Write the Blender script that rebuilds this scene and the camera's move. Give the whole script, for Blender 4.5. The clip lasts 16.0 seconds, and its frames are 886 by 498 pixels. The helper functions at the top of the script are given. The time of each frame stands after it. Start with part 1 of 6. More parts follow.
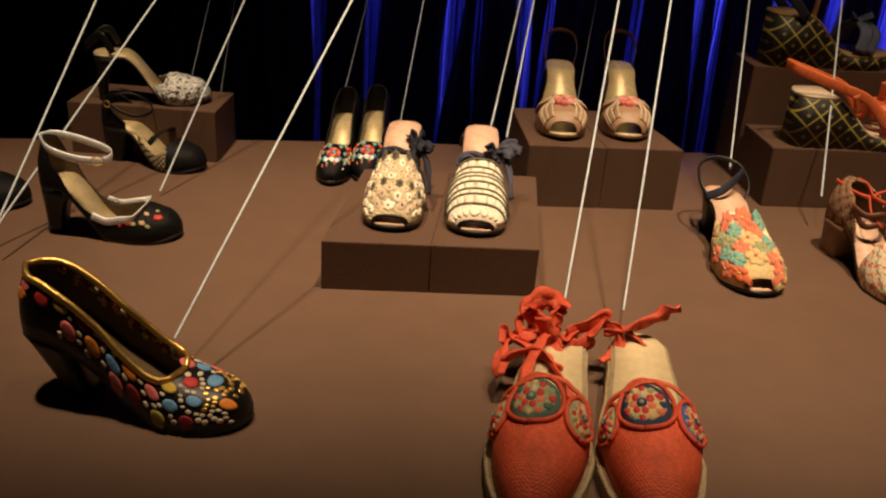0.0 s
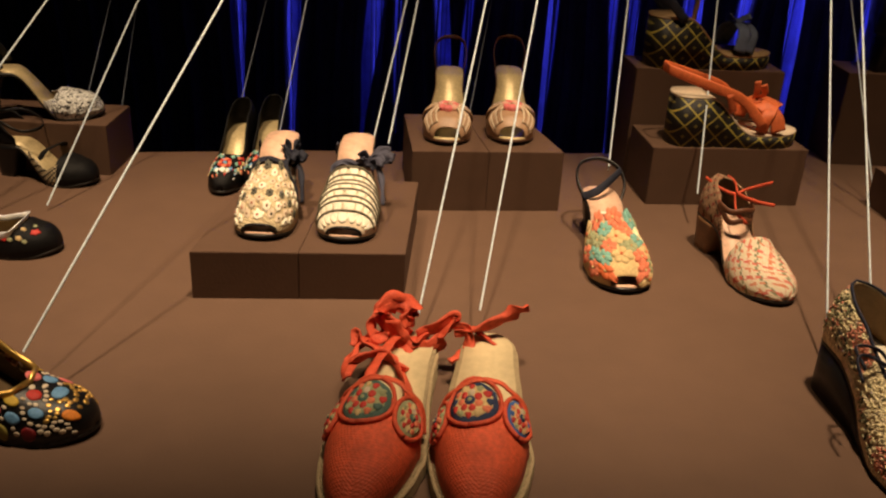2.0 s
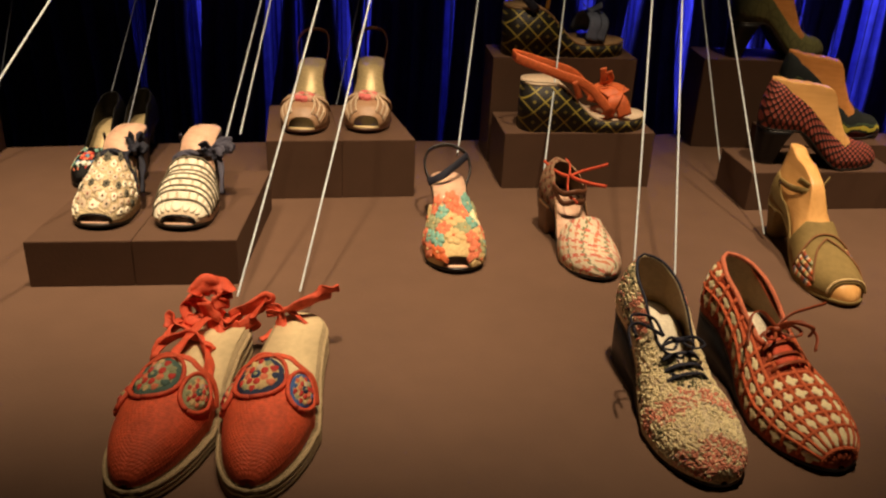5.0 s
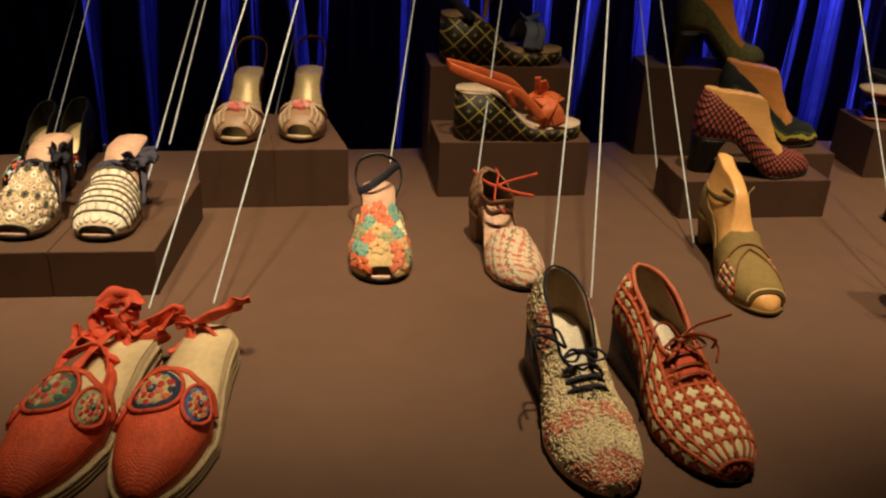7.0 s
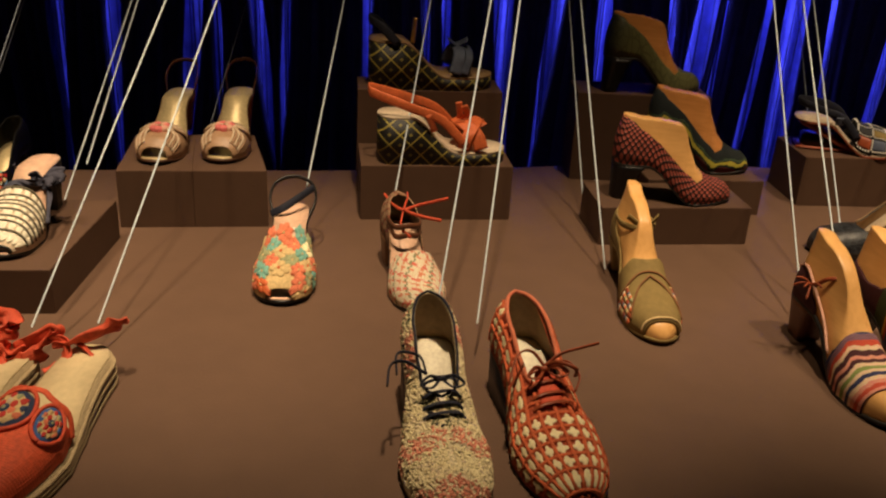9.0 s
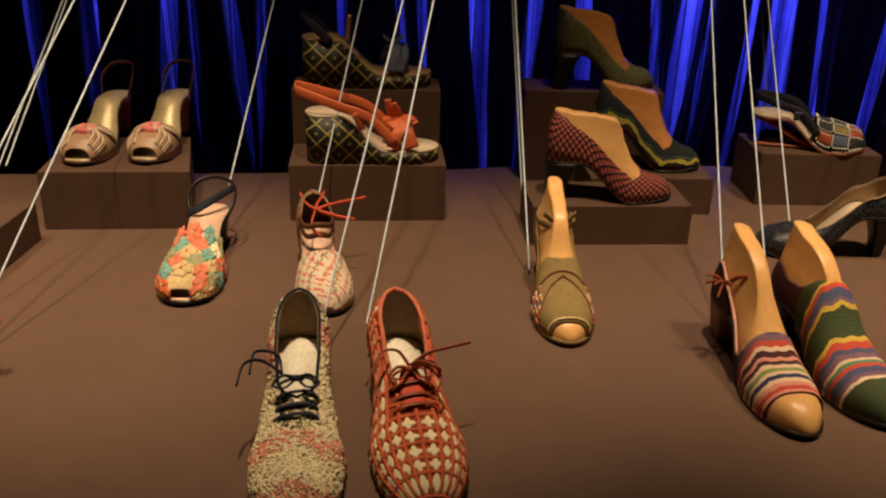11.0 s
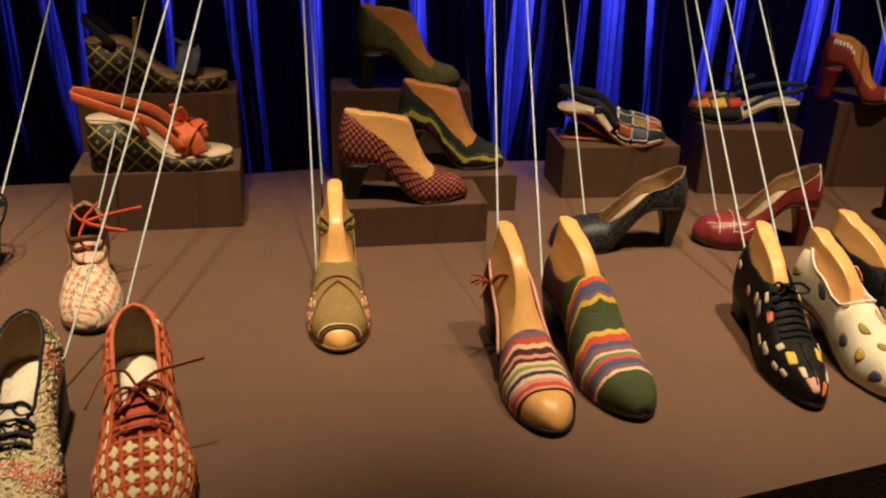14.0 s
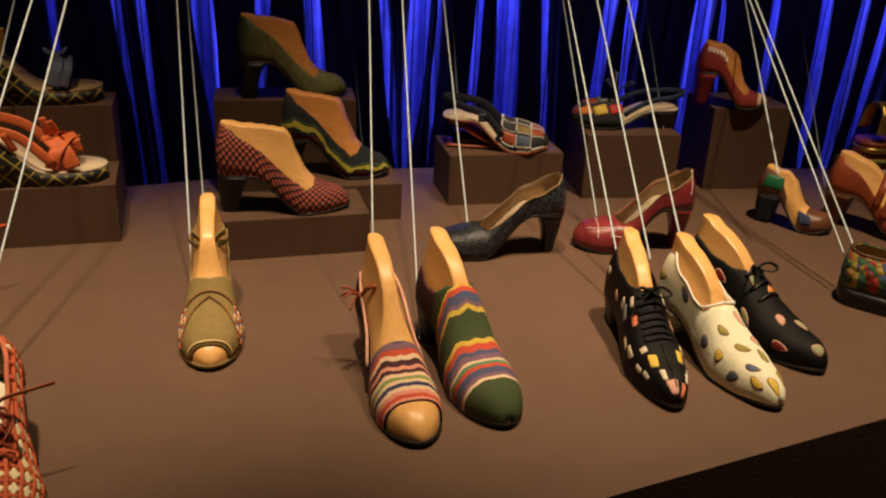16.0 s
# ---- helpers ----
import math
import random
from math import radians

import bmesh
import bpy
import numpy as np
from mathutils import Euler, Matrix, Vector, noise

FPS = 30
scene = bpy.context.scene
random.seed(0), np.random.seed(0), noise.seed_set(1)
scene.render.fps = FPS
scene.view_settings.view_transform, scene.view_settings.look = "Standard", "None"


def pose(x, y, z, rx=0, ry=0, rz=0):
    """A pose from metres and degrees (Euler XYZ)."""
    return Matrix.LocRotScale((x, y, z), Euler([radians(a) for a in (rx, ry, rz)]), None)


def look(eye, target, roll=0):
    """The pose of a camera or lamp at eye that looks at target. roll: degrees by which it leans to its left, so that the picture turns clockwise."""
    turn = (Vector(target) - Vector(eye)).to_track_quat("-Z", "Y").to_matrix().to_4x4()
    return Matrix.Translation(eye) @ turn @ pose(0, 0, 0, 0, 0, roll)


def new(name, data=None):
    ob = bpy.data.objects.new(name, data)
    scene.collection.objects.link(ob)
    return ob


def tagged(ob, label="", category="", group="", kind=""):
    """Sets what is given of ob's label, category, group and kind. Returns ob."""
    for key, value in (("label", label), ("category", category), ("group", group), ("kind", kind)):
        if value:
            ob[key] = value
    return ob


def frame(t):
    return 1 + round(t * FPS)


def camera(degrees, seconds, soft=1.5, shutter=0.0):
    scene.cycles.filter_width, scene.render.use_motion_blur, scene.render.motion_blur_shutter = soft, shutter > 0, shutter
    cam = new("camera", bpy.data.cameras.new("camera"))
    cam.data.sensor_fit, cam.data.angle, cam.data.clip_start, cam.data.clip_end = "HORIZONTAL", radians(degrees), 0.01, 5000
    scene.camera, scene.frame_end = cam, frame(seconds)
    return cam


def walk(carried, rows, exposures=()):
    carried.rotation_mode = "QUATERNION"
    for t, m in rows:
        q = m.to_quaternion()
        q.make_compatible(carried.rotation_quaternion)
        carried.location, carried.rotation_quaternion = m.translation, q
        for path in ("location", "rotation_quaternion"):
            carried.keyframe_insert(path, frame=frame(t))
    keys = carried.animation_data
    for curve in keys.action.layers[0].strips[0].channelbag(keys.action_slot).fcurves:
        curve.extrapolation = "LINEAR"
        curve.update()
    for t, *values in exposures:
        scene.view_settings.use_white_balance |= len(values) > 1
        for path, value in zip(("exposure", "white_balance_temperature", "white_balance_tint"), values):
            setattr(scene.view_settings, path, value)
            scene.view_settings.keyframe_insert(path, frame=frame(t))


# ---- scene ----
cam = camera(53.0, 16.0, soft=2.2)
PATH = [
    (0, (-0.0784, -0.0889, 0.5119), (-0.0586, 1.5352, -0.2639), 3.90),
    (0.5, (-0.0412, -0.0980, 0.5200), (-0.0031, 1.5276, -0.2519), 3.50),
    (1, (-0.0157, -0.0969, 0.5225), (0.0301, 1.5299, -0.2466), 3.29),
    (1.5, (0.0181, -0.1002, 0.5257), (0.0663, 1.5265, -0.2435), 3.28),
    (2, (0.0510, -0.1112, 0.5344), (0.1218, 1.5142, -0.2357), 3.08),
    (2.5, (0.0736, -0.1220, 0.5382), (0.1551, 1.5076, -0.2218), 3.14),
    (3, (0.0983, -0.1315, 0.5394), (0.1739, 1.4997, -0.2178), 2.67),
    (3.5, (0.1338, -0.1377, 0.5435), (0.2234, 1.4884, -0.2232), 2.85),
    (4, (0.1678, -0.1480, 0.5452), (0.2635, 1.4730, -0.2314), 2.82),
    (4.5, (0.1961, -0.1598, 0.5489), (0.3085, 1.4569, -0.2344), 2.59),
    (5, (0.2269, -0.1658, 0.5529), (0.3581, 1.4500, -0.2293), 2.71),
    (7.3, (0.3181, -0.1685, 0.5719), (0.4794, 1.4486, -0.2020), 3.02),
    (7.5, (0.3117, -0.1708, 0.5781), (0.4923, 1.4456, -0.1931), 3.13),
    (8, (0.3092, -0.1846, 0.5802), (0.5388, 1.4352, -0.1705), 2.27),
    (8.5, (0.3628, -0.1886, 0.5849), (0.5506, 1.4414, -0.1553), 2.11),
    (8.7, (0.4099, -0.1859, 0.5851), (0.5527, 1.4466, -0.1597), 3.20),
    (11, (0.6656, -0.1552, 0.5564), (0.6897, 1.4927, -0.1674), 1.66),
    (11.5, (0.6962, -0.1529, 0.5572), (0.7465, 1.4965, -0.1617), 1.83),
    (12, (0.7263, -0.1493, 0.5578), (0.8191, 1.5015, -0.1537), 1.85),
    (12.5, (0.7534, -0.1443, 0.5581), (0.9001, 1.5019, -0.1549), 1.75),
    (13, (0.7895, -0.1424, 0.5588), (0.9622, 1.4965, -0.1652), 1.53),
    (13.5, (0.8186, -0.1401, 0.5622), (0.9917, 1.4961, -0.1679), 1.53),
    (14, (0.8440, -0.1396, 0.5630), (1.0511, 1.4941, -0.1637), 1.88),
    (14.5, (0.8626, -0.1409, 0.5641), (1.0974, 1.4898, -0.1610), 1.73),
    (15, (0.8847, -0.1462, 0.5682), (1.1720, 1.4737, -0.1621), 2.28),
    (15.5, (0.8936, -0.1495, 0.5750), (1.2044, 1.4676, -0.1519), 2.57),
    (16, (0.9138, -0.1490, 0.5801), (1.2655, 1.4627, -0.1401), 2.62),
]
walk(cam, [(t, look(eye, target, roll)) for t, eye, target, roll in PATH], exposures=((0, -0.04, 6500, 18), (1.5, -0.02, 6500, 18), (2.5, 0.06, 6500, 17), (3.5, 0.18, 6500, 17), (4.5, 0.1, 6500, 17), (5, 0.04, 6500, 17), (7.5, -0.21, 6500, 12), (8.5, -0.22, 6450, 13), (11, -0.24, 6350, 17), (12, -0.12, 6500, 17), (13, 0.01, 6500, 16), (14.5, 0.17, 6350, 14), (15.5, 0.05, 6350, 13), (16, -0.04, 6400, 13)))

# ---- world and lamps ----
world = bpy.data.worlds.new("world")
scene.world = world
world.use_nodes = True
world.node_tree.nodes["Background"].inputs[0].default_value = (0.010, 0.009, 0.012, 1)
world.node_tree.nodes["Background"].inputs[1].default_value = 0.6


def spot(eye, target, watts, degrees, colour, radius=0.03, blend=0.6):
    data = bpy.data.lights.new("spot_lamp", "SPOT")
    data.energy, data.color, data.spot_size, data.spot_blend, data.shadow_soft_size = watts, colour, radians(degrees), blend, radius
    ob = new("spot_lamp", data)
    ob.matrix_world = look(eye, target)
    return ob


WARM = (1.0, 0.755, 0.455)
spot((-0.52, 0.69, 2.2), (-0.44, 1.01, 0), 223, 34, WARM, 0.05, 1.0)
spot((0.12, 0.67, 2.2), (0.01, 0.99, 0), 175, 34, WARM, 0.05, 1.0)
spot((0.56, 0.60, 2.2), (0.46, 0.92, 0), 226, 34, WARM, 0.05, 1.0)
spot((1.07, 0.73, 2.2), (1.07, 1.05, 0), 165, 34, WARM, 0.05, 1.0)
spot((1.76, 0.54, 2.2), (1.58, 0.92, 0), 255, 40, WARM, 0.05, 1.0)


def area(eye, target, watts, sx, sy, colour):
    data = bpy.data.lights.new("backlight", "AREA")
    data.energy, data.color, data.shape, data.size, data.size_y = watts, colour, "RECTANGLE", sx, sy
    ob = new("backlight", data)
    ob.matrix_world = look(eye, target)
    return ob


# ---- materials ----
def mat(name, colour, rough=0.6, metal=0.0, vary=0.25, scale=60.0, bump=0.15, bscale=None, spec=0.4, second=None):
    """Base colour broken up by coarse and fine noise, with a fine relief."""
    m = bpy.data.materials.new(name)
    m.use_nodes = True
    nt = m.node_tree
    b = nt.nodes["Principled BSDF"]
    tc = nt.nodes.new("ShaderNodeTexCoord")
    n1, n2 = nt.nodes.new("ShaderNodeTexNoise"), nt.nodes.new("ShaderNodeTexNoise")
    n1.inputs["Scale"].default_value, n2.inputs["Scale"].default_value = scale, scale * 0.15
    n1.inputs["Detail"].default_value = 6
    for n in (n1, n2):
        nt.links.new(tc.outputs["Object"], n.inputs["Vector"])
    add = nt.nodes.new("ShaderNodeMath")
    add.operation = "ADD"
    nt.links.new(n1.outputs[0], add.inputs[0])
    nt.links.new(n2.outputs[0], add.inputs[1])
    r = nt.nodes.new("ShaderNodeMapRange")
    r.inputs[1].default_value, r.inputs[2].default_value = 0.6, 1.4
    nt.links.new(add.outputs[0], r.inputs[0])
    mix = nt.nodes.new("ShaderNodeMix")
    mix.data_type = "RGBA"
    c2 = second or tuple(c * (1 - vary) for c in colour)
    c1 = colour if second else tuple(min(1, c * (1 + vary)) for c in colour)
    mix.inputs[6].default_value, mix.inputs[7].default_value = (*c2, 1), (*c1, 1)
    nt.links.new(r.outputs[0], mix.inputs[0])
    nt.links.new(mix.outputs[2], b.inputs["Base Color"])
    b.inputs["Roughness"].default_value, b.inputs["Metallic"].default_value = rough, metal
    b.inputs["Specular IOR Level"].default_value = spec
    if bump:
        n3, bp = nt.nodes.new("ShaderNodeTexNoise"), nt.nodes.new("ShaderNodeBump")
        n3.inputs["Scale"].default_value = bscale or scale * 6
        nt.links.new(tc.outputs["Object"], n3.inputs["Vector"])
        nt.links.new(n3.outputs[0], bp.inputs["Height"])
        bp.inputs["Strength"].default_value, bp.inputs["Distance"].default_value = bump, 0.002
        nt.links.new(bp.outputs[0], b.inputs["Normal"])
    return m


def nodes_of(m):
    nt = m.node_tree
    return nt, nt.nodes["Principled BSDF"]


def chain(nt, kind, ins, operation="", data_type="", blend_type="", bands_direction="", feature=""):
    """A node with its inputs set or linked."""
    n = nt.nodes.new(kind)
    if operation:
        n.operation = operation
    if data_type:
        n.data_type = data_type
    if blend_type:
        n.blend_type = blend_type
    if bands_direction:
        n.bands_direction = bands_direction
    if feature:
        n.feature = feature
    for k, v in ins.items():
        if isinstance(v, bpy.types.NodeSocket):
            nt.links.new(v, n.inputs[k])
        else:
            n.inputs[k].default_value = v
    return n


def ramp(nt, fac, stops, mode="CONSTANT"):
    n = nt.nodes.new("ShaderNodeValToRGB")
    n.color_ramp.interpolation = mode
    e = n.color_ramp.elements
    while len(e) < len(stops):
        e.new(0.5)
    for el, (p, c) in zip(e, stops):
        el.position, el.color = p, (*c, 1)
    nt.links.new(fac, n.inputs[0])
    return n.outputs[0]


def relief(nt, b, height, strength=0.6, distance=0.002):
    bp = chain(nt, "ShaderNodeBump", {"Height": height, "Strength": strength, "Distance": distance})
    nt.links.new(bp.outputs[0], b.inputs["Normal"])


def uv_parts(nt, layer="UVMap"):
    uv = nt.nodes.new("ShaderNodeUVMap")
    uv.uv_map = layer
    s = chain(nt, "ShaderNodeSeparateXYZ", {0: uv.outputs[0]})
    return uv.outputs[0], s.outputs[0], s.outputs[1]


def math_(nt, op, a, b=0.0):
    return chain(nt, "ShaderNodeMath", {0: a, 1: b}, operation=op).outputs[0]


def striped(name, stops, length, wave=0.004, along="x", rough=0.85, mode="CONSTANT", knit=500):
    """Wavy knitted stripes; stops run over `length` metres from the heel or the sole edge."""
    m = mat(name, (0.5, 0.5, 0.5), rough)
    nt, b = nodes_of(m)
    uv, x, y = uv_parts(nt)
    main, other = (x, y) if along == "x" else (y, x)
    w = math_(nt, "MULTIPLY", math_(nt, "SINE", math_(nt, "MULTIPLY", other, 140.0 if along == "x" else 150.0)), wave * 0.35)
    nz = chain(nt, "ShaderNodeTexNoise", {"Vector": uv, "Scale": 45.0, "Detail": 3.0})
    w2 = math_(nt, "MULTIPLY", math_(nt, "SUBTRACT", nz.outputs[0], 0.5), wave * 2.2)
    f = math_(nt, "DIVIDE", math_(nt, "ADD", math_(nt, "ADD", main, w), w2), length)
    col = ramp(nt, f, stops, mode)
    fine = chain(nt, "ShaderNodeTexNoise", {"Vector": uv, "Scale": 700.0, "Detail": 2.0})
    hv = chain(nt, "ShaderNodeMix", {0: 0.65, 6: col, 7: fine.outputs[1]}, data_type="RGBA", blend_type="OVERLAY")
    nt.links.new(hv.outputs[2], b.inputs["Base Color"])
    knitw = chain(nt, "ShaderNodeTexWave", {"Vector": uv, "Scale": 90.0, "Distortion": 3.0}, bands_direction="X" if along == "x" else "Y")
    relief(nt, b, math_(nt, "ADD", math_(nt, "MULTIPLY", knitw.outputs[1], 0.35), fine.outputs[0]), 0.5, 0.0012)
    return m


def woven(name, cols, scale=420.0, big=40.0, rough=0.8, stretch=1.0, grain=0.30, spread=1.5):
    """Raffia weave: short tufts of mixed colour, larger zones of colour, strong relief."""
    m = mat(name, (0.5, 0.5, 0.5), rough)
    nt, b = nodes_of(m)
    uv, x, y = uv_parts(nt, "Full")
    mp = chain(nt, "ShaderNodeMapping", {"Vector": uv, "Scale": (1.0, stretch, 1.0)})
    v = chain(nt, "ShaderNodeTexVoronoi", {"Vector": mp.outputs[0], "Scale": scale})
    zone = chain(nt, "ShaderNodeTexNoise", {"Vector": uv, "Scale": big, "Detail": 5.0, "Roughness": 0.65, "Distortion": 0.4})
    cell = chain(nt, "ShaderNodeSeparateXYZ", {0: v.outputs[1]})
    f = math_(nt, "ADD", math_(nt, "MULTIPLY", math_(nt, "SUBTRACT", cell.outputs[0], 0.5), grain), math_(nt, "ADD", math_(nt, "MULTIPLY", math_(nt, "SUBTRACT", zone.outputs[0], 0.5), spread), 0.5))
    n = len(cols)
    col = ramp(nt, f, [(i / n, c) for i, c in enumerate(cols)])
    dark = chain(nt, "ShaderNodeMapRange", {0: v.outputs[0], 1: 0.2, 2: 0.8, 3: 1.0, 4: 0.6})
    mul = chain(nt, "ShaderNodeMix", {0: 1.0, 6: col, 7: dark.outputs[0]}, data_type="RGBA", blend_type="MULTIPLY")
    nt.links.new(mul.outputs[2], b.inputs["Base Color"])
    relief(nt, b, math_(nt, "ADD", math_(nt, "SUBTRACT", 1.0, v.outputs[0]), zone.outputs[0]), 0.9, 0.0022)
    return m


def plaid(name, base, c1, c2, c3, step=0.020, turn=0.8):
    """Plaited strips crossing on the slant, two colours of strip over a pale ground."""
    m = mat(name, base, 0.75)
    nt, b = nodes_of(m)
    uv, _, _ = uv_parts(nt, "Full")
    mp = chain(nt, "ShaderNodeMapping", {"Vector": uv, "Rotation": (0, 0, turn)})
    s = chain(nt, "ShaderNodeSeparateXYZ", {0: mp.outputs[0]})
    px = math_(nt, "FRACT", math_(nt, "DIVIDE", s.outputs[0], step))
    py = math_(nt, "FRACT", math_(nt, "DIVIDE", s.outputs[1], step * 0.9))
    ca = ramp(nt, px, [(0, base), (0.35, c1), (0.6, base), (0.85, c2)])
    cb = ramp(nt, py, [(0, base), (0.4, c2), (0.55, base), (0.8, c3)])
    ch = chain(nt, "ShaderNodeTexChecker", {"Vector": mp.outputs[0], "Scale": 150.0})
    mx = chain(nt, "ShaderNodeMix", {0: ch.outputs[1], 6: ca, 7: cb}, data_type="RGBA")
    nz = chain(nt, "ShaderNodeTexNoise", {"Vector": uv, "Scale": 300.0})
    mul = chain(nt, "ShaderNodeMix", {0: 0.5, 6: mx.outputs[2], 7: nz.outputs[0]}, data_type="RGBA", blend_type="OVERLAY")
    nt.links.new(mul.outputs[2], b.inputs["Base Color"])
    w1 = math_(nt, "ABSOLUTE", math_(nt, "SINE", math_(nt, "MULTIPLY", s.outputs[0], 1000.0)))
    w2 = math_(nt, "ABSOLUTE", math_(nt, "SINE", math_(nt, "MULTIPLY", s.outputs[1], 1000.0)))
    relief(nt, b, math_(nt, "MULTIPLY", w1, w2), 0.8, 0.002)
    return m


def netting(name, thread, ground, scale=150.0, rough=0.6, glow=None):
    """Net of staggered small meshes over a coloured ground."""
    m = mat(name, ground, rough)
    nt, b = nodes_of(m)
    uv, x, _ = uv_parts(nt)
    mp = chain(nt, "ShaderNodeMapping", {"Vector": uv, "Rotation": (0, 0, 0.785)})
    s = chain(nt, "ShaderNodeSeparateXYZ", {0: mp.outputs[0]})
    p = math_(nt, "ABSOLUTE", math_(nt, "SINE", math_(nt, "MULTIPLY", s.outputs[0], scale)))
    q = math_(nt, "ABSOLUTE", math_(nt, "SINE", math_(nt, "MULTIPLY", s.outputs[1], scale)))
    hole = chain(nt, "ShaderNodeMapRange", {0: math_(nt, "MULTIPLY", p, q), 1: 0.2, 2: 0.6})
    zone = chain(nt, "ShaderNodeTexNoise", {"Vector": uv, "Scale": 22.0})
    g = chain(nt, "ShaderNodeMix", {0: zone.outputs[0], 6: (*[c * 0.45 for c in ground], 1), 7: (*[min(1, c * 1.5) for c in ground], 1)}, data_type="RGBA")
    mx = chain(nt, "ShaderNodeMix", {0: hole.outputs[0], 6: (*thread, 1), 7: g.outputs[2]}, data_type="RGBA")
    nt.links.new(mx.outputs[2], b.inputs["Base Color"])
    relief(nt, b, math_(nt, "SUBTRACT", 1.0, hole.outputs[0]), 0.8, 0.0015)
    return m


def lattice_wood(name, ground, line, step=0.02):
    """Painted wedge: a slanting lattice of thin lines with a dot in each field."""
    m = mat(name, ground, 0.55)
    nt, b = nodes_of(m)
    tc = nt.nodes.new("ShaderNodeTexCoord")
    s0 = chain(nt, "ShaderNodeSeparateXYZ", {0: tc.outputs["Object"]})
    p = math_(nt, "ADD", s0.outputs[0], s0.outputs[2])
    q = math_(nt, "SUBTRACT", s0.outputs[0], s0.outputs[2])
    fp = math_(nt, "ABSOLUTE", math_(nt, "SUBTRACT", math_(nt, "FRACT", math_(nt, "DIVIDE", p, step * 1.41)), 0.5))
    fq = math_(nt, "ABSOLUTE", math_(nt, "SUBTRACT", math_(nt, "FRACT", math_(nt, "DIVIDE", q, step * 1.41)), 0.5))
    l = math_(nt, "LESS_THAN", math_(nt, "MINIMUM", fp, fq), 0.05)
    d = math_(nt, "GREATER_THAN", math_(nt, "MINIMUM", fp, fq), 0.40)
    k = math_(nt, "MAXIMUM", l, math_(nt, "MULTIPLY", d, 0.5))
    nz = chain(nt, "ShaderNodeTexNoise", {"Vector": tc.outputs["Object"], "Scale": 120.0})
    k = math_(nt, "MULTIPLY", k, math_(nt, "ADD", nz.outputs[0], 0.35))
    mx = chain(nt, "ShaderNodeMix", {0: k, 6: (*ground, 1), 7: (*line, 1)}, data_type="RGBA")
    nt.links.new(mx.outputs[2], b.inputs["Base Color"])
    relief(nt, b, k, 0.5, 0.002)
    return m


def tooled(name, colour, pale):
    """Dark leather tooled all over with small scrolls."""
    m = mat(name, colour, 0.32)
    nt, b = nodes_of(m)
    uv, _, _ = uv_parts(nt)
    v = chain(nt, "ShaderNodeTexVoronoi", {"Vector": uv, "Scale": 130.0}, feature="DISTANCE_TO_EDGE")
    w = chain(nt, "ShaderNodeTexNoise", {"Vector": uv, "Scale": 170.0, "Distortion": 2.5})
    f = math_(nt, "MULTIPLY", math_(nt, "LESS_THAN", v.outputs[0], 0.09), math_(nt, "GREATER_THAN", w.outputs[0], 0.42))
    mx = chain(nt, "ShaderNodeMix", {0: math_(nt, "MULTIPLY", f, 0.6), 6: (*colour, 1), 7: (*pale, 1)}, data_type="RGBA")
    nt.links.new(mx.outputs[2], b.inputs["Base Color"])
    relief(nt, b, math_(nt, "SUBTRACT", w.outputs[0], f), 0.6, 0.0015)
    return m


def faded(name, c_heel, c_toe, length, dark):
    """Leather that runs from one tone at the heel to another at the toe, with a scaly print."""
    m = mat(name, c_heel, 0.5)
    nt, b = nodes_of(m)
    uv, x, _ = uv_parts(nt)
    base = ramp(nt, math_(nt, "DIVIDE", x, length), [(0.0, dark), (0.18, c_heel), (0.7, c_toe), (0.85, c_toe), (1.0, dark)], "LINEAR")
    v = chain(nt, "ShaderNodeTexVoronoi", {"Vector": uv, "Scale": 75.0}, feature="DISTANCE_TO_EDGE")
    e = chain(nt, "ShaderNodeMapRange", {0: v.outputs[0], 1: 0.0, 2: 0.12, 3: 0.55, 4: 1.0})
    mul = chain(nt, "ShaderNodeMix", {0: 0.8, 6: base, 7: e.outputs[0]}, data_type="RGBA", blend_type="MULTIPLY")
    nt.links.new(mul.outputs[2], b.inputs["Base Color"])
    relief(nt, b, e.outputs[0], 0.3, 0.001)
    return m


def grained(name, light, dark, rough=0.35):
    """Varnished wood with long grain."""
    m = mat(name, light, rough, bump=0.03)
    nt, b = nodes_of(m)
    tc = nt.nodes.new("ShaderNodeTexCoord")
    mp = chain(nt, "ShaderNodeMapping", {"Vector": tc.outputs["Object"], "Scale": (14.0, 70.0, 70.0)})
    n = chain(nt, "ShaderNodeTexNoise", {"Vector": mp.outputs[0], "Scale": 1.6, "Detail": 5.0, "Distortion": 0.6})
    col = ramp(nt, n.outputs[0], [(0.3, dark), (0.62, light)], "LINEAR")
    nt.links.new(col, b.inputs["Base Color"])
    return m


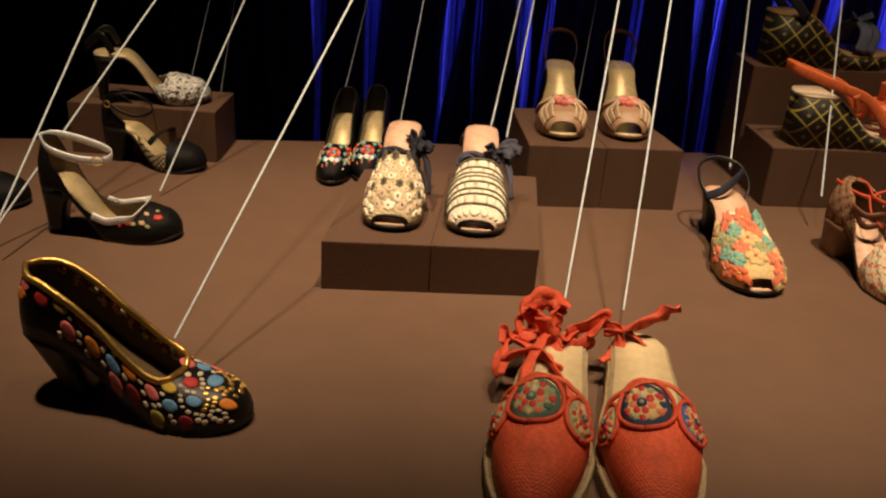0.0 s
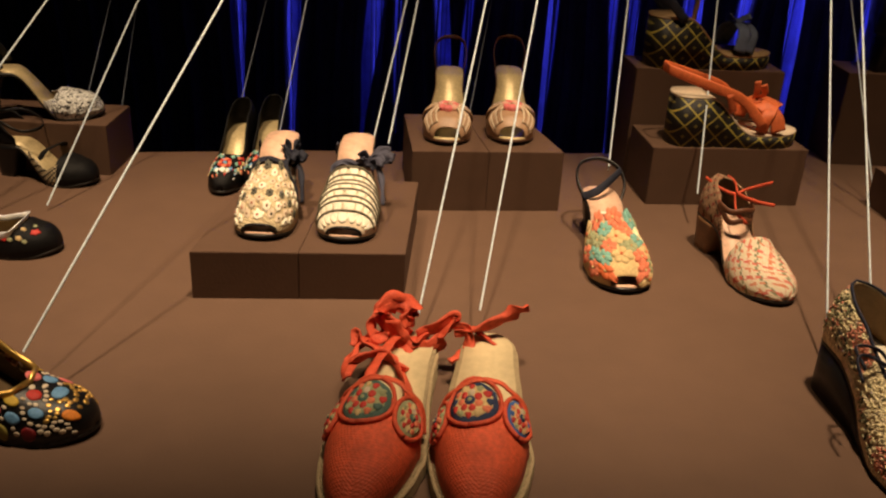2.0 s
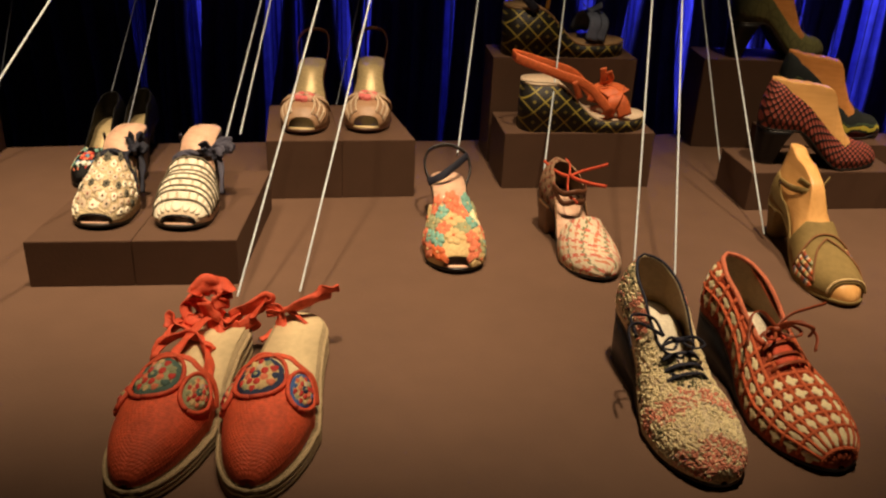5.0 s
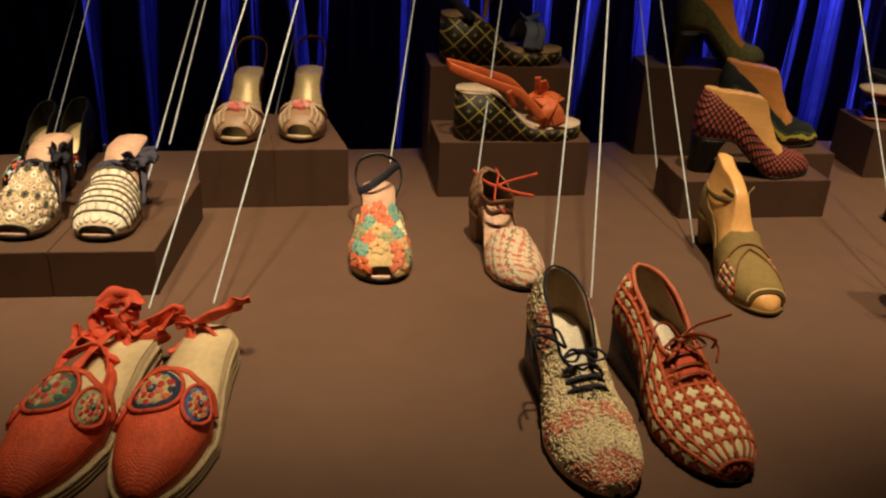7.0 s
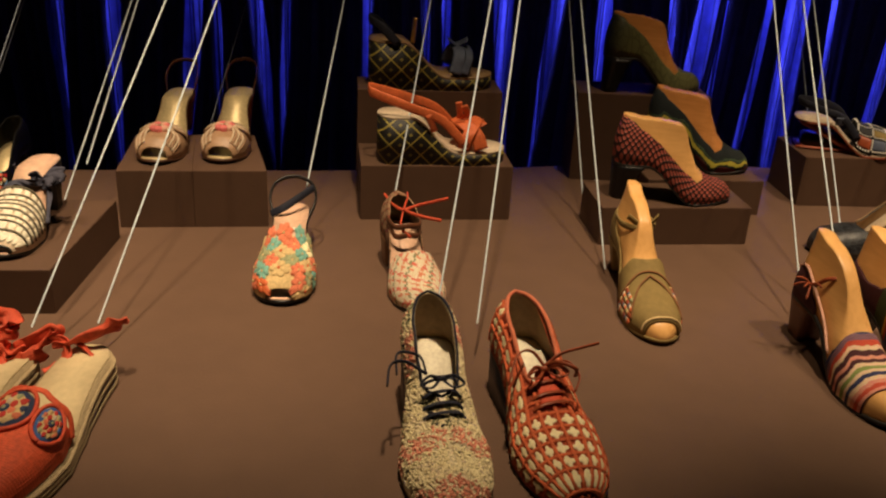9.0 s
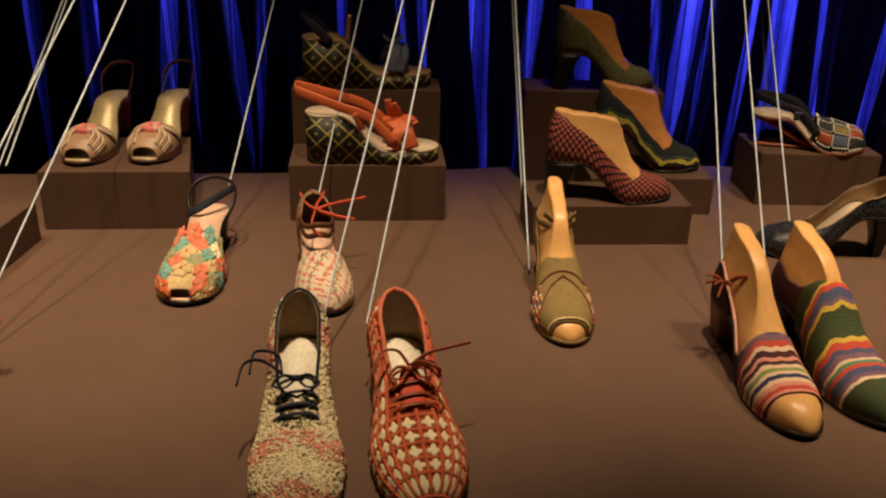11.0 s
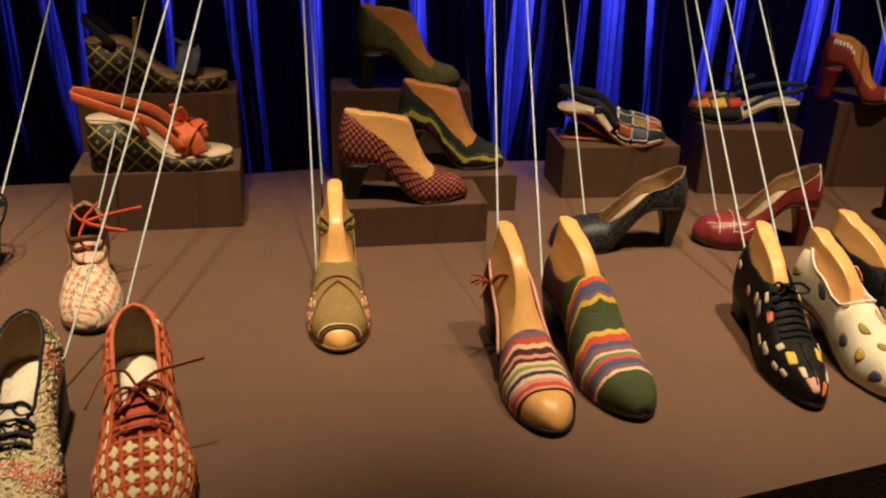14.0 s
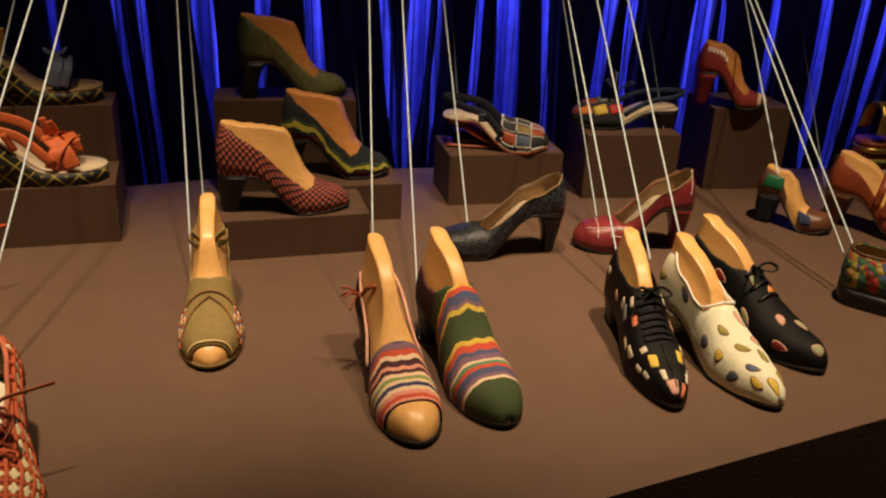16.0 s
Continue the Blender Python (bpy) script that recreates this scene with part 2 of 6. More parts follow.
M = {
    "greybrown": mat("grey_brown_raffia", (0.16, 0.14, 0.095), 0.8, scale=300, bump=0.6),
    "bluecloth": mat("pale_blue_cloth", (0.30, 0.32, 0.66), 0.9, vary=0.35, scale=24, bump=0.3),
    "board": mat("painted_board", (0.126, 0.071, 0.045), 0.62, vary=0.10, scale=22, bump=0.12, bscale=260, spec=0.35),
    "block": mat("painted_block", (0.100, 0.055, 0.034), 0.65, vary=0.10, scale=30, bump=0.12, bscale=240, spec=0.3),
    "floor": mat("dark_floor", (0.03, 0.027, 0.025), 0.6, scale=8),
    # paled so that the unseen walls and ceiling bounce fill light
    "wall": mat("bounce_grey", (0.36, 0.36, 0.37), 0.8, scale=6),
    "backwall": mat("backwall", (0.22, 0.24, 0.62), 0.9, scale=3),
    "curtain": mat("dark_curtain", (0.10, 0.10, 0.135), 0.85, vary=0.4, scale=40, bump=0.3),
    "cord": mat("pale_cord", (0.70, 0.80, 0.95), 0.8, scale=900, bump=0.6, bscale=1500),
    # the pale cord darkened: dimmer strings carry their shade in the colour
    "cord_shaded": mat("shaded_cord", (0.28, 0.32, 0.39), 0.8, scale=900, bump=0.6, bscale=1500),
    "last": grained("varnished_last", (0.80, 0.45, 0.16), (0.72, 0.385, 0.125)),
    "last_red": grained("reddish_last", (0.62, 0.27, 0.08), (0.52, 0.21, 0.055)),
    "black": mat("black_suede", (0.0030, 0.0028, 0.0032), 0.55, vary=0.5, scale=200, bump=0.4, spec=0.22),
    "black_leather": mat("black_leather", (0.006, 0.0055, 0.006), 0.38, scale=150),
    "navy": mat("navy_ribbon", (0.012, 0.014, 0.028), 0.75, scale=300, bump=0.4),
    "navy_lace": mat("navy_lace", (0.012, 0.014, 0.03), 0.7, scale=300, bump=0.3),
    "greyblue": mat("grey_blue_ribbon", (0.055, 0.055, 0.085), 0.7, scale=300, bump=0.4),
    "gold": mat("gold_leather", (0.75, 0.48, 0.13), 0.28, 0.85, scale=250, bump=0.2),
    "gold_insole": mat("gold_insole", (0.60, 0.48, 0.26), 0.38, 0.25, scale=250),
    "silver": mat("silver_leather", (0.84, 0.90, 1.0), 0.36, 0.35, scale=300, bump=0.3),
    "cream": mat("cream_leather", (0.84, 0.76, 0.60), 0.6, scale=250, bump=0.2),
    "cream_lining": mat("cream_lining", (0.62, 0.50, 0.36), 0.7, scale=200),
    "white": mat("white_thread", (0.78, 0.76, 0.70), 0.7, scale=300),
    "pink_insole": mat("pink_insole", (0.72, 0.46, 0.32), 0.5, scale=120, bump=0.1),
    "tan_lining": mat("tan_lining", (0.30, 0.19, 0.09), 0.65, scale=120),
    "dark_lining": mat("dark_lining", (0.10, 0.065, 0.03), 0.7, scale=120),
    "dark_sole": mat("dark_sole", (0.014, 0.011, 0.009), 0.5, scale=120),
    "brown_sole": mat("brown_sole", (0.09, 0.04, 0.02), 0.45, scale=120),
    "wood_heel": mat("stained_heel", (0.20, 0.10, 0.045), 0.4, scale=90),
    "jute": mat("jute_rope", (0.40, 0.31, 0.18), 0.9, scale=260, bump=0.9, bscale=420),
    "red": mat("red_raffia", (0.70, 0.105, 0.040), 0.6, vary=0.3, scale=220, bump=0.8, bscale=500),
    "red_ribbon": mat("red_ribbon", (0.62, 0.085, 0.035), 0.65, vary=0.3, scale=160, bump=0.6, bscale=420),
    "orange": mat("orange_leather", (0.72, 0.16, 0.05), 0.5, scale=160, bump=0.3),
    "teal": mat("teal", (0.075, 0.14, 0.115), 0.7, scale=300, bump=0.5),
    "blue": mat("blue", (0.05, 0.13, 0.38), 0.6, scale=300, bump=0.4),
    "skyblue": mat("sky_blue", (0.14, 0.33, 0.58), 0.5, scale=300, bump=0.3),
    "navyblue": mat("navy_blue", (0.022, 0.04, 0.10), 0.6, scale=300, bump=0.5),
    "redpaint": mat("red", (0.50, 0.03, 0.02), 0.5, scale=300, bump=0.3),
    "darkred": mat("dark_red", (0.20, 0.012, 0.015), 0.5, scale=300, bump=0.3),
    "pink": mat("pink", (0.70, 0.17, 0.16), 0.55, scale=300, bump=0.3),
    "palepink": mat("pale_pink", (0.70, 0.38, 0.28), 0.65, scale=300, bump=0.3),
    "yellow": mat("yellow", (0.70, 0.48, 0.06), 0.55, scale=300, bump=0.3),
    "orangepaint": mat("orange", (0.80, 0.26, 0.03), 0.5, scale=300, bump=0.3),
    "coral": mat("coral_raffia", (0.82, 0.23, 0.12), 0.75, scale=300, bump=0.7),
    "cream_straw": mat("cream_raffia", (0.92, 0.78, 0.48), 0.75, vary=0.15, scale=160, bump=0.5),
    "coral_red": mat("coral_red_cord", (0.66, 0.14, 0.05), 0.7, vary=0.3, scale=260, bump=0.6),
    "coral_soft": mat("faded_coral_raffia", (0.80, 0.30, 0.20), 0.75, vary=0.35, scale=160, bump=0.5),
    "greydark": mat("dark_grey_raffia", (0.10, 0.095, 0.07), 0.8, vary=0.3, scale=200, bump=0.5),
    "linen": mat("linen_insole", (0.60, 0.48, 0.28), 0.85, vary=0.15, scale=120, bump=0.4, bscale=900),
    "copper": mat("copper_gold_leather", (0.36, 0.22, 0.13), 0.42, vary=0.2, scale=120, bump=0.2),
    "straw": mat("straw_raffia", (0.74, 0.54, 0.26), 0.75, scale=300, bump=0.7),
    "sage_dull": mat("dull_olive_raffia", (0.17, 0.17, 0.085), 0.8, scale=300, bump=0.6),
    "sage": mat("sage_raffia", (0.38, 0.40, 0.22), 0.75, scale=300, bump=0.7),
    "aqua": mat("aqua_raffia", (0.22, 0.48, 0.40), 0.75, scale=300, bump=0.7),
    "pebble": mat("pale_pebble", (0.68, 0.58, 0.44), 0.4, scale=200),
    "olive": mat("olive_suede", (0.235, 0.165, 0.055), 0.85, vary=0.2, scale=120, bump=0.3),
    "olive_dark": mat("olive_cord", (0.20, 0.085, 0.030), 0.8, scale=200),
    "oliveleaf": mat("olive_leaf", (0.30, 0.25, 0.05), 0.7, scale=200),
    "slate": mat("slate_leaf", (0.09, 0.11, 0.17), 0.7, scale=200),
    "rust": mat("rust_leather", (0.28, 0.06, 0.022), 0.4, scale=120),
    "maroon": mat("maroon_leather", (0.21, 0.028, 0.030), 0.33, scale=100, bump=0.1),
    "brown": mat("brown_leather", (0.13, 0.05, 0.024), 0.4, scale=100),
    "green": mat("green_leather", (0.012, 0.13, 0.055), 0.45, scale=150),
    "charcoal": mat("charcoal_suede", (0.025, 0.026, 0.03), 0.8, scale=200),
    "whitefelt": mat("cream_felt", (0.82, 0.77, 0.58), 0.85, vary=0.08, scale=300, bump=0.3),
    "greyfelt": mat("grey_felt", (0.22, 0.24, 0.25), 0.85, scale=300),
}
nt, b = nodes_of(M["red"])
uv, ux, uy = uv_parts(nt)
rib = math_(nt, "ABSOLUTE", math_(nt, "SINE", math_(nt, "MULTIPLY", ux, 1100.0)))
stp = math_(nt, "ABSOLUTE", math_(nt, "SINE", math_(nt, "MULTIPLY", uy, 700.0)))
rgh = chain(nt, "ShaderNodeTexNoise", {"Vector": uv, "Scale": 260.0, "Detail": 4.0})
relief(nt, b, math_(nt, "ADD", math_(nt, "MULTIPLY", rib, stp), math_(nt, "MULTIPLY", rgh.outputs[0], 2.6)), 0.34, 0.0016)
M["daisy"] = woven("daisy_raffia", [(0.70, 0.55, 0.33), (0.76, 0.62, 0.38), (0.60, 0.44, 0.26)], 330, 20)
M["cream_pink"] = woven("cream_pink_raffia", [(0.84, 0.70, 0.42), (0.90, 0.76, 0.48), (0.92, 0.80, 0.52), (0.90, 0.72, 0.46), (0.88, 0.60, 0.42)], 300, 24, stretch=1.3, grain=0.30, spread=2.0)
M["red_weave"] = woven("red_weave", [(0.34, 0.055, 0.02), (0.46, 0.085, 0.03), (0.40, 0.07, 0.025)], 300, 30)
M["plaid"] = plaid("pink_plaid", (0.90, 0.76, 0.56), (0.80, 0.20, 0.14), (0.80, 0.30, 0.16), (0.30, 0.30, 0.16), 0.030)
M["plaid_dark"] = plaid("brown_plaid", (0.34, 0.20, 0.11), (0.30, 0.05, 0.03), (0.50, 0.30, 0.18), (0.06, 0.03, 0.015), 0.016)
M["beads"] = woven("black_white_beads", [(0.02, 0.02, 0.02), (0.70, 0.70, 0.68), (0.84, 0.84, 0.80), (0.84, 0.84, 0.80), (0.03, 0.03, 0.03), (0.84, 0.84, 0.80)], 190, 95, 0.35, grain=0.6)
M["net"] = netting("purple_net", (0.020, 0.009, 0.008), (0.44, 0.10, 0.07), 430.0)
M["gold_net"] = netting("black_gold_net", (0.02, 0.018, 0.014), (0.50, 0.40, 0.24), 520.0)
M["tooled"] = tooled("tooled_black_leather", (0.009, 0.009, 0.011), (0.06, 0.07, 0.085))
M["greygreen"] = faded("grey_green_leather", (0.10, 0.10, 0.035), (0.17, 0.17, 0.07), 0.235, (0.025, 0.03, 0.018))
M["wedge_print"] = lattice_wood("black_yellow_lattice", (0.010, 0.009, 0.008), (0.36, 0.29, 0.05), 0.027)
CR, DK, NV, OL, YL, PK, RD, GN, BL, PU = ((0.72, 0.52, 0.34), (0.06, 0.015, 0.02), (0.03, 0.035, 0.10), (0.22, 0.28, 0.08), (0.62, 0.42, 0.06), (0.66, 0.27, 0.20), (0.52, 0.07, 0.035),
                                          (0.045, 0.065, 0.022), (0.07, 0.08, 0.16), (0.19, 0.10, 0.14))
M["stripes_pink"] = striped("pink_striped_knit", [(0, NV), (0.53, NV), (0.55, PU), (0.575, RD), (0.60, CR), (0.62, DK), (0.645, PK), (0.665, DK), (0.685, CR), (0.705, OL), (0.73, CR), (0.75, NV), (0.77, CR), (0.79, PK), (0.81, RD), (0.83, PK), (0.845, DK)], 0.24, 0.0032)
M["stripes_green"] = striped("green_striped_knit", [(0, DK), (0.33, GN), (0.405, YL), (0.42, RD), (0.445, BL), (0.475, PU), (0.488, YL), (0.502, GN), (0.60, YL), (0.62, RD), (0.65, BL), (0.675, PU), (0.70, CR), (0.715, (0.08, 0.22, 0.12)), (0.735, RD), (0.76, BL), (0.79, PU), (0.81, CR), (0.825, GN)], 0.24, 0.0030)
M["waves"] = striped("green_wave_suede", [(0, (0.10, 0.015, 0.015)), (0.07, (0.012, 0.02, 0.016)), (0.15, (0.48, 0.42, 0.05)), (0.28, (0.014, 0.03, 0.02)), (0.33, (0.06, 0.10, 0.05)), (0.38, (0.010, 0.015, 0.016))], 0.05, 0.009, "y")
M["red_stripes"] = striped("red_cream_stripes", [(0, (0.22, 0.025, 0.02)), (0.55, (0.22, 0.025, 0.02)), (0.60, (0.6, 0.5, 0.34)), (0.63, (0.2, 0.02, 0.02)), (0.66, (0.6, 0.5, 0.34)), (0.69, (0.2, 0.02, 0.02)), (0.72, (0.6, 0.5, 0.34)), (0.75, (0.25, 0.03, 0.02))], 0.2, 0.0015)
M["dots"] = woven("dotted_weave", [(0.05, 0.14, 0.06), (0.45, 0.33, 0.05), (0.06, 0.16, 0.10), (0.07, 0.10, 0.24), (0.45, 0.06, 0.03), (0.5, 0.35, 0.08)], 110, 20, grain=1.0, spread=0.3)

nt, b = nodes_of(M["curtain"])
thin = chain(nt, "ShaderNodeBsdfTranslucent", {"Color": (0.13, 0.11, 0.11, 1)})
both = chain(nt, "ShaderNodeMixShader", {0: 0.35, 1: b.outputs[0], 2: thin.outputs[0]})
nt.links.new(both.outputs[0], nt.nodes["Material Output"].inputs[0])
from mathutils import Quaternion

# ---- mesh helpers ----
def part(name, bm, material, parent=None, label="", smooth=True):
    """Link a bmesh as one mesh object under a thing or a part."""
    me = bpy.data.meshes.new(name)
    bmesh.ops.recalc_face_normals(bm, faces=bm.faces)
    bm.to_mesh(me)
    bm.free()
    if smooth:
        me.polygons.foreach_set("use_smooth", [True] * len(me.polygons))
    me.materials.append(material)
    ob = new(name, me)
    if parent is not None:
        ob.parent = parent
    if label:
        ob["label"] = label
    return ob


def thing(name, m, label, category, group="", kind=""):
    ob = new(name)
    ob.empty_display_size = 0.05
    ob.matrix_world = m
    return tagged(ob, label, category, group, kind)


def sm(a, b, x):
    t = min(1.0, max(0.0, (x - a) / (b - a)))
    return t * t * (3 - 2 * t)


def curve(keys):
    """Smooth function through (u, value) keys."""
    def f(u):
        if u <= keys[0][0]:
            return keys[0][1]
        for (a, p), (b, q) in zip(keys, keys[1:]):
            if u <= b:
                t = (u - a) / (b - a)
                return p + (q - p) * (t * t * (3 - 2 * t) * 0.6 + t * 0.4)
        return keys[-1][1]
    return f


def smooth_path(pts, n=6):
    """Catmull-Rom points through pts."""
    P = [Vector(p) for p in pts]
    P = [P[0] * 2 - P[1]] + P + [P[-1] * 2 - P[-2]]
    out = []
    for i in range(1, len(P) - 2):
        for k in range(n):
            t = k / n
            a, b, c, d = P[i - 1], P[i], P[i + 1], P[i + 2]
            out.append(0.5 * ((2 * b) + (c - a) * t + (2 * a - 5 * b + 4 * c - d) * t * t + (3 * b - a - 3 * c + d) * t ** 3))
    out.append(P[-2])
    return out


def sweep(pts, ry, rz, side=None, n=8, steps=6, taper=0.0):
    """A tube or flat ribbon along pts: half thickness ry, half width rz; the width lies along `side`."""
    path = smooth_path(pts, steps) if steps > 1 else [Vector(p) for p in pts]
    bm = bmesh.new()
    rings = []
    last = Vector(side) if side else Vector((0, 0, 1))
    for i, p in enumerate(path):
        t = (path[min(i + 1, len(path) - 1)] - path[max(i - 1, 0)]).normalized()
        s = last - t * last.dot(t)
        s = s.normalized() if s.length > 1e-6 else t.orthogonal().normalized()
        if not side:
            last = s
        up = t.cross(s)
        k = 1 - taper * abs(2 * i / (len(path) - 1) - 1)
        rings.append([bm.verts.new(p + s * (math.cos(2 * math.pi * j / n) * rz * k) + up * (math.sin(2 * math.pi * j / n) * ry)) for j in range(n)])
    for r, q in zip(rings, rings[1:]):
        for j in range(n):
            bm.faces.new((r[j], r[(j + 1) % n], q[(j + 1) % n], q[j]))
    bm.faces.new(rings[0])
    bm.faces.new(rings[-1])
    return bm


def box(x0, y0, z0, x1, y1, z1, bevel=0.0015):
    bm = bmesh.new()
    bmesh.ops.create_cube(bm, size=1, matrix=Matrix.Translation(((x0 + x1) / 2, (y0 + y1) / 2, (z0 + z1) / 2)) @ Matrix.Diagonal((x1 - x0, y1 - y0, z1 - z0, 1)))
    if bevel:
        bmesh.ops.bevel(bm, geom=bm.edges[:], offset=bevel, segments=2, affect="EDGES")
    return bm


FULL_H = [(0, 0.062), (0.12, 0.062), (0.3, 0.062), (0.45, 0.066), (0.58, 0.060), (0.72, 0.048), (0.86, 0.036), (1, 0.028)]


# ---- the shoe form ----
class Form:
    """Surface of one shoe: u runs from heel (0) to toe (1), a from one sole edge (0) over the top to the other (pi)."""

    def __init__(self, L=0.24, hh=0.05, W=0.041, Wh=0.030, Wt=0.029, toe=2.0, toe_from=0.76, H=None, st=0.005, spring=0.006, bow=0.0, flip=1, drop=(0.26, 0.66)):
        self.L, self.hh, self.st, self.spring, self.toe, self.toe_from, self.bow, self.flip, self.drop = L, hh, st, spring, toe, toe_from, bow, flip, drop
        self.wk = curve([(0.10, Wh), (0.2, Wh * 1.03), (0.38, Wt), (0.52, (Wt + W) / 2), (0.68, W), (toe_from, W * 0.97), (1.0, W * 0.90)])
        self.hk = curve(H or [(0, 0.062), (0.12, 0.062), (0.3, 0.052), (0.45, 0.046), (0.58, 0.045), (0.68, 0.047), (0.76, 0.044), (0.86, 0.037), (1, 0.028)])

    def zb(self, u):
        return self.hh * (1 - sm(*self.drop, u)) + self.spring * sm(0.78, 1.0, u)

    def w(self, u):
        k = self.wk(u)
        if u < 0.11:
            k *= math.sqrt(max(0.0, 1 - ((0.11 - u) / 0.11) ** 2))
        if u > self.toe_from:
            k *= max(0.0, 1 - ((u - self.toe_from) / (1 - self.toe_from)) ** self.toe) ** (1 / 2.0)
        return k

    def hgt(self, u):
        k = self.hk(u)
        if u > 0.84:
            k *= max(0.0, 1 - ((u - 0.84) / 0.16) ** 2.4) ** 0.5
        return k

    def at(self, u, a, grow=0.0, ny=0.8, nz=0.72):
        c, s = math.cos(a), max(0.0, math.sin(a))
        w, h = self.w(u) + grow, self.hgt(u) + grow
        lean = (1 - sm(0, 0.2, u)) * (0.010 * s ** nz - 0.004 * math.sin(math.pi * s ** nz))
        y = -w * math.copysign(abs(c) ** ny, c) + self.flip * self.bow * (sm(0.3, 0.7, u) - sm(0.7, 1.0, u) * 0.6)
        return Vector((self.L * u + lean - (grow if u < 0.02 else 0), y, self.zb(u) + self.st + h * s ** nz))

    def normal(self, u, a):
        u, a = min(0.985, max(0.015, u)), min(math.pi - 0.02, max(0.02, a))
        du = self.at(u + 0.01, a) - self.at(u - 0.01, a)
        da = self.at(u, a + 0.02) - self.at(u, a - 0.02)
        n = da.cross(du)
        if n.length < 1e-9:
            return Vector((0, 0, 1))
        n.normalize()
        mid = Vector((self.L * u, 0, self.zb(u)))
        return n if n.dot(self.at(u, a) - mid) > 0 else -n

    def angle(self, u, T):
        h = self.hgt(u)
        if T >= h * 0.995 or h < 1e-5:
            return math.pi / 2
        return math.asin(min(1.0, (max(0.0005, T) / h) ** (1 / 0.72)))

    def arc(self, u):
        return max(0.02, (self.w(u) * 2 + self.hgt(u) * 1.6) / math.pi)


def us(u0, u1, n):
    """Stations from u0 to u1, closer at heel and toe."""
    return [u0 + (u1 - u0) * (0.5 - 0.5 * math.cos(math.pi * i / n)) * 0.6 + (u1 - u0) * i / n * 0.4 for i in range(n + 1)]


def upper_mesh(F, u0, u1, T, n=34, cols=8, grow=0.0, sides=(0, 1)):
    bm = bmesh.new()
    uvl = bm.loops.layers.uv.new("UVMap")
    uvf = bm.loops.layers.uv.new("Full")
    uvs = {}
    rows = []
    for u in us(u0, u1, n):
        aT = F.angle(u, T(u))
        row = []
        for side in (0, 1):
            for j in range(cols + 1):
                a = aT * j / cols
                if side:
                    a = math.pi - a
                v = bm.verts.new(F.at(u, a, grow))
                uvs[v] = (u * F.L, F.arc(u) * (a if not side else math.pi - a), F.arc(u) * a)
                row.append(v)
        rows.append(row)
    for r, q in zip(rows, rows[1:]):
        for side in sides:
            o = side * (cols + 1)
            for j in range(cols):
                f = bm.faces.new((r[o + j], r[o + j + 1], q[o + j + 1], q[o + j]))
                for lp in f.loops:
                    d = uvs[lp.vert]
                    lp[uvl].uv = (d[0], d[1])
                    lp[uvf].uv = (d[0], d[2])
    bmesh.ops.delete(bm, geom=[v for v in bm.verts if not v.link_faces], context="VERTS")
    bmesh.ops.remove_doubles(bm, verts=bm.verts[:], dist=0.00012)
    return bm


def add_upper(F, name, u0, u1, T, material, parent, label="", thick=0.0022, lining=None, n=34, grow=0.0, sides=(0, 1)):
    ob = part(name, upper_mesh(F, u0, u1, T, n, grow=grow, sides=sides), material, parent, label)
    mod = ob.modifiers.new("thickness", "SOLIDIFY")
    mod.thickness, mod.offset, mod.use_even_offset = thick, -1, False
    if lining:
        ob.data.materials.append(lining)
        mod.material_offset = 1
    return ob


def topline(F, T, u_end, u_start=0.0, grow=0.0008):
    """Points along the opening's edge, from the throat back round the heel to the throat."""
    uu = [u_end + (u_start - u_end) * i / 22 for i in range(23)]
    left = [F.at(u, F.angle(u, T(u)), grow) for u in uu]
    right = [F.at(u, math.pi - F.angle(u, T(u)), grow) for u in reversed(uu)]
    if u_start <= 0.001:
        right = right[1:]
    return left + right


def slab(F, u0, u1, z_lo, z_hi, scale=1.0, n=30, flat=False):
    """A sole or insole: between zb + z_lo and zb + z_hi, at the form's width times scale. flat: down to the ground."""
    bm = bmesh.new()
    rows = []
    for u in us(u0, u1, n):
        w = F.w(u) * scale + (0.0015 if scale > 1 else 0)
        off = F.at(u, math.pi / 2).y
        zl = 0.0 if flat else F.zb(u) + z_lo
        zh = F.zb(u) + z_hi
        k = 0.96 if flat else 1.0
        rows.append([bm.verts.new((F.L * u, off - w * k, zl)), bm.verts.new((F.L * u, off - w, zh)), bm.verts.new((F.L * u, off, zh)), bm.verts.new((F.L * u, off + w, zh)),
                     bm.verts.new((F.L * u, off + w * k, zl)), bm.verts.new((F.L * u, off, zl))])
    for r, q in zip(rows, rows[1:]):
        for j in range(6):
            bm.faces.new((r[j], r[(j + 1) % 6], q[(j + 1) % 6], q[j]))
    bm.faces.new(rows[0])
    bm.faces.new(rows[-1])
    bmesh.ops.remove_doubles(bm, verts=bm.verts[:], dist=0.0001)
    return bm


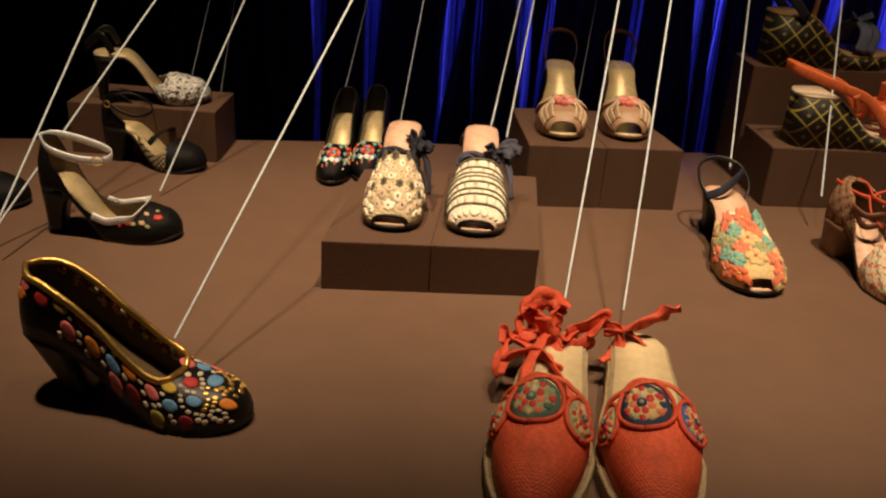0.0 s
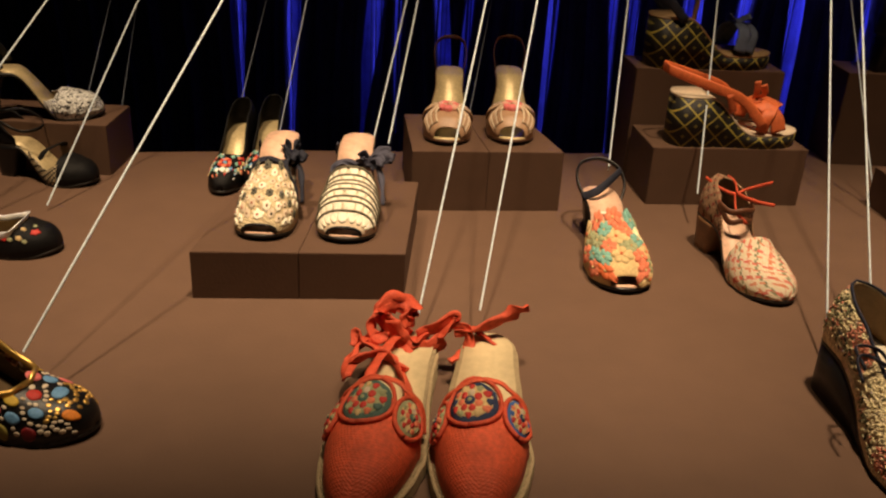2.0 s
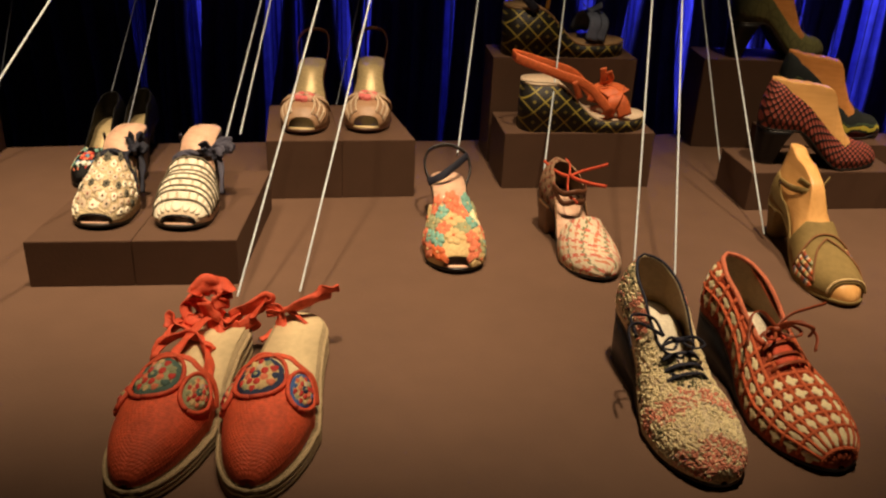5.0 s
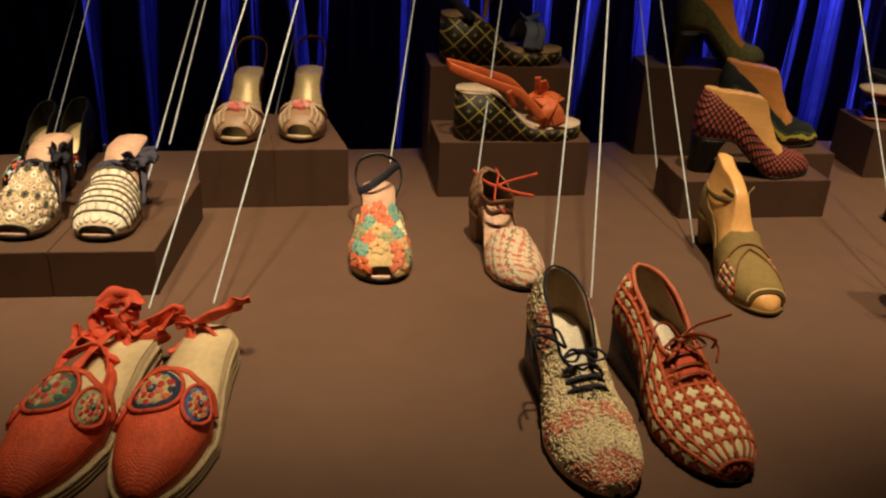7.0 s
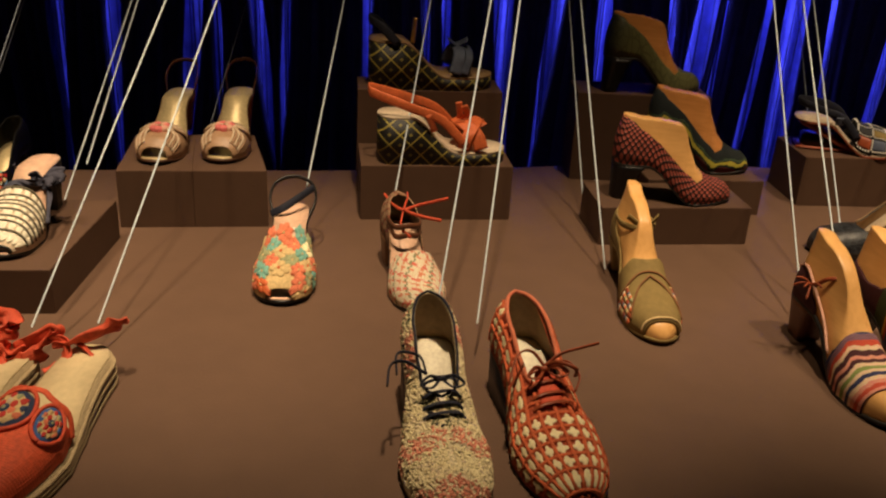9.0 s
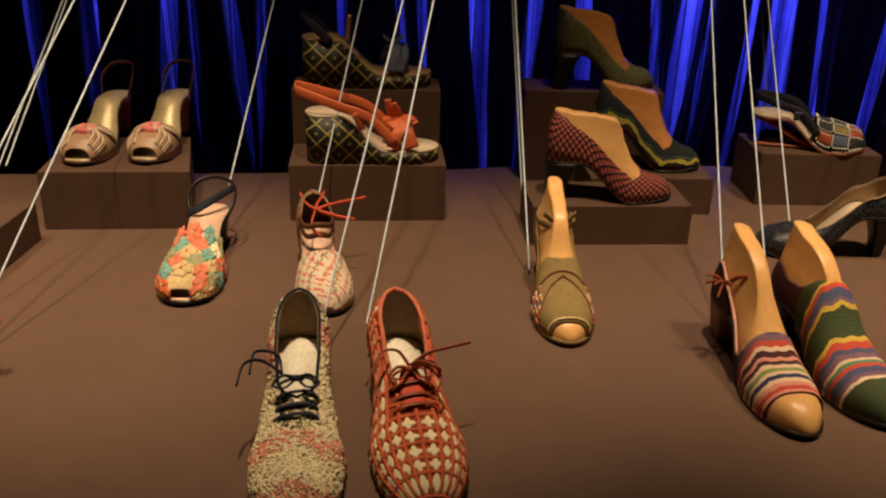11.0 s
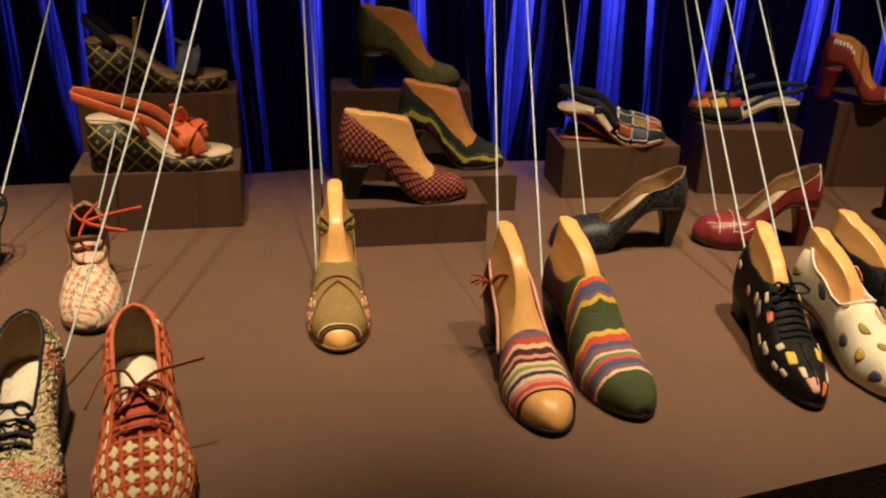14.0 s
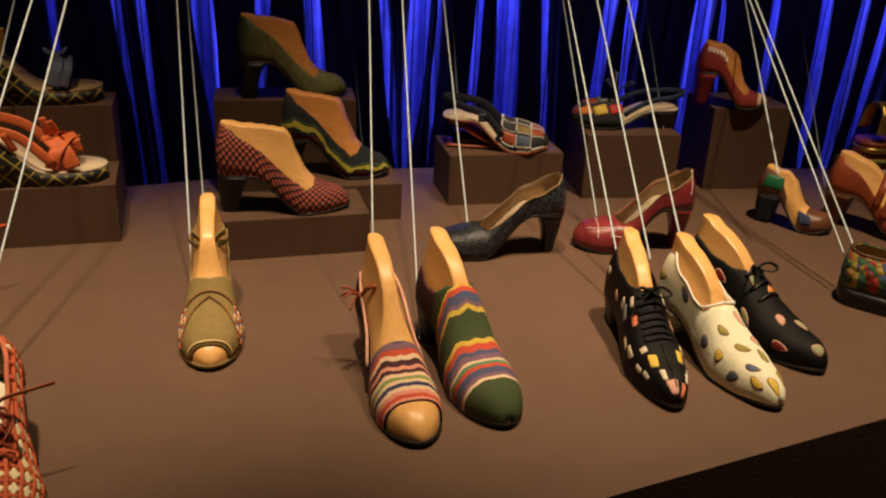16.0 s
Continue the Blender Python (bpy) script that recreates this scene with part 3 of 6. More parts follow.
def heel_mesh(F, depth=0.25, base=0.55, rake=0.0, waist=0.0, bd=0.6):
    """A heel under the back of the sole: base = foot width over top width, bd = the same for its depth, rake = forward lean."""
    bm = bmesh.new()
    ring = []
    for i in range(9):
        u = depth * (1 - i / 8.0) * (1 - i / 8.0 * 0.0)
        ring.append((u, -1))
    pts = [(u, s) for u, s in ring[:-1]] + [(0.0, 0)] + [(u, 1) for u, s in reversed(ring[:-1])]
    rings = []
    for k in range(8):
        t = k / 7
        s = 1 + (base - 1) * t ** 0.8 - waist * math.sin(math.pi * t)
        sd = 1 + (bd - 1) * t ** 0.7 - waist * math.sin(math.pi * t)
        row = []
        for u, sg in pts:
            zt = F.zb(u) + 0.001
            row.append(bm.verts.new((F.L * (u * sd + depth * 0.05 * t + rake * t * depth), sg * F.w(max(u, 0.02)) * s, zt * (1 - t))))
        rings.append(row)
    for r, q in zip(rings, rings[1:]):
        for j in range(len(pts)):
            bm.faces.new((r[j], r[(j + 1) % len(pts)], q[(j + 1) % len(pts)], q[j]))
    bm.faces.new(rings[0])
    bm.faces.new(rings[-1])
    return bm


def patch(F, u, a, outline, lift=0.0012, grow=0.0):
    """A small piece that lies on the form: outline in metres (along, across) round its middle."""
    bm = bmesh.new()
    def pt(dx, ds, k):
        uu, aa = min(0.995, max(0.005, u + dx / F.L)), min(math.pi - 0.01, max(0.01, a + ds / F.arc(u)))
        return F.at(uu, aa, grow) + F.normal(uu, aa) * k
    c = bm.verts.new(pt(0, 0, lift * 1.25))
    r1 = [bm.verts.new(pt(x * 0.62, y * 0.62, lift * 1.2)) for x, y in outline]
    r2 = [bm.verts.new(pt(x * 0.94, y * 0.94, lift)) for x, y in outline]
    r3 = [bm.verts.new(pt(x, y, -0.0004)) for x, y in outline]
    n = len(outline)
    for j in range(n):
        i = (j + 1) % n
        bm.faces.new((c, r1[j], r1[i]))
        bm.faces.new((r1[j], r2[j], r2[i], r1[i]))
        bm.faces.new((r2[j], r3[j], r3[i], r2[i]))
    return bm


def disc(r, n=10, squash=1.0, petals=0, wob=0.0, turn=0.0):
    out = []
    for j in range(n):
        t = 2 * math.pi * j / n + turn
        k = r * (1 + wob * math.cos(petals * t))
        out.append((k * math.cos(t), k * math.sin(t) * squash))
    return out


def quad(w, h, turn=0.0, cut=0.25):
    p = []
    for sx, sy in ((1, 1), (-1, 1), (-1, -1), (1, -1)):
        q = [(sx * w, sy * h * (1 - cut)), (sx * w * (1 - cut), sy * h)]
        p += q if sx * sy > 0 else q[::-1]
    c, s = math.cos(turn), math.sin(turn)
    return [(x * c - y * s, x * s + y * c) for x, y in p]


def leaf(r, turn=0.0):
    out = []
    for j in range(12):
        t = 2 * math.pi * j / 12
        k = r * (1 + 0.75 * max(0.0, math.cos(t)) ** 6)
        x, y = k * math.cos(t), k * math.sin(t) * 0.85
        out.append((x * math.cos(turn) - y * math.sin(turn), x * math.sin(turn) + y * math.cos(turn)))
    return out


def on(F, u, a, k=0.001):
    return F.at(u, a) + F.normal(u, a) * k


def ground_pose(toe, ang, L=0.24, z=0.0):
    """Pose of a shoe whose toe tip stands at `toe` and points along ang degrees; toe also holds its size along, across and up, relative to its form."""
    x, y, (along, across, up) = toe
    t = radians(ang)
    return pose(x - L * along * math.cos(t), y - L * along * math.sin(t), z, 0, 0, ang) @ Matrix.Diagonal((along, across, up, 1))


def last_in(F, parent, material="last", H=None, front=0.44, label="varnished wooden last filling the shoe"):
    """The wooden form inside a shoe: tall narrow cone over the heel, sloping to the toe."""
    G = Form(L=F.L, hh=F.hh, st=F.st)
    G.spring, G.toe, G.toe_from, G.bow, G.flip, G.drop, G.wk = F.spring, F.toe, F.toe_from, F.bow, F.flip, F.drop, F.wk
    G.hk = curve(H or [(0, 0.098), (0.10, 0.098), (0.22, 0.086), (0.34, 0.084), (0.42, 0.086), (0.45, 0.078), (0.49, 0.062), (0.56, 0.056), (0.72, 0.047), (0.86, 0.036), (1, 0.028)])
    bm = bmesh.new()
    rows = []
    for u in us(0.015, 0.995, 48):
        row = []
        cone = 1 - sm(front - 0.02, front + 0.10, u)
        w, h, z0, yo = max(0.0, G.w(u) - 0.0035), max(0.0, G.hgt(u) - 0.0035), G.zb(u) + G.st, G.at(u, math.pi / 2).y
        lean = (1 - sm(0, 0.2, u)) * 0.008
        wt = w * (0.46 - 0.08 * sm(0.1, front, u))
        prof = [(w * 0.97, 0.0), (w, 0.15), (w * 0.97, 0.32), (w * 0.5 + wt * 0.5, 0.60), (wt * 1.06, 0.88), (wt * 1.0, 0.985), (wt * 0.96, 1.0), (wt * 0.5, 1.0), (0.0, 1.0)]
        left = []
        for k, (py, pz) in enumerate(prof):
            a = math.pi / 2 * k / (len(prof) - 1)
            q = G.at(u, a, -0.0035)
            p = Vector((G.L * u + lean * pz, yo - py, z0 + h * pz))
            left.append(q.lerp(p, cone))
        for p in left:
            row.append(bm.verts.new(p))
        for p in left[-2::-1]:
            row.append(bm.verts.new((p.x, 2 * yo - p.y, p.z)))
        rows.append(row)
    for r, q in zip(rows, rows[1:]):
        for j in range(len(r) - 1):
            bm.faces.new((r[j], r[j + 1], q[j + 1], q[j]))
    for r in (rows[0], rows[-1]):
        bm.faces.new(r)
    bmesh.ops.remove_doubles(bm, verts=bm.verts[:], dist=0.0001)
    return part("wooden_last", bm, M[material], parent, label)


def base_shoe(F, ob, sole="dark_sole", heel=None, insole="cream_lining", wedge=None, wedge_to=0.64, sole_label=""):
    part("sole", slab(F, 0.002, 0.998, 0, F.st, 0.995), M[sole], ob, sole_label)
    if insole:
        part("insole", slab(F, 0.01, 0.985, F.st - 0.001, F.st + 0.0022, 0.93), M[insole], ob)
    if heel:
        part("heel", heel_mesh(F, **heel["shape"]), M[heel["mat"]], ob)
    if wedge:
        part("wedge_heel", slab(F, 0.004, wedge_to, 0, 0.0005, 0.98, flat=True), M[wedge], ob)


PUMP = [(0, 0.058), (0.08, 0.057), (0.25, 0.044), (0.4, 0.036), (0.54, 0.034), (0.61, 0.038), (0.65, 0.06), (1, 0.09)]
SLIM = {"shape": dict(depth=0.22, base=0.42, bd=0.42, waist=0.12), "mat": "black_leather"}


def crumpled(pts, w, seed, side=(0, 0.3, 1), thick=0.0018, steps=8):
    """A crumpled raffia band along pts: width, fold and edge wander."""
    rng = random.Random(seed)
    ph = [rng.uniform(0, 6.3) for _ in range(8)]
    path = smooth_path(pts, steps)
    bm = bmesh.new()
    rings, base, n = [], Vector(side), 14
    for i, p in enumerate(path):
        t = (path[min(i + 1, len(path) - 1)] - path[max(i - 1, 0)]).normalized()
        s = base - t * base.dot(t)
        s = s.normalized() if s.length > 1e-6 else t.orthogonal().normalized()
        up = t.cross(s)
        x = i / steps
        tw = 0.35 * math.sin(1.9 * x + ph[0]) + 0.2 * math.sin(4.3 * x + ph[1])
        s, up = s * math.cos(tw) + up * math.sin(tw), up * math.cos(tw) - s * math.sin(tw)
        k = w * (0.92 + 0.16 * math.sin(2.7 * x + ph[2]) + 0.09 * math.sin(6.1 * x + ph[3])) * (0.7 + 0.3 * min(1, i / steps, (len(path) - 1 - i) / steps))
        ring = []
        for j in range(n):
            a = 2 * math.pi * j / n
            c, d = math.cos(a), math.sin(a)
            fold = 0.0016 * math.sin(5.0 * c + 1.3 * x + ph[4]) + 0.0009 * math.sin(11.0 * c + 2.9 * x + ph[5]) + w * 0.22 * (1 - c * c)
            ring.append(bm.verts.new(p + s * (c * k) + up * (d * thick + fold)))
        rings.append(ring)
    for r, q in zip(rings, rings[1:]):
        for j in range(n):
            bm.faces.new((r[j], r[(j + 1) % n], q[(j + 1) % n], q[j]))
    bm.faces.new(rings[0])
    bm.faces.new(rings[-1])
    return bm


def raffia_loops(F, spots, seed, size=0.0042, r=0.0011):
    """Many short bent straws standing on the form, joined: spots are (u, a)."""
    rng = random.Random(seed)
    bm = bmesh.new()
    for u, a in spots:
        u, a = min(0.985, max(0.015, u)), min(math.pi - 0.04, max(0.04, a))
        p, n = F.at(u, a), F.normal(u, a)
        t = n.orthogonal().normalized()
        t = Quaternion(n, rng.uniform(0, 6.28)) @ t
        b = n.cross(t)
        L, h, rr = size * rng.uniform(0.7, 1.3), rng.uniform(0.0003, 0.0012), r * rng.uniform(0.8, 1.25)
        bend = b * rng.uniform(-0.4, 0.4) * L
        rings = []
        for x, z, k in ((-1, -0.0004, 0.8), (-0.45, h, 1.0), (0.45, h, 1.0), (1, -0.0004, 0.8)):
            c = p + t * (x * L * 0.5) + n * z + bend * (1 - x * x)
            rings.append([bm.verts.new(c + b * rr * k), bm.verts.new(c + n * rr * k), bm.verts.new(c - b * rr * k), bm.verts.new(c - n * rr * k)])
        for q, s in zip(rings, rings[1:]):
            for j in range(4):
                bm.faces.new((q[j], q[(j + 1) % 4], s[(j + 1) % 4], s[j]))
    return bm

# ---- the setting ----
bm = box(-4, -3, -0.9, 6, 3.2, -0.8, 0)
tagged(part("floor", bm, M["floor"], None, smooth=False), "dark smooth gallery floor in shadow", "floor", kind="structure")
bm = box(-4, -3, 2.6, 6, 3.2, 2.7, 0)
tagged(part("ceiling", bm, M["wall"], None, smooth=False), "unseen gallery ceiling, paled to bounce light", "ceiling", kind="structure")
for nm, b, mt in (("wall_north", (-4, 2.9, -0.8, 6, 3.0, 2.6), "backwall"), ("wall_south", (-4, -3.1, -0.8, 6, -3, 2.6), "wall"),
                  ("wall_west", (-4.1, -3, -0.8, -4, 3, 2.6), "wall"), ("wall_east", (6, -3, -0.8, 6.1, 3, 2.6), "wall")):
    tagged(part(nm, box(*b, 0), M[mt], None, smooth=False), "plain unseen gallery wall that bounces light", "wall", kind="structure")

# display platform: slanting front edge, bowed back edge
front = [(-1.415, -0.090), (-0.099, 0.212), (1.437, 0.565), (2.819, 0.883)]
back = [(2.862, 1.40), (2.11, 1.495), (1.65, 1.54), (1.215, 1.562), (0.95, 1.56), (0.72, 1.502), (0.345, 1.450), (-0.128, 1.409), (-0.408, 1.368), (-0.85, 1.29), (-1.472, 1.16)]
bm = bmesh.new()
rim = front + back
top = [bm.verts.new((x, y, 0)) for x, y in rim]
low = [bm.verts.new((x, y, -0.8)) for x, y in rim]
bm.faces.new(top)
bm.faces.new(low[::-1])
for i in range(len(top)):
    j = (i + 1) % len(top)
    bm.faces.new((top[i], top[j], low[j], low[i]))
bmesh.ops.bevel(bm, geom=[e for e in bm.edges if e.verts[0].co.z == 0 and e.verts[1].co.z == 0], offset=0.004, segments=2, affect="EDGES")
platform = tagged(part("display_platform", bm, M["board"], None, smooth=False), "low brown painted display platform with matte top", "platform", kind="structure")


def block(x, y, z, w, d, h, yaw=0.0, halves=1, label="brown painted plinth block for shoes", taper=(0.0, 0.0)):
    """A display block: front left lower corner at x, y; taper: how far its left and right sides run in towards the back."""
    ob = thing("display_block", pose(x, y, z, 0, 0, yaw), label, "display block", "display blocks")
    g = 0.0002
    for k in range(halves):
        x0, x1 = w * k / halves + (g if k else 0), w * (k + 1) / halves - (g if k < halves - 1 else 0)
        bm = box(x0, 0, 0, x1, d, h, 0)
        for v in bm.verts:
            if v.co.y > d / 2:
                v.co.x = v.co.x + taper[0] * (1 - v.co.x / w) - taper[1] * v.co.x / w
        bmesh.ops.bevel(bm, geom=bm.edges[:], offset=0.0008, segments=2, affect="EDGES")
        part("box", bm, M["block"], ob, smooth=False)
    return ob


block(-0.667, 1.259, 0, 0.234, 0.115, 0.083, -2.0, label="brown painted block under a beaded mule")
block(-0.210, 0.851, 0, 0.258, 0.246, 0.063, 3.0, 2, label="low brown block in two halves under raffia mules", taper=(0.040, -0.028))
block(0.053, 1.151, 0, 0.232, 0.190, 0.096, 5.0, 2, label="brown block in two halves under golden sandals", taper=(0.0, 0.03))
block(0.432, 1.213, 0, 0.256, 0.121, 0.096, 4.1, label="brown block under an orange wedge sandal")
block(0.421, 1.342, 0, 0.255, 0.095, 0.190, 3.0, label="taller brown block behind a lower one")
block(0.823, 1.135, 0, 0.255, 0.118, 0.065, 4.0, label="low brown block under a netted pump")
block(0.936, 1.276, 0, 0.214, 0.135, 0.065, 3.1, label="brown block under a wave-trimmed pump")
block(0.832, 1.450, 0, 0.255, 0.100, 0.172, -1.0, label="tall brown block under a grey-green pump")
block(1.245, 1.343, 0, 0.216, 0.130, 0.095, 1.5, label="brown block under a patchwork sandal")
block(1.509, 1.360, 0, 0.183, 0.130, 0.124, -3.0, label="brown block under a slingback sandal")
block(1.773, 1.389, 0, 0.162, 0.130, 0.165, -2.0, label="tall brown block under a red pump")
block(2.056, 1.311, 0, 0.251, 0.113, 0.057, -10.0, label="dark block under a stacked platform sandal")

# ---- curtain with gaps ----
CURTAIN_Y = 2.290
GAPS = [(-0.413, 0.046), (-0.272, 0.037), (-0.059, 0.042), (0.001, 0.023), (0.118, 0.042), (0.189, 0.028), (0.412, 0.033), (0.575, 0.029), (0.632, 0.029), (0.786, 0.053), (0.922, 0.039), (1.067, 0.044), (1.264, 0.029), (1.344, 0.060), (1.404, 0.020), (1.511, 0.030), (1.605, 0.064), (1.719, 0.028), (1.888, 0.045), (1.968, 0.030), (2.181, 0.050), (2.252, 0.025), (2.412, 0.040), (2.577, 0.036), (2.701, 0.041), (2.794, 0.042), (2.944, 0.026), (3.099, 0.052)]
rng = random.Random(5)
SLITS = [(x, w, rng.uniform(-0.10, 0.10), rng.uniform(0.05, 0.5), rng.uniform(-0.45, -0.2), rng.uniform(0.0, 0.15)) for x, w in GAPS] + [(4.2, 0.03, 0, 0.3, -0.4, 0.1)]


def slit(k, side, z):
    """One edge of an opening between two lengths: it leans, closes towards the floor and is shut above the view,
    unseen, to block blue spill.
    """
    x, w, lean, low, z0, z1 = SLITS[k]
    open_w = 0.95 * w * (low + (1 - low) * sm(z0, z1, z)) * (1 - 0.9 * sm(0.30, 0.48, z))
    return x + lean * (z - 0.1) + side * open_w / 2 + 0.003 * math.sin(9 * z + 5 * x + side)


for k in range(len(SLITS)):
    bm = bmesh.new()
    x0 = SLITS[k - 1][0] if k else -3.0
    x1 = SLITS[k][0]
    n = max(8, int((x1 - x0) / 0.006))
    ph, fr = rng.uniform(0, 6), rng.uniform(70, 110)
    rows = []
    for z in (-0.8, -0.5, -0.4, -0.3, -0.2, -0.12, -0.04, 0.04, 0.12, 0.2, 0.28, 0.34, 0.42, 0.5, 2.5):
        e0, e1 = slit(k - 1, 1, min(z, 0.6)) if k else -3.0, slit(k, -1, min(z, 0.6))
        row = []
        for i in range(n + 1):
            s = i / n
            x = e0 + s * (e1 - e0)
            y = CURTAIN_Y + 0.016 * math.sin(fr * (x0 + s * (x1 - x0)) + ph + 0.6 * math.sin(2 * z)) + 0.007 * math.sin(2.7 * fr * (x0 + s * (x1 - x0)) + z)
            row.append(bm.verts.new((x, y, z)))
        rows.append(row)
    for r, q in zip(rows, rows[1:]):
        for i in range(n):
            bm.faces.new((r[i], r[i + 1], q[i + 1], q[i]))
    ob = tagged(part("curtain", bm, M["curtain"]), "black hanging curtain length in loose folds", "curtain", "curtain lengths", "structure")
    mod = ob.modifiers.new("thickness", "SOLIDIFY")
    mod.thickness = 0.003
bm = bmesh.new()
for gx, gw in GAPS:
    for k in range(rng.randint(3, 7)):
        x, r = gx + rng.uniform(-0.6, 0.6) * gw, rng.uniform(0.0007, 0.0020)
        y = 2.300 + rng.uniform(-0.01, 0.01)
        ph = rng.uniform(0, 6)
        q = [[bm.verts.new((x + dx + 0.004 * math.sin(3 * z + ph), y + dy, z)) for dx, dy in ((-r, 0), (0, -r), (r, 0), (0, r))] for z in (-0.8, -0.4, -0.1, 0.1, 0.3, 0.5, 1.2)]
        for a, b in zip(q, q[1:]):
            for j in range(4):
                bm.faces.new((a[j], a[(j + 1) % 4], b[(j + 1) % 4], b[j]))
tagged(part("curtain_strands", bm, M["curtain"]), "loose dark strands hanging in the curtain openings", "curtain", kind="stuff")
bm = bmesh.new()
rows = []
for z in (-0.8, -0.3, 0.2, 0.7, 1.4):
    row = []
    for i in range(1100):
        x = -2.6 + 7.0 * i / 1099
        row.append(bm.verts.new((x + 0.006 * math.sin(3 * z + 9 * x), 2.83 + 0.022 * math.sin(88 * x + 1.3 * math.sin(7 * x) + 0.5 * z) + 0.010 * math.sin(231 * x + 2 * math.sin(11 * x)), z)))
    rows.append(row)
for r, q in zip(rows, rows[1:]):
    for i in range(1099):
        bm.faces.new((r[i], r[i + 1], q[i + 1], q[i]))
tagged(part("rear_curtain", bm, M["bluecloth"]), "pale pleated cloth washed with blue light", "curtain", kind="structure")
area((2.55, 2.72, 0.62), (2.55, 2.85, -0.1), 90, 3.0, 0.05, (0.12, 0.13, 1.0))
area((0.35, 2.72, 0.62), (0.35, 2.85, -0.1), 18, 1.5, 0.05, (0.12, 0.13, 1.0))
tagged(part("batten", box(-2.5, 2.225, 1.24, 4.5, 2.255, 1.27), M["wall"], None, smooth=False), "black batten that holds the cords", "batten", kind="structure")

# ---- shoes ----
def put(name, F, toe, ang, z, label, category="shoe", group="", heel=None):
    return thing(name, ground_pose(toe, ang=ang, L=F.L, z=z), label, category, group)


def pump(name, F, toe, ang, z, label, upper="black", T=PUMP, heel=SLIM, insole="tan_lining", lining="tan_lining", binding=None, sole="dark_sole", wedge=None, u_end=0.62, brad=0.0013, thick=0.0022):
    ob = put(name, F, toe, ang, z, label)
    base_shoe(F, ob, sole, heel, insole, wedge)
    t = curve(T)
    up = add_upper(F, "upper", 0.0, 0.999, t, M[upper], ob, thick=thick, lining=M[lining])
    if binding:
        part("binding", sweep(topline(F, t, u_end), brad, brad * 1.4, n=6, steps=1), M[binding], ob)
    return ob


TALL = [(0, 0.072), (0.12, 0.072), (0.3, 0.062), (0.45, 0.054), (0.58, 0.050), (0.68, 0.050), (0.76, 0.046), (0.86, 0.038), (1, 0.03)]

# black pump with coloured discs and gold edge
F = Form(0.25, 0.085, 0.041, 0.029, 0.029, 2.0, H=[(0, 0.076), (0.12, 0.080), (0.3, 0.080), (0.45, 0.074), (0.58, 0.064), (0.68, 0.055), (0.76, 0.048), (0.86, 0.040), (1, 0.03)], drop=(0.12, 0.72))
T1 = [(0, 0.070), (0.1, 0.066), (0.25, 0.060), (0.4, 0.056), (0.5, 0.052), (0.58, 0.049), (0.64, 0.0485), (0.68, 0.0505), (0.705, 0.0525), (0.73, 0.07), (1, 0.1)]
ob = pump("pump", F, (-0.236, 0.584, (0.87, 0.93, 0.82)), -10, 0, "black pump set with coloured discs and gold edging", "black_leather", T1, {"shape": dict(depth=0.24, base=0.42, bd=0.46, waist=0.04, rake=0.62), "mat": "black_leather"}, "dark_lining", "dark_lining", "gold", u_end=0.71, brad=0.0034)
rng = random.Random(11)
spots = [(0.05, 0.55, "orangepaint"), (0.07, 0.95, "pink"), (0.16, 0.55, "redpaint"), (0.24, 0.75, "yellow"), (0.27, 0.25, "pink"), (0.33, 0.72, "darkred"), (0.37, 0.3, "orangepaint"), (0.46, 0.35, "skyblue"), (0.53, 0.55, "orangepaint"),
         (0.47, 0.1, "pink"), (0.55, 0.2, "darkred"), (0.63, 0.55, "pink"), (0.69, 1.15, "yellow"), (0.71, 0.5, "skyblue"), (0.76, 1.3, "redpaint"), (0.80, 0.8, "skyblue"), (0.93, 0.9, "orangepaint"), (0.76, 1.9, "skyblue"),
         (0.70, 1.75, "pink"), (0.84, 1.6, "skyblue"), (0.66, 0.12, "oliveleaf"), (0.78, 0.2, "darkred"), (0.12, 2.5, "orangepaint"), (0.3, 2.6, "redpaint"), (0.5, 2.6, "skyblue"), (0.65, 2.4, "yellow"), (0.8, 2.3, "pink")]
top1 = curve(T1)
spots = [(u, a if u > 0.69 else min(a, 0.80 * F.angle(u, top1(u))) if a < 1.57 else max(a, math.pi - 0.8 * F.angle(u, top1(u))), c) for u, a, c in spots]
for u, a, c in spots:
    part("disc", patch(F, u, a, disc(0.0082, 14), 0.0010), M[c], ob)
taken = [(u, a) for u, a, c in spots]
k = 0
for i in range(3500):
    u, a = rng.uniform(0.12, 0.95), rng.choice((rng.uniform(0.12, 1.5), rng.uniform(1.2, 2.9)))
    if F.at(u, a).z > F.zb(u) + F.st + curve(T1)(u) - 0.006 and u < 0.73:
        continue
    if a < 0.9 and 0.09 < u < 0.22:
        continue
    if all(math.hypot((u - p) * F.L, (a - q) * F.arc(u)) > (0.0118 if j < len(spots) else 0.0057) for j, (p, q) in enumerate(taken)):
        taken.append((u, a))
        part("pebble", patch(F, u, a, disc(rng.uniform(0.0024, 0.0036), 7, rng.uniform(0.7, 1.1), turn=rng.uniform(0, 3)), 0.0007), M["gold" if u > 0.82 and a > 0.6 else rng.choice(("pebble", "pebble", "cream_lining"))], ob)
        k += 1
        if k > 270:
            break

rng = random.Random(12)
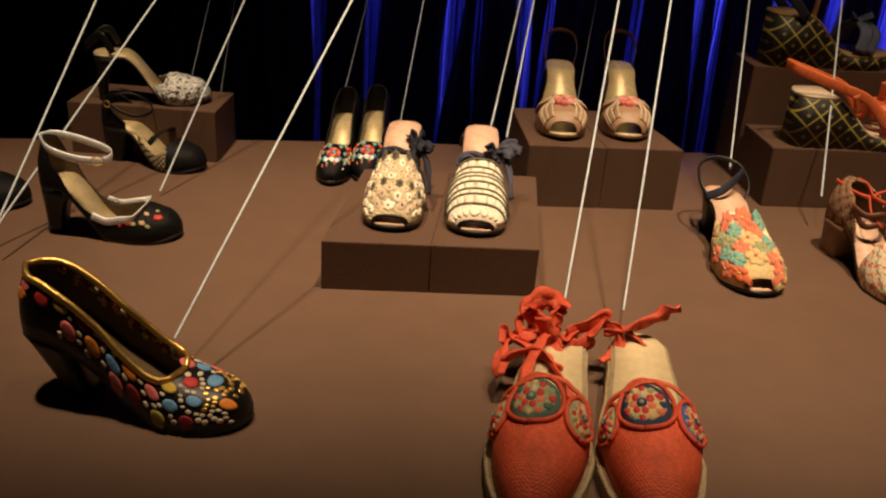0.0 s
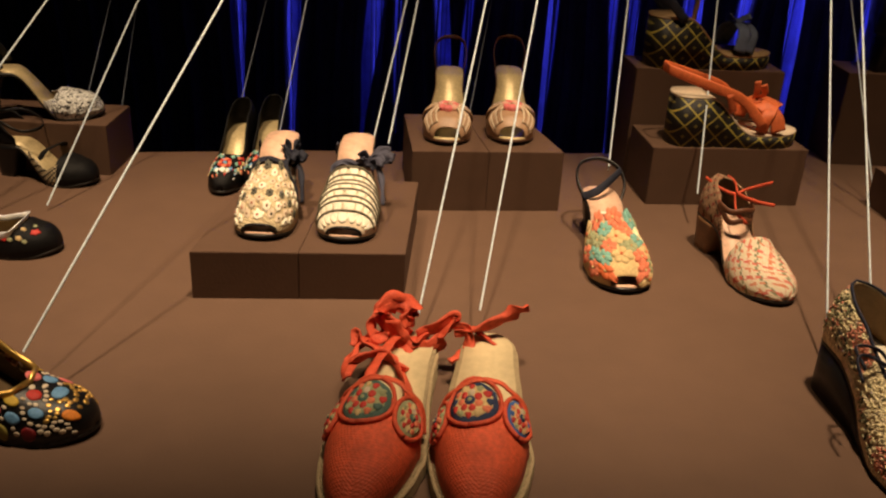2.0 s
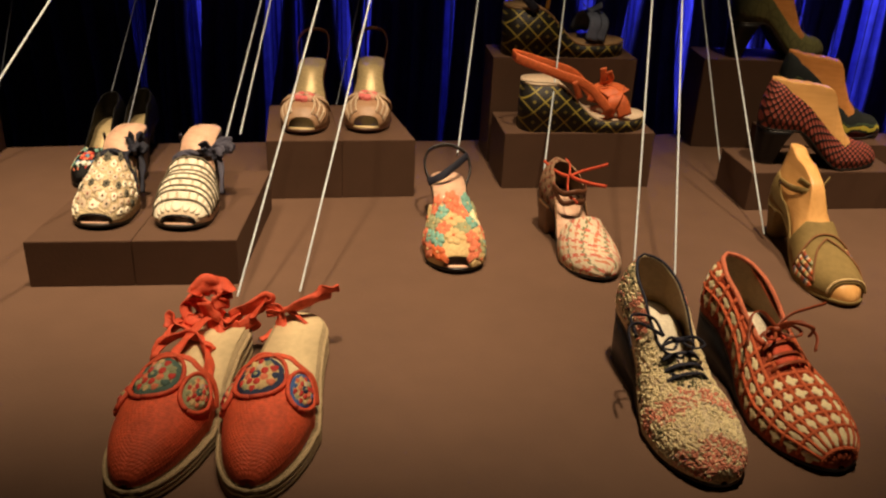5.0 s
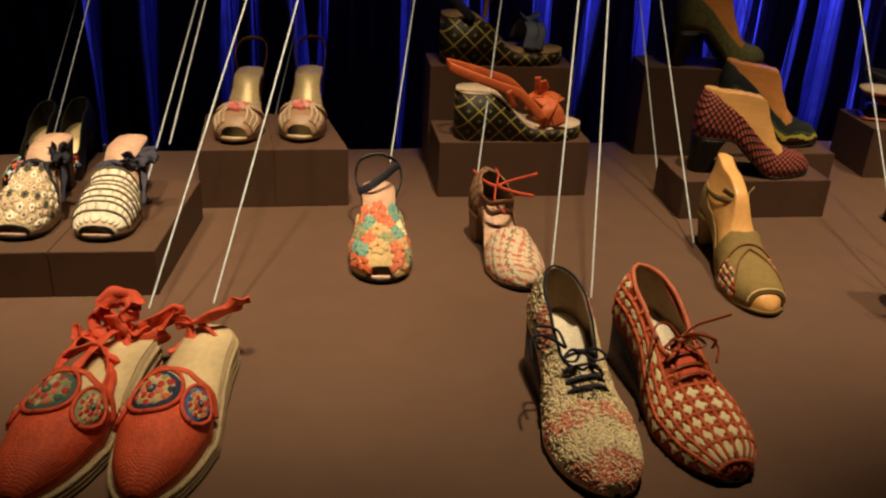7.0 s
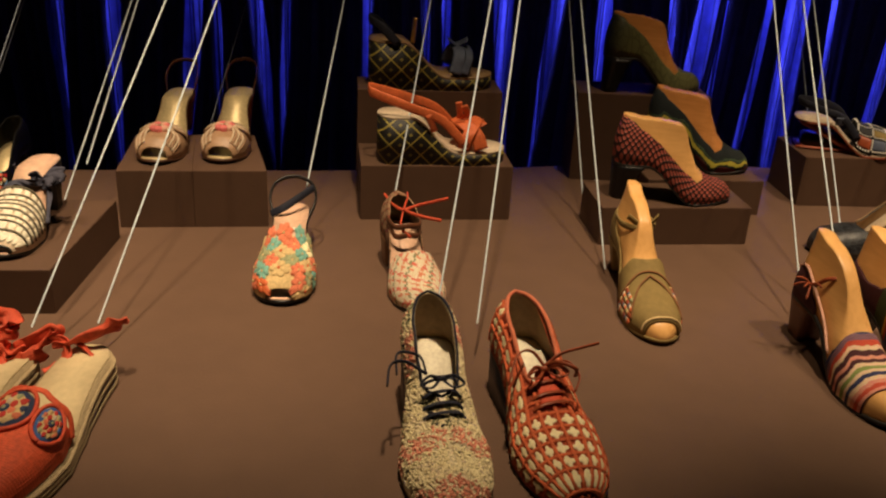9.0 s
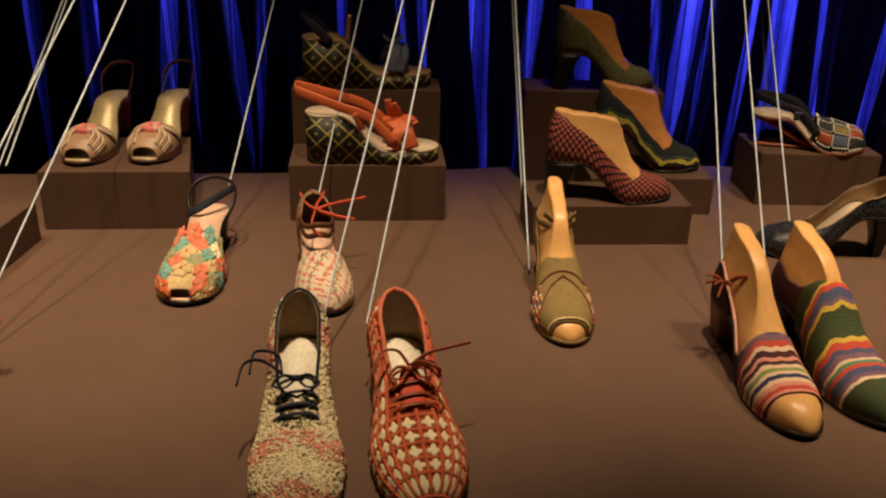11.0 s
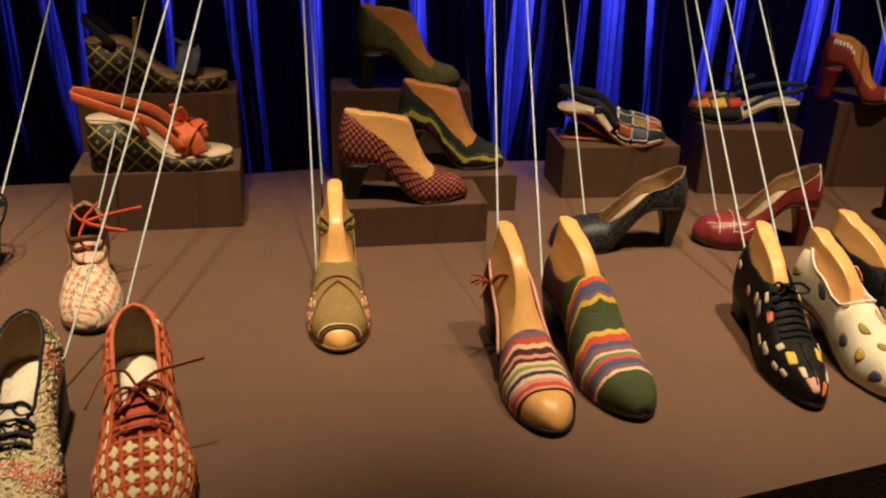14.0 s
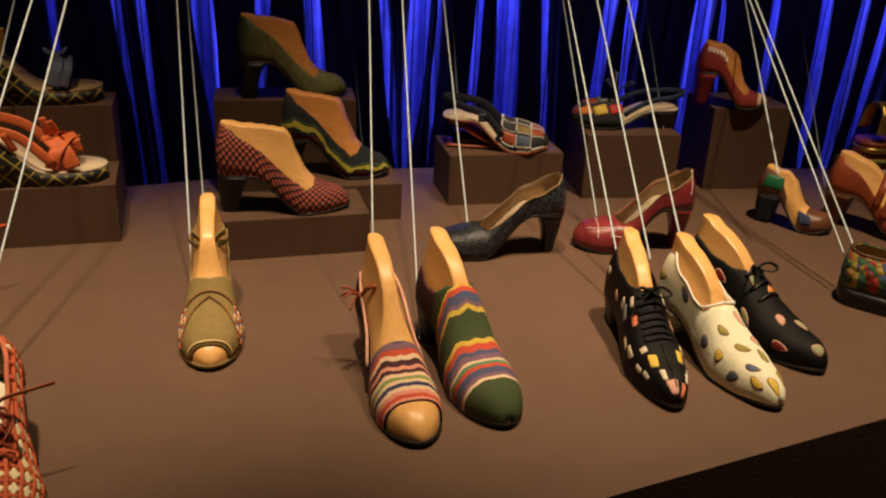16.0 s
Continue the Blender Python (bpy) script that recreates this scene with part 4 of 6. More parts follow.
for i in range(70):
    u = rng.uniform(0.10, 0.64)
    a = math.pi - F.angle(u, curve(T1)(u)) * rng.uniform(0.45, 0.92)
    part("pebble", patch(F, u, a, disc(rng.uniform(0.0022, 0.0034), 7, 0.9, turn=rng.uniform(0, 3)), -0.0035, -0.0004), M[rng.choice(("pebble", "cream_lining", "palepink", "darkred"))], ob)

# black pump with silver ankle strap
F = Form(0.205, 0.078, 0.036, 0.027, 0.027, 2.0, H=TALL, drop=(0.16, 0.52))
T2 = [(0, 0.072), (0.08, 0.066), (0.16, 0.03), (0.26, 0.004), (0.34, 0.007), (0.42, 0.018), (0.50, 0.028), (0.60, 0.032), (0.68, 0.035), (0.73, 0.040), (0.76, 0.06), (1, 0.1)]
ob = pump("ankle_strap_shoe", F, (-0.409, 0.971, (0.86, 1.00, 0.84)), -0, 0, "black suede shoe with silver ankle strap and flowers", "black", T2, {"shape": dict(depth=0.24, base=0.5, bd=0.5, waist=0.1), "mat": "black_leather"}, "gold_insole", "dark_lining")
z0 = F.hh + F.st
part("strap", sweep([(0.004, 0.0, z0 + 0.068), (0.03, -0.026, z0 + 0.060), (0.07, -0.027, z0 + 0.048), (0.103, -0.012, z0 + 0.042), (0.10, 0.016, z0 + 0.044), (0.06, 0.027, z0 + 0.054), (0.02, 0.021, z0 + 0.065), (0.004, 0.0, z0 + 0.068)], 0.0012, 0.0060, side=(0, 0, 1)), M["silver"], ob, "silver leather ankle strap")
part("buckle", sweep([(0.098 + 0.008 * math.cos(t), -0.026 + 0.004 * math.cos(t), z0 + 0.046 + 0.007 * math.sin(t)) for t in [i * math.pi / 4 for i in range(9)]], 0.001, 0.001), M["gold"], ob)
t2 = curve(T2)
tl = [F.at(u, F.angle(u, t2(u)), 0.002) for u in (0.40, 0.50, 0.60, 0.69)] + [F.at(0.735, 1.12, 0.002), F.at(0.752, 1.50, 0.002)]
tr = [Vector((p.x, -p.y, p.z)) for p in reversed(tl)]
part("trim", sweep(tl + tr, 0.0014, 0.0062, side=(0.5, 0, 1), steps=6), M["silver"], ob, "silver leather trim round the throat")
for u, a, c, r in ((0.86, 1.0, "redpaint", 0.007), (0.78, 1.05, "straw", 0.004), (0.76, 0.6, "straw", 0.005), (0.70, 0.5, "sage", 0.004), (0.66, 0.5, "redpaint", 0.004), (0.60, 0.4, "redpaint", 0.003), (0.8, 0.5, "sage", 0.004), (0.84, 1.4, "sage", 0.003)):
    part("flower", patch(F, u, a, disc(r, 10, petals=5, wob=0.15), 0.001), M[c], ob)

# black sandal
F = Form(0.195, 0.062, 0.035, 0.026, 0.024, 2.0)
ob = put("sandal", F, (-0.442, 1.211, (0.87, 1.02, 0.86)), -15, 0, "black strappy sandal with netted gold panels")
base_shoe(F, ob, "dark_sole", {"shape": dict(depth=0.3, base=0.7, bd=0.6), "mat": "black_leather"}, "gold_insole")
add_upper(F, "vamp", 0.70, 0.999, curve([(0, 0.1), (1, 0.1)]), M["black"], ob)
for sd in (0, 1):
    add_upper(F, "net_panel", 0.42, 0.72, curve([(0.4, 0.012), (0.6, 0.02), (0.68, 0.032), (0.72, 0.036)]), M["gold_net"], ob, n=14, sides=(sd,))
add_upper(F, "back_quarter", 0.0, 0.30, curve([(0, 0.05), (0.1, 0.045), (0.3, 0.014)]), M["black"], ob, n=14)
z0 = F.hh + F.st
part("ankle_strap", sweep([(0.0, 0.0, z0 + 0.044), (0.03, -0.028, z0 + 0.046), (0.075, -0.026, z0 + 0.028), (0.095, 0, z0 + 0.03), (0.07, 0.027, z0 + 0.036), (0.03, 0.028, z0 + 0.046), (0.0, 0.0, z0 + 0.044)], 0.001, 0.003, side=(0, 0, 1)), M["black_leather"], ob)
part("buckle", sweep([(0.03 + 0.006 * math.cos(t), -0.03, z0 + 0.045 + 0.006 * math.sin(t)) for t in [i * math.pi / 4 for i in range(9)]], 0.001, 0.001), M["gold"], ob)
part("bow", sweep([F.at(0.55, 0.6, 0.004), F.at(0.6, 1.2, 0.012), F.at(0.64, 1.6, 0.016), F.at(0.6, 2.0, 0.01), F.at(0.56, 2.5, 0.004)], 0.002, 0.007, side=(1, 0, 0.4)), M["black"], ob)

# beaded mule with high heel
F = Form(0.205, 0.082, 0.035, 0.026, 0.024, 2.0)
ob = put("mule", F, (-0.452, 1.309, (0.86, 1.03, 0.86)), 8, 0.083, "black and white beaded mule with gold insole")
base_shoe(F, ob, "dark_sole", {"shape": dict(depth=0.2, base=0.35, bd=0.35, waist=0.1), "mat": "black_leather"}, "gold_insole")
add_upper(F, "beaded_vamp", 0.52, 0.999, curve([(0.52, 0.010), (0.60, 0.03), (0.66, 0.06), (1, 0.1)]), M["beads"], ob, lining=M["dark_lining"])
part("back_strap", sweep([F.at(0.2, 0.05), F.at(0.1, 0.5, 0.001), (-0.008, -0.012, F.hh + 0.020), (-0.012, 0, F.hh + 0.020), (-0.008, 0.012, F.hh + 0.020), F.at(0.1, 2.64, 0.001), F.at(0.2, 3.09)], 0.001, 0.007, side=(0, 0, 1)), M["black_leather"], ob)

# pair of embroidered black pumps
for toe, ang in (((-0.244, 1.177, (1.04, 0.86, 0.87)), -92), ((-0.192, 1.198, (1.04, 0.87, 0.88)), -91)):
    F = Form(0.205, 0.055, 0.033, 0.026, 0.025, 2.3)
    ob = pump("pump", F, toe, ang, 0, "black suede pump with embroidered flower vamp", "black", PUMP, SLIM, "gold_insole", "black")
    ob["group"] = "embroidered pumps"
    for j in range(8):
        t = 2 * math.pi * j / 8
        part("petal", patch(F, 0.79 + 0.0085 * math.cos(t) / F.L, 1.57 + 0.0085 * math.sin(t) / F.arc(0.8), disc(0.0046, 8), 0.0008), M["redpaint" if j % 2 else "coral"], ob)
    part("flower_centre", patch(F, 0.79, 1.57, disc(0.003, 8), 0.0012), M["skyblue"], ob)
    for du, da, c in ((0.07, 0.4, "skyblue"), (0.07, -0.4, "skyblue"), (0.095, 0.0, "white"), (-0.06, 0.75, "redpaint"), (-0.06, -0.75, "redpaint"), (-0.09, 0.25, "aqua"), (-0.09, -0.25, "aqua"), (0.02, 0.85, "straw"), (0.02, -0.85, "straw"),
                      (-0.11, 0.6, "coral"), (-0.11, -0.6, "coral"), (0.05, 0.75, "aqua"), (0.05, -0.75, "aqua"), (-0.02, 0.6, "aqua"), (-0.02, -0.6, "aqua"), (-0.10, 0.95, "straw"), (-0.1, -0.95, "straw"), (0.10, 0.3, "white"), (0.10, -0.3, "white"), (-0.15, 0.8, "redpaint"), (-0.15, -0.8, "redpaint"), (-0.14, 0.45, "aqua"), (-0.14, -0.45, "aqua"), (0.0, 1.1, "coral"), (0.0, -1.1, "coral")):
        part("petal", patch(F, 0.79 + du, 1.57 + da, disc(0.0052, 8, petals=4, wob=0.2), 0.0008), M[c], ob)
    rng = random.Random(9)
    for k in range(40):
        u, a = rng.uniform(0.64, 0.95), 1.57 + rng.uniform(-1.25, 1.25)
        part("stitch_leaf", patch(F, u, a, disc(rng.uniform(0.0022, 0.0036), 7, 0.6, turn=rng.uniform(0, 3)), 0.0010), M[rng.choice(("aqua", "sage", "coral", "straw", "skyblue", "redpaint", "white"))], ob)


def ribbon(ob, name, pts, w, material, t=0.0008, side=(0, 0, 1), label=""):
    return part(name, sweep(pts, t, w, side=side), M[material], ob, label)


# two raffia mules with ribbon bows
MULE_T = curve([(0.53, 0.004), (0.545, 0.03), (0.57, 0.09), (1, 0.09)])
MULE_H = [(0, 0.05), (0.3, 0.05), (0.46, 0.060), (0.58, 0.064), (0.72, 0.060), (0.84, 0.046), (0.93, 0.027), (1, 0.019)]
for which, toe, ang in (("daisy", (-0.133, 0.885, (1.01, 0.85, 0.86)), -92), ("scallop", (-0.029, 0.885, (1.02, 0.86, 0.86)), -92)):
    F = Form(0.208, 0.082, 0.045, 0.027, 0.029, 3.0, 0.80, MULE_H)
    ob = put("mule", F, toe, ang, 0.063, "open-toed mule of cream raffia daisies with dark bow" if which == "daisy" else "open-toed mule of cream scalloped rows with dark bow", "shoe", "raffia mules")
    base_shoe(F, ob, "dark_sole", {"shape": dict(depth=0.24, base=0.6, bd=0.6), "mat": "black_leather"}, "pink_insole")
    add_upper(F, "vamp", 0.535, 0.973, MULE_T, M["daisy" if which == "daisy" else "cream_lining"], ob, lining=M["dark_lining"])
    part("toe_binding", sweep([F.at(0.973, 0.1 + 2.94 * k / 10, 0.0008) for k in range(11)], 0.0018, 0.0022, steps=2), M["black_leather"], ob)
    if which == "daisy":
        rng = random.Random(3)
        for i in range(9):
            for j in range(7):
                u, a = 0.56 + i * 0.044 + 0.010 * (j % 2), 0.3 + (j + 0.5 * (i % 2)) * 0.40
                if a > 2.95 or u > 0.935:
                    continue
                dark = (i * 3 + j * 5) % 5 == 0
                part("daisy", patch(F, u, a, disc(0.0058, 12, petals=6, wob=0.15), 0.0010), M["greydark" if dark else "cream" if rng.random() < 0.6 else "cream_lining"], ob)
                part("daisy_eye", patch(F, u, a, disc(0.0018, 6), 0.0017), M["black" if dark else rng.choice(("olive_dark", "black", "rust"))], ob)
    else:
        for i in range(8):
            for j in range(9):
                u, a = 0.918 - i * 0.046, 0.26 + (j + 0.5 * (i % 2)) * 0.31
                if a > 2.95:
                    continue
                o = [(0.0075 * math.cos(t), 0.0064 * math.sin(t)) for t in [math.pi * k / 6 - math.pi / 2 for k in range(7)]] + [(-0.005, 0.0064), (-0.005, -0.0064)]
                part("scallop", patch(F, u, a, o, 0.0013), M["cream"], ob)
        for i in range(8):
            u = 0.892 - i * 0.046
            part("row_braid", sweep([F.at(u, 0.1 + 2.94 * k / 12, 0.0018) for k in range(13)], 0.0014, 0.0019, side=(1, 0, 0), steps=2), M["greybrown"], ob)
    zz = F.zb(0.40) + 0.006
    mt = "navy" if which == "daisy" else "greyblue"
    part("strap", crumpled([F.at(0.46, 0.1, 0.001), (0.088, -0.031, zz + 0.002), (0.082, -0.016, zz + 0.008), (0.086, 0.006, zz + 0.006), (0.084, 0.026, zz + 0.006), (0.090, 0.031, zz)], 0.0055, 3, (-0.45, 0, 0.9), 0.0012), M[mt], ob)
    part("strap", crumpled([F.at(0.30, 0.1, 0.001), (0.050, -0.030, zz + 0.008), (0.058, -0.014, zz + 0.014), (0.070, 0.008, zz + 0.010), (0.082, 0.024, zz + 0.006)], 0.0040, 4, (-0.45, 0, 0.9), 0.0012), M[mt], ob)
    c = Vector((0.080, 0.024, zz + 0.010))
    loops = ((0.012, 0.022, 0.006), (-0.020, 0.006, 0.016), (-0.012, -0.012, 0.018), (0.016, 0.008, 0.008)) if which == "daisy" else ((0.006, 0.034, 0.008), (-0.010, 0.028, 0.014), (0.010, -0.014, 0.008), (0.018, 0.020, 0.004))
    for k, d in enumerate(loops):
        d = Vector(d)
        part("bow_loop", crumpled([c, c + d * 0.6 + Vector((0, 0, 0.006)), c + d, c + d * 0.55 - Vector((0, 0, 0.004)), c], 0.0080, 10 + k, (-0.45, 0.25, 0.9), 0.0013), M[mt], ob)
    part("ribbon_end", crumpled([c, c + Vector((0.014, 0.014, -0.006)), c + Vector((0.034, 0.022, -0.022)), c + Vector((0.055, 0.026, -0.046))], 0.0048, 21, (0.2, 1, 0.3), 0.0012), M[mt], ob)
    if which == "daisy":
        part("ribbon_end", crumpled([c, c + Vector((0.03, -0.002, 0.002)), c + Vector((0.046, 0.012, -0.022)), c + Vector((0.058, 0.018, -0.050))], 0.0050, 22, (0.2, 1, 0.3), 0.0012), M[mt], ob)

# pair of gathered gold sandals
GT = curve([(0.60, 0.004), (0.64, 0.03), (0.68, 0.09), (1, 0.09)])
for toe, ang in (((0.104, 1.178, (1.07, 0.90, 0.89)), -92), ((0.205, 1.193, (1.08, 0.89, 0.90)), -92)):
    F = Form(0.21, 0.072, 0.043, 0.026, 0.025, 2.3, 0.78, [(0, 0.05), (0.4, 0.05), (0.6, 0.05), (0.74, 0.048), (0.88, 0.040), (0.95, 0.032), (1, 0.028)])
    ob = put("sandal", F, toe, ang, 0.096, "gathered gold leather sandal with rosette and gold insole", "shoe", "golden sandals")
    base_shoe(F, ob, "brown_sole", {"shape": dict(depth=0.22, base=0.5, bd=0.5), "mat": "rust"}, "gold_insole")
    add_upper(F, "vamp", 0.60, 0.962, GT, M["copper"], ob, lining=M["dark_lining"])
    for j in range(17):
        a = 0.20 + 2.74 * j / 16
        b = 1.57 + (a - 1.57) * 0.25
        pts = [F.at(0.66 + 0.05 * abs(a - 1.57) * 0.2, a * 0.98 + 0.03, 0.0015), F.at(0.72, 1.57 + (a - 1.57) * 0.7, 0.004), F.at(0.765, b, 0.005)]
        part("pleat", sweep(pts, 0.0018, 0.0021, n=6, steps=4), M["cream_lining" if j % 2 else "copper"], ob)
        pts = [F.at(0.765, b, 0.005), F.at(0.82, 1.57 + (a - 1.57) * 0.75, 0.003), F.at(0.93, 1.57 + (a - 1.57) * 1.0, 0.0012)]
        if abs(a - 1.57) > 0.45:
            part("pleat", sweep(pts, 0.0018, 0.0021, n=6, steps=4), M["cream_lining" if j % 2 else "copper"], ob)
    for k in range(7):
        t = 2 * math.pi * k / 7
        part("rosette_petal", patch(F, 0.755 + 0.008 * math.cos(t) / F.L, 1.57 + 0.011 * math.sin(t) / F.arc(0.75), disc(0.0065, 9), 0.006), M["palepink" if k % 2 else "pink"], ob)
    zz = F.hh + F.st
    ribbon(ob, "ankle_strap", [(0.03, -0.025, zz), (0.015, -0.030, zz + 0.03), (-0.01, -0.022, zz + 0.048), (-0.022, 0.0, zz + 0.052), (-0.01, 0.022, zz + 0.048), (0.015, 0.030, zz + 0.03), (0.03, 0.025, zz)], 0.004, "brown", side=(0.3, 0, 1))

# patch-flower sandal with a navy ankle strap
F = Form(0.23, 0.06, 0.047, 0.029, 0.028, 2.4, 0.78, [(0, 0.05), (0.4, 0.05), (0.52, 0.055), (0.66, 0.054), (0.80, 0.046), (0.92, 0.034), (1, 0.026)])
FT = curve([(0.50, 0.004), (0.53, 0.03), (0.57, 0.09), (1, 0.09)])
ob = put("sandal", F, (0.335, 0.895, (1.04, 0.91, 0.88)), -89, 0, "peep-toe sandal of coral, straw and aqua raffia flowers")
base_shoe(F, ob, "black_leather", {"shape": dict(depth=0.24, base=0.6, bd=0.55), "mat": "black_leather"}, "pink_insole")
add_upper(F, "vamp", 0.50, 0.97, FT, M["straw"], ob, lining=M["dark_lining"])
rng = random.Random(8)
FLOWERS = ("straw coral coral aqua sage", "sage aqua coral cream_straw coral", "coral sage straw aqua coral", "aqua coral sage straw aqua", "coral aqua straw coral sage", "orange coral coral coral straw")
for i, row in enumerate(FLOWERS):
    for j, c in enumerate(row.split()):
        u, a = 0.545 + i * 0.076, 0.34 + (j + 0.5 * (i % 2)) * 0.58
        if a > 2.95 or (u > 0.90 and 1.0 < a < 2.15):
            continue
        turn = rng.uniform(0, 1)
        flower = part("raffia_flower", patch(F, u, a, disc(0.0126, 20, petals=7, wob=0.10, turn=turn), 0.0014), M[c], ob)
        part("flower_eye", patch(F, u, a, disc(0.0022, 7), 0.0034), M["straw" if c != "straw" else "orange"], flower)
        for k in range(7):
            t = 2 * math.pi * (k + turn) / 7
            part("petal", patch(F, u + 0.0082 * math.cos(t) / F.L, a + 0.0082 * math.sin(t) / F.arc(u), [(x * math.cos(t) - y * math.sin(t), x * math.sin(t) + y * math.cos(t)) for x, y in disc(0.0070, 8, 0.62)], 0.0018 + 0.0008 * (k % 2) + 0.0003 * (j % 2)), M[c], flower)
part("insole_stamp", box(0.078, -0.012, F.zb(0.36) + 0.008, 0.088, 0.012, F.zb(0.36) + 0.0085, 0), M["cream"], ob, smooth=False)
zz = F.hh + F.st
ribbon(ob, "ankle_strap", [(0.05, -0.026, zz - 0.004), (0.025, -0.038, zz + 0.020), (-0.005, -0.030, zz + 0.038), (-0.015, 0.002, zz + 0.045), (-0.002, 0.032, zz + 0.036), (0.028, 0.038, zz + 0.018), (0.05, 0.028, zz - 0.004)], 0.0042, "black_leather", 0.0022, side=(0.3, 0, 1))
ribbon(ob, "cross_strap", [(0.050, -0.034, zz + 0.004), (0.055, -0.012, zz + 0.018), (0.035, 0.014, zz + 0.030), (0.010, 0.034, zz + 0.036)], 0.0065, "navy", 0.0016, side=(-0.45, 0, 0.9))

# two wedge sandals with lattice wedges
for toe, ang, z, strap, full in (((0.674, 1.273, (0.93, 1.08, 0.90)), 6, 0.096, "orange", True), ((0.658, 1.406, (0.95, 1.14, 0.93)), 8, 0.190, "navy", False)):
    F = Form(0.235, 0.086, 0.038, 0.029, 0.029, 2.2, st=0.006, drop=(0.24, 0.62))
    F.zb = lambda u, F=F: 0.022 + 0.064 * (1 - sm(0.24, 0.60, u))
    ob = put("wedge_sandal", F, toe, ang, z, "orange leather sandal on black and yellow lattice wedge" if full else "navy sandal on black and yellow lattice wedge", "shoe", "wedge sandals")
    part("wedge_sole", slab(F, 0.004, 0.998, 0, 0.001, 1.0, flat=True), M["wedge_print"], ob, "black wedge painted with a yellow lattice")
    part("insole", slab(F, 0.0, 1.0, 0.001, 0.005, 1.0), M["cream_lining" if full else "tan_lining"], ob)
    zz = 0.086
    if full:
        ribbon(ob, "sling_strap", [F.at(0.66, 0.15, 0.002), (0.11, -0.036, zz + 0.002), (0.06, -0.033, zz + 0.022), (-0.008, -0.018, zz + 0.045), (-0.014, 0.0, zz + 0.047), (-0.008, 0.018, zz + 0.045), (0.06, 0.033, zz + 0.022), (0.11, 0.036, zz + 0.002), F.at(0.66, 2.99, 0.002)], 0.0085, strap, 0.0012)
        for s in (0, 1):
            A = (lambda a: math.pi - a) if s else (lambda a: a)
            ribbon(ob, "vamp_strap", [F.at(0.78, A(0.05), 0.001), F.at(0.74, A(0.6), 0.002), F.at(0.66, A(1.2), 0.003), F.at(0.61, A(1.8), 0.004)], 0.013, strap, 0.0012, side=(1, 0, 0.3))
            ribbon(ob, "vamp_strap", [F.at(0.64, A(0.05), 0.001), F.at(0.68, A(0.6), 0.003), F.at(0.74, A(1.2), 0.004), F.at(0.80, A(1.9), 0.003)], 0.011, strap, 0.0012, side=(1, 0, 0.3))
        ribbon(ob, "arch_strap", [F.at(0.42, 0.05, 0.001), (0.085, -0.036, zz + 0.012)], 0.006, strap, 0.0012, side=(1, 0, 0.2))
        c = F.at(0.63, 1.5, 0.008)
        ribbon(ob, "bow_end", [c, c + Vector((-0.002, -0.006, 0.014)), c + Vector((-0.006, -0.01, 0.034))], 0.006, strap, 0.001, side=(1, 0, 0))
        ribbon(ob, "bow_end", [c, c + Vector((0.012, -0.006, 0.010)), c + Vector((0.004, -0.012, 0.028))], 0.006, strap, 0.001, side=(1, 0, 0))
    else:
        ribbon(ob, "heel_strap", [(0.05, -0.032, zz), (0.02, -0.03, zz + 0.03), (0.0, 0, zz + 0.04), (0.02, 0.03, zz + 0.03), (0.05, 0.032, zz)], 0.008, strap, 0.0012)
        part("heel_post", sweep([(0.082, 0, zz - 0.004), (0.084, 0, zz + 0.02), (0.086, 0, zz + 0.042)], 0.004, 0.0045), M["gold"], ob)
        for du in (0, 0.06):
            ribbon(ob, "vamp_strap", [F.at(0.66 + du, 0.05, 0.001), F.at(0.70 + du, 0.8, 0.002), F.at(0.70 + du, 1.57, 0.004), F.at(0.70 + du, 2.3, 0.002), F.at(0.66 + du, 3.09, 0.001)], 0.012, "slate", 0.0015, side=(1, 0, 0))
        c = F.at(0.7, 1.57, 0.006)
        ribbon(ob, "bow", [c + Vector((-0.018, -0.012, 0.012)), c, c + Vector((0.018, -0.01, 0.012))], 0.008, "slate", 0.001, side=(0, 1, 0.3))

# plaited shoe with open waist and red tie
F = Form(0.215, 0.055, 0.046, 0.030, 0.028, 2.2, 0.74, FULL_H)
ob = put("plaited_shoe", F, (0.535, 0.876, (0.99, 0.88, 0.89)), -77, 0, "pink and cream plaited shoe with red tie, open waist")
base_shoe(F, ob, "dark_sole", {"shape": dict(depth=0.28, base=0.8, bd=0.75), "mat": "wood_heel"}, "pink_insole")
add_upper(F, "vamp", 0.54, 0.999, curve([(0.54, 0.004), (0.57, 0.03), (0.60, 0.09), (1, 0.09)]), M["plaid"], ob, lining=M["dark_lining"])
add_upper(F, "back_quarter", 0.0, 0.40, curve([(0, 0.064), (0.1, 0.062), (0.25, 0.05), (0.34, 0.03), (0.40, 0.008)]), M["plaid_dark"], ob, n=16, lining=M["dark_lining"])
zz = F.hh + F.st
for k in range(2):
    ribbon(ob, "ankle_band", [F.at(0.3, 0.5, 0.002), (0.085, -0.02, zz + 0.03 - 0.016 * k), (0.092, 0.0, zz + 0.034 - 0.016 * k), (0.085, 0.02, zz + 0.03 - 0.016 * k), F.at(0.3, 2.64, 0.002)], 0.005, "brown", 0.002)
c = Vector((0.06, 0.0, zz + 0.048))
ribbon(ob, "tie", [(0.01, -0.02, zz + 0.055), (0.04, -0.014, zz + 0.05), c, (0.05, 0.03, zz + 0.05), (0.035, 0.085, zz + 0.052)], 0.003, "red_ribbon", 0.0015)
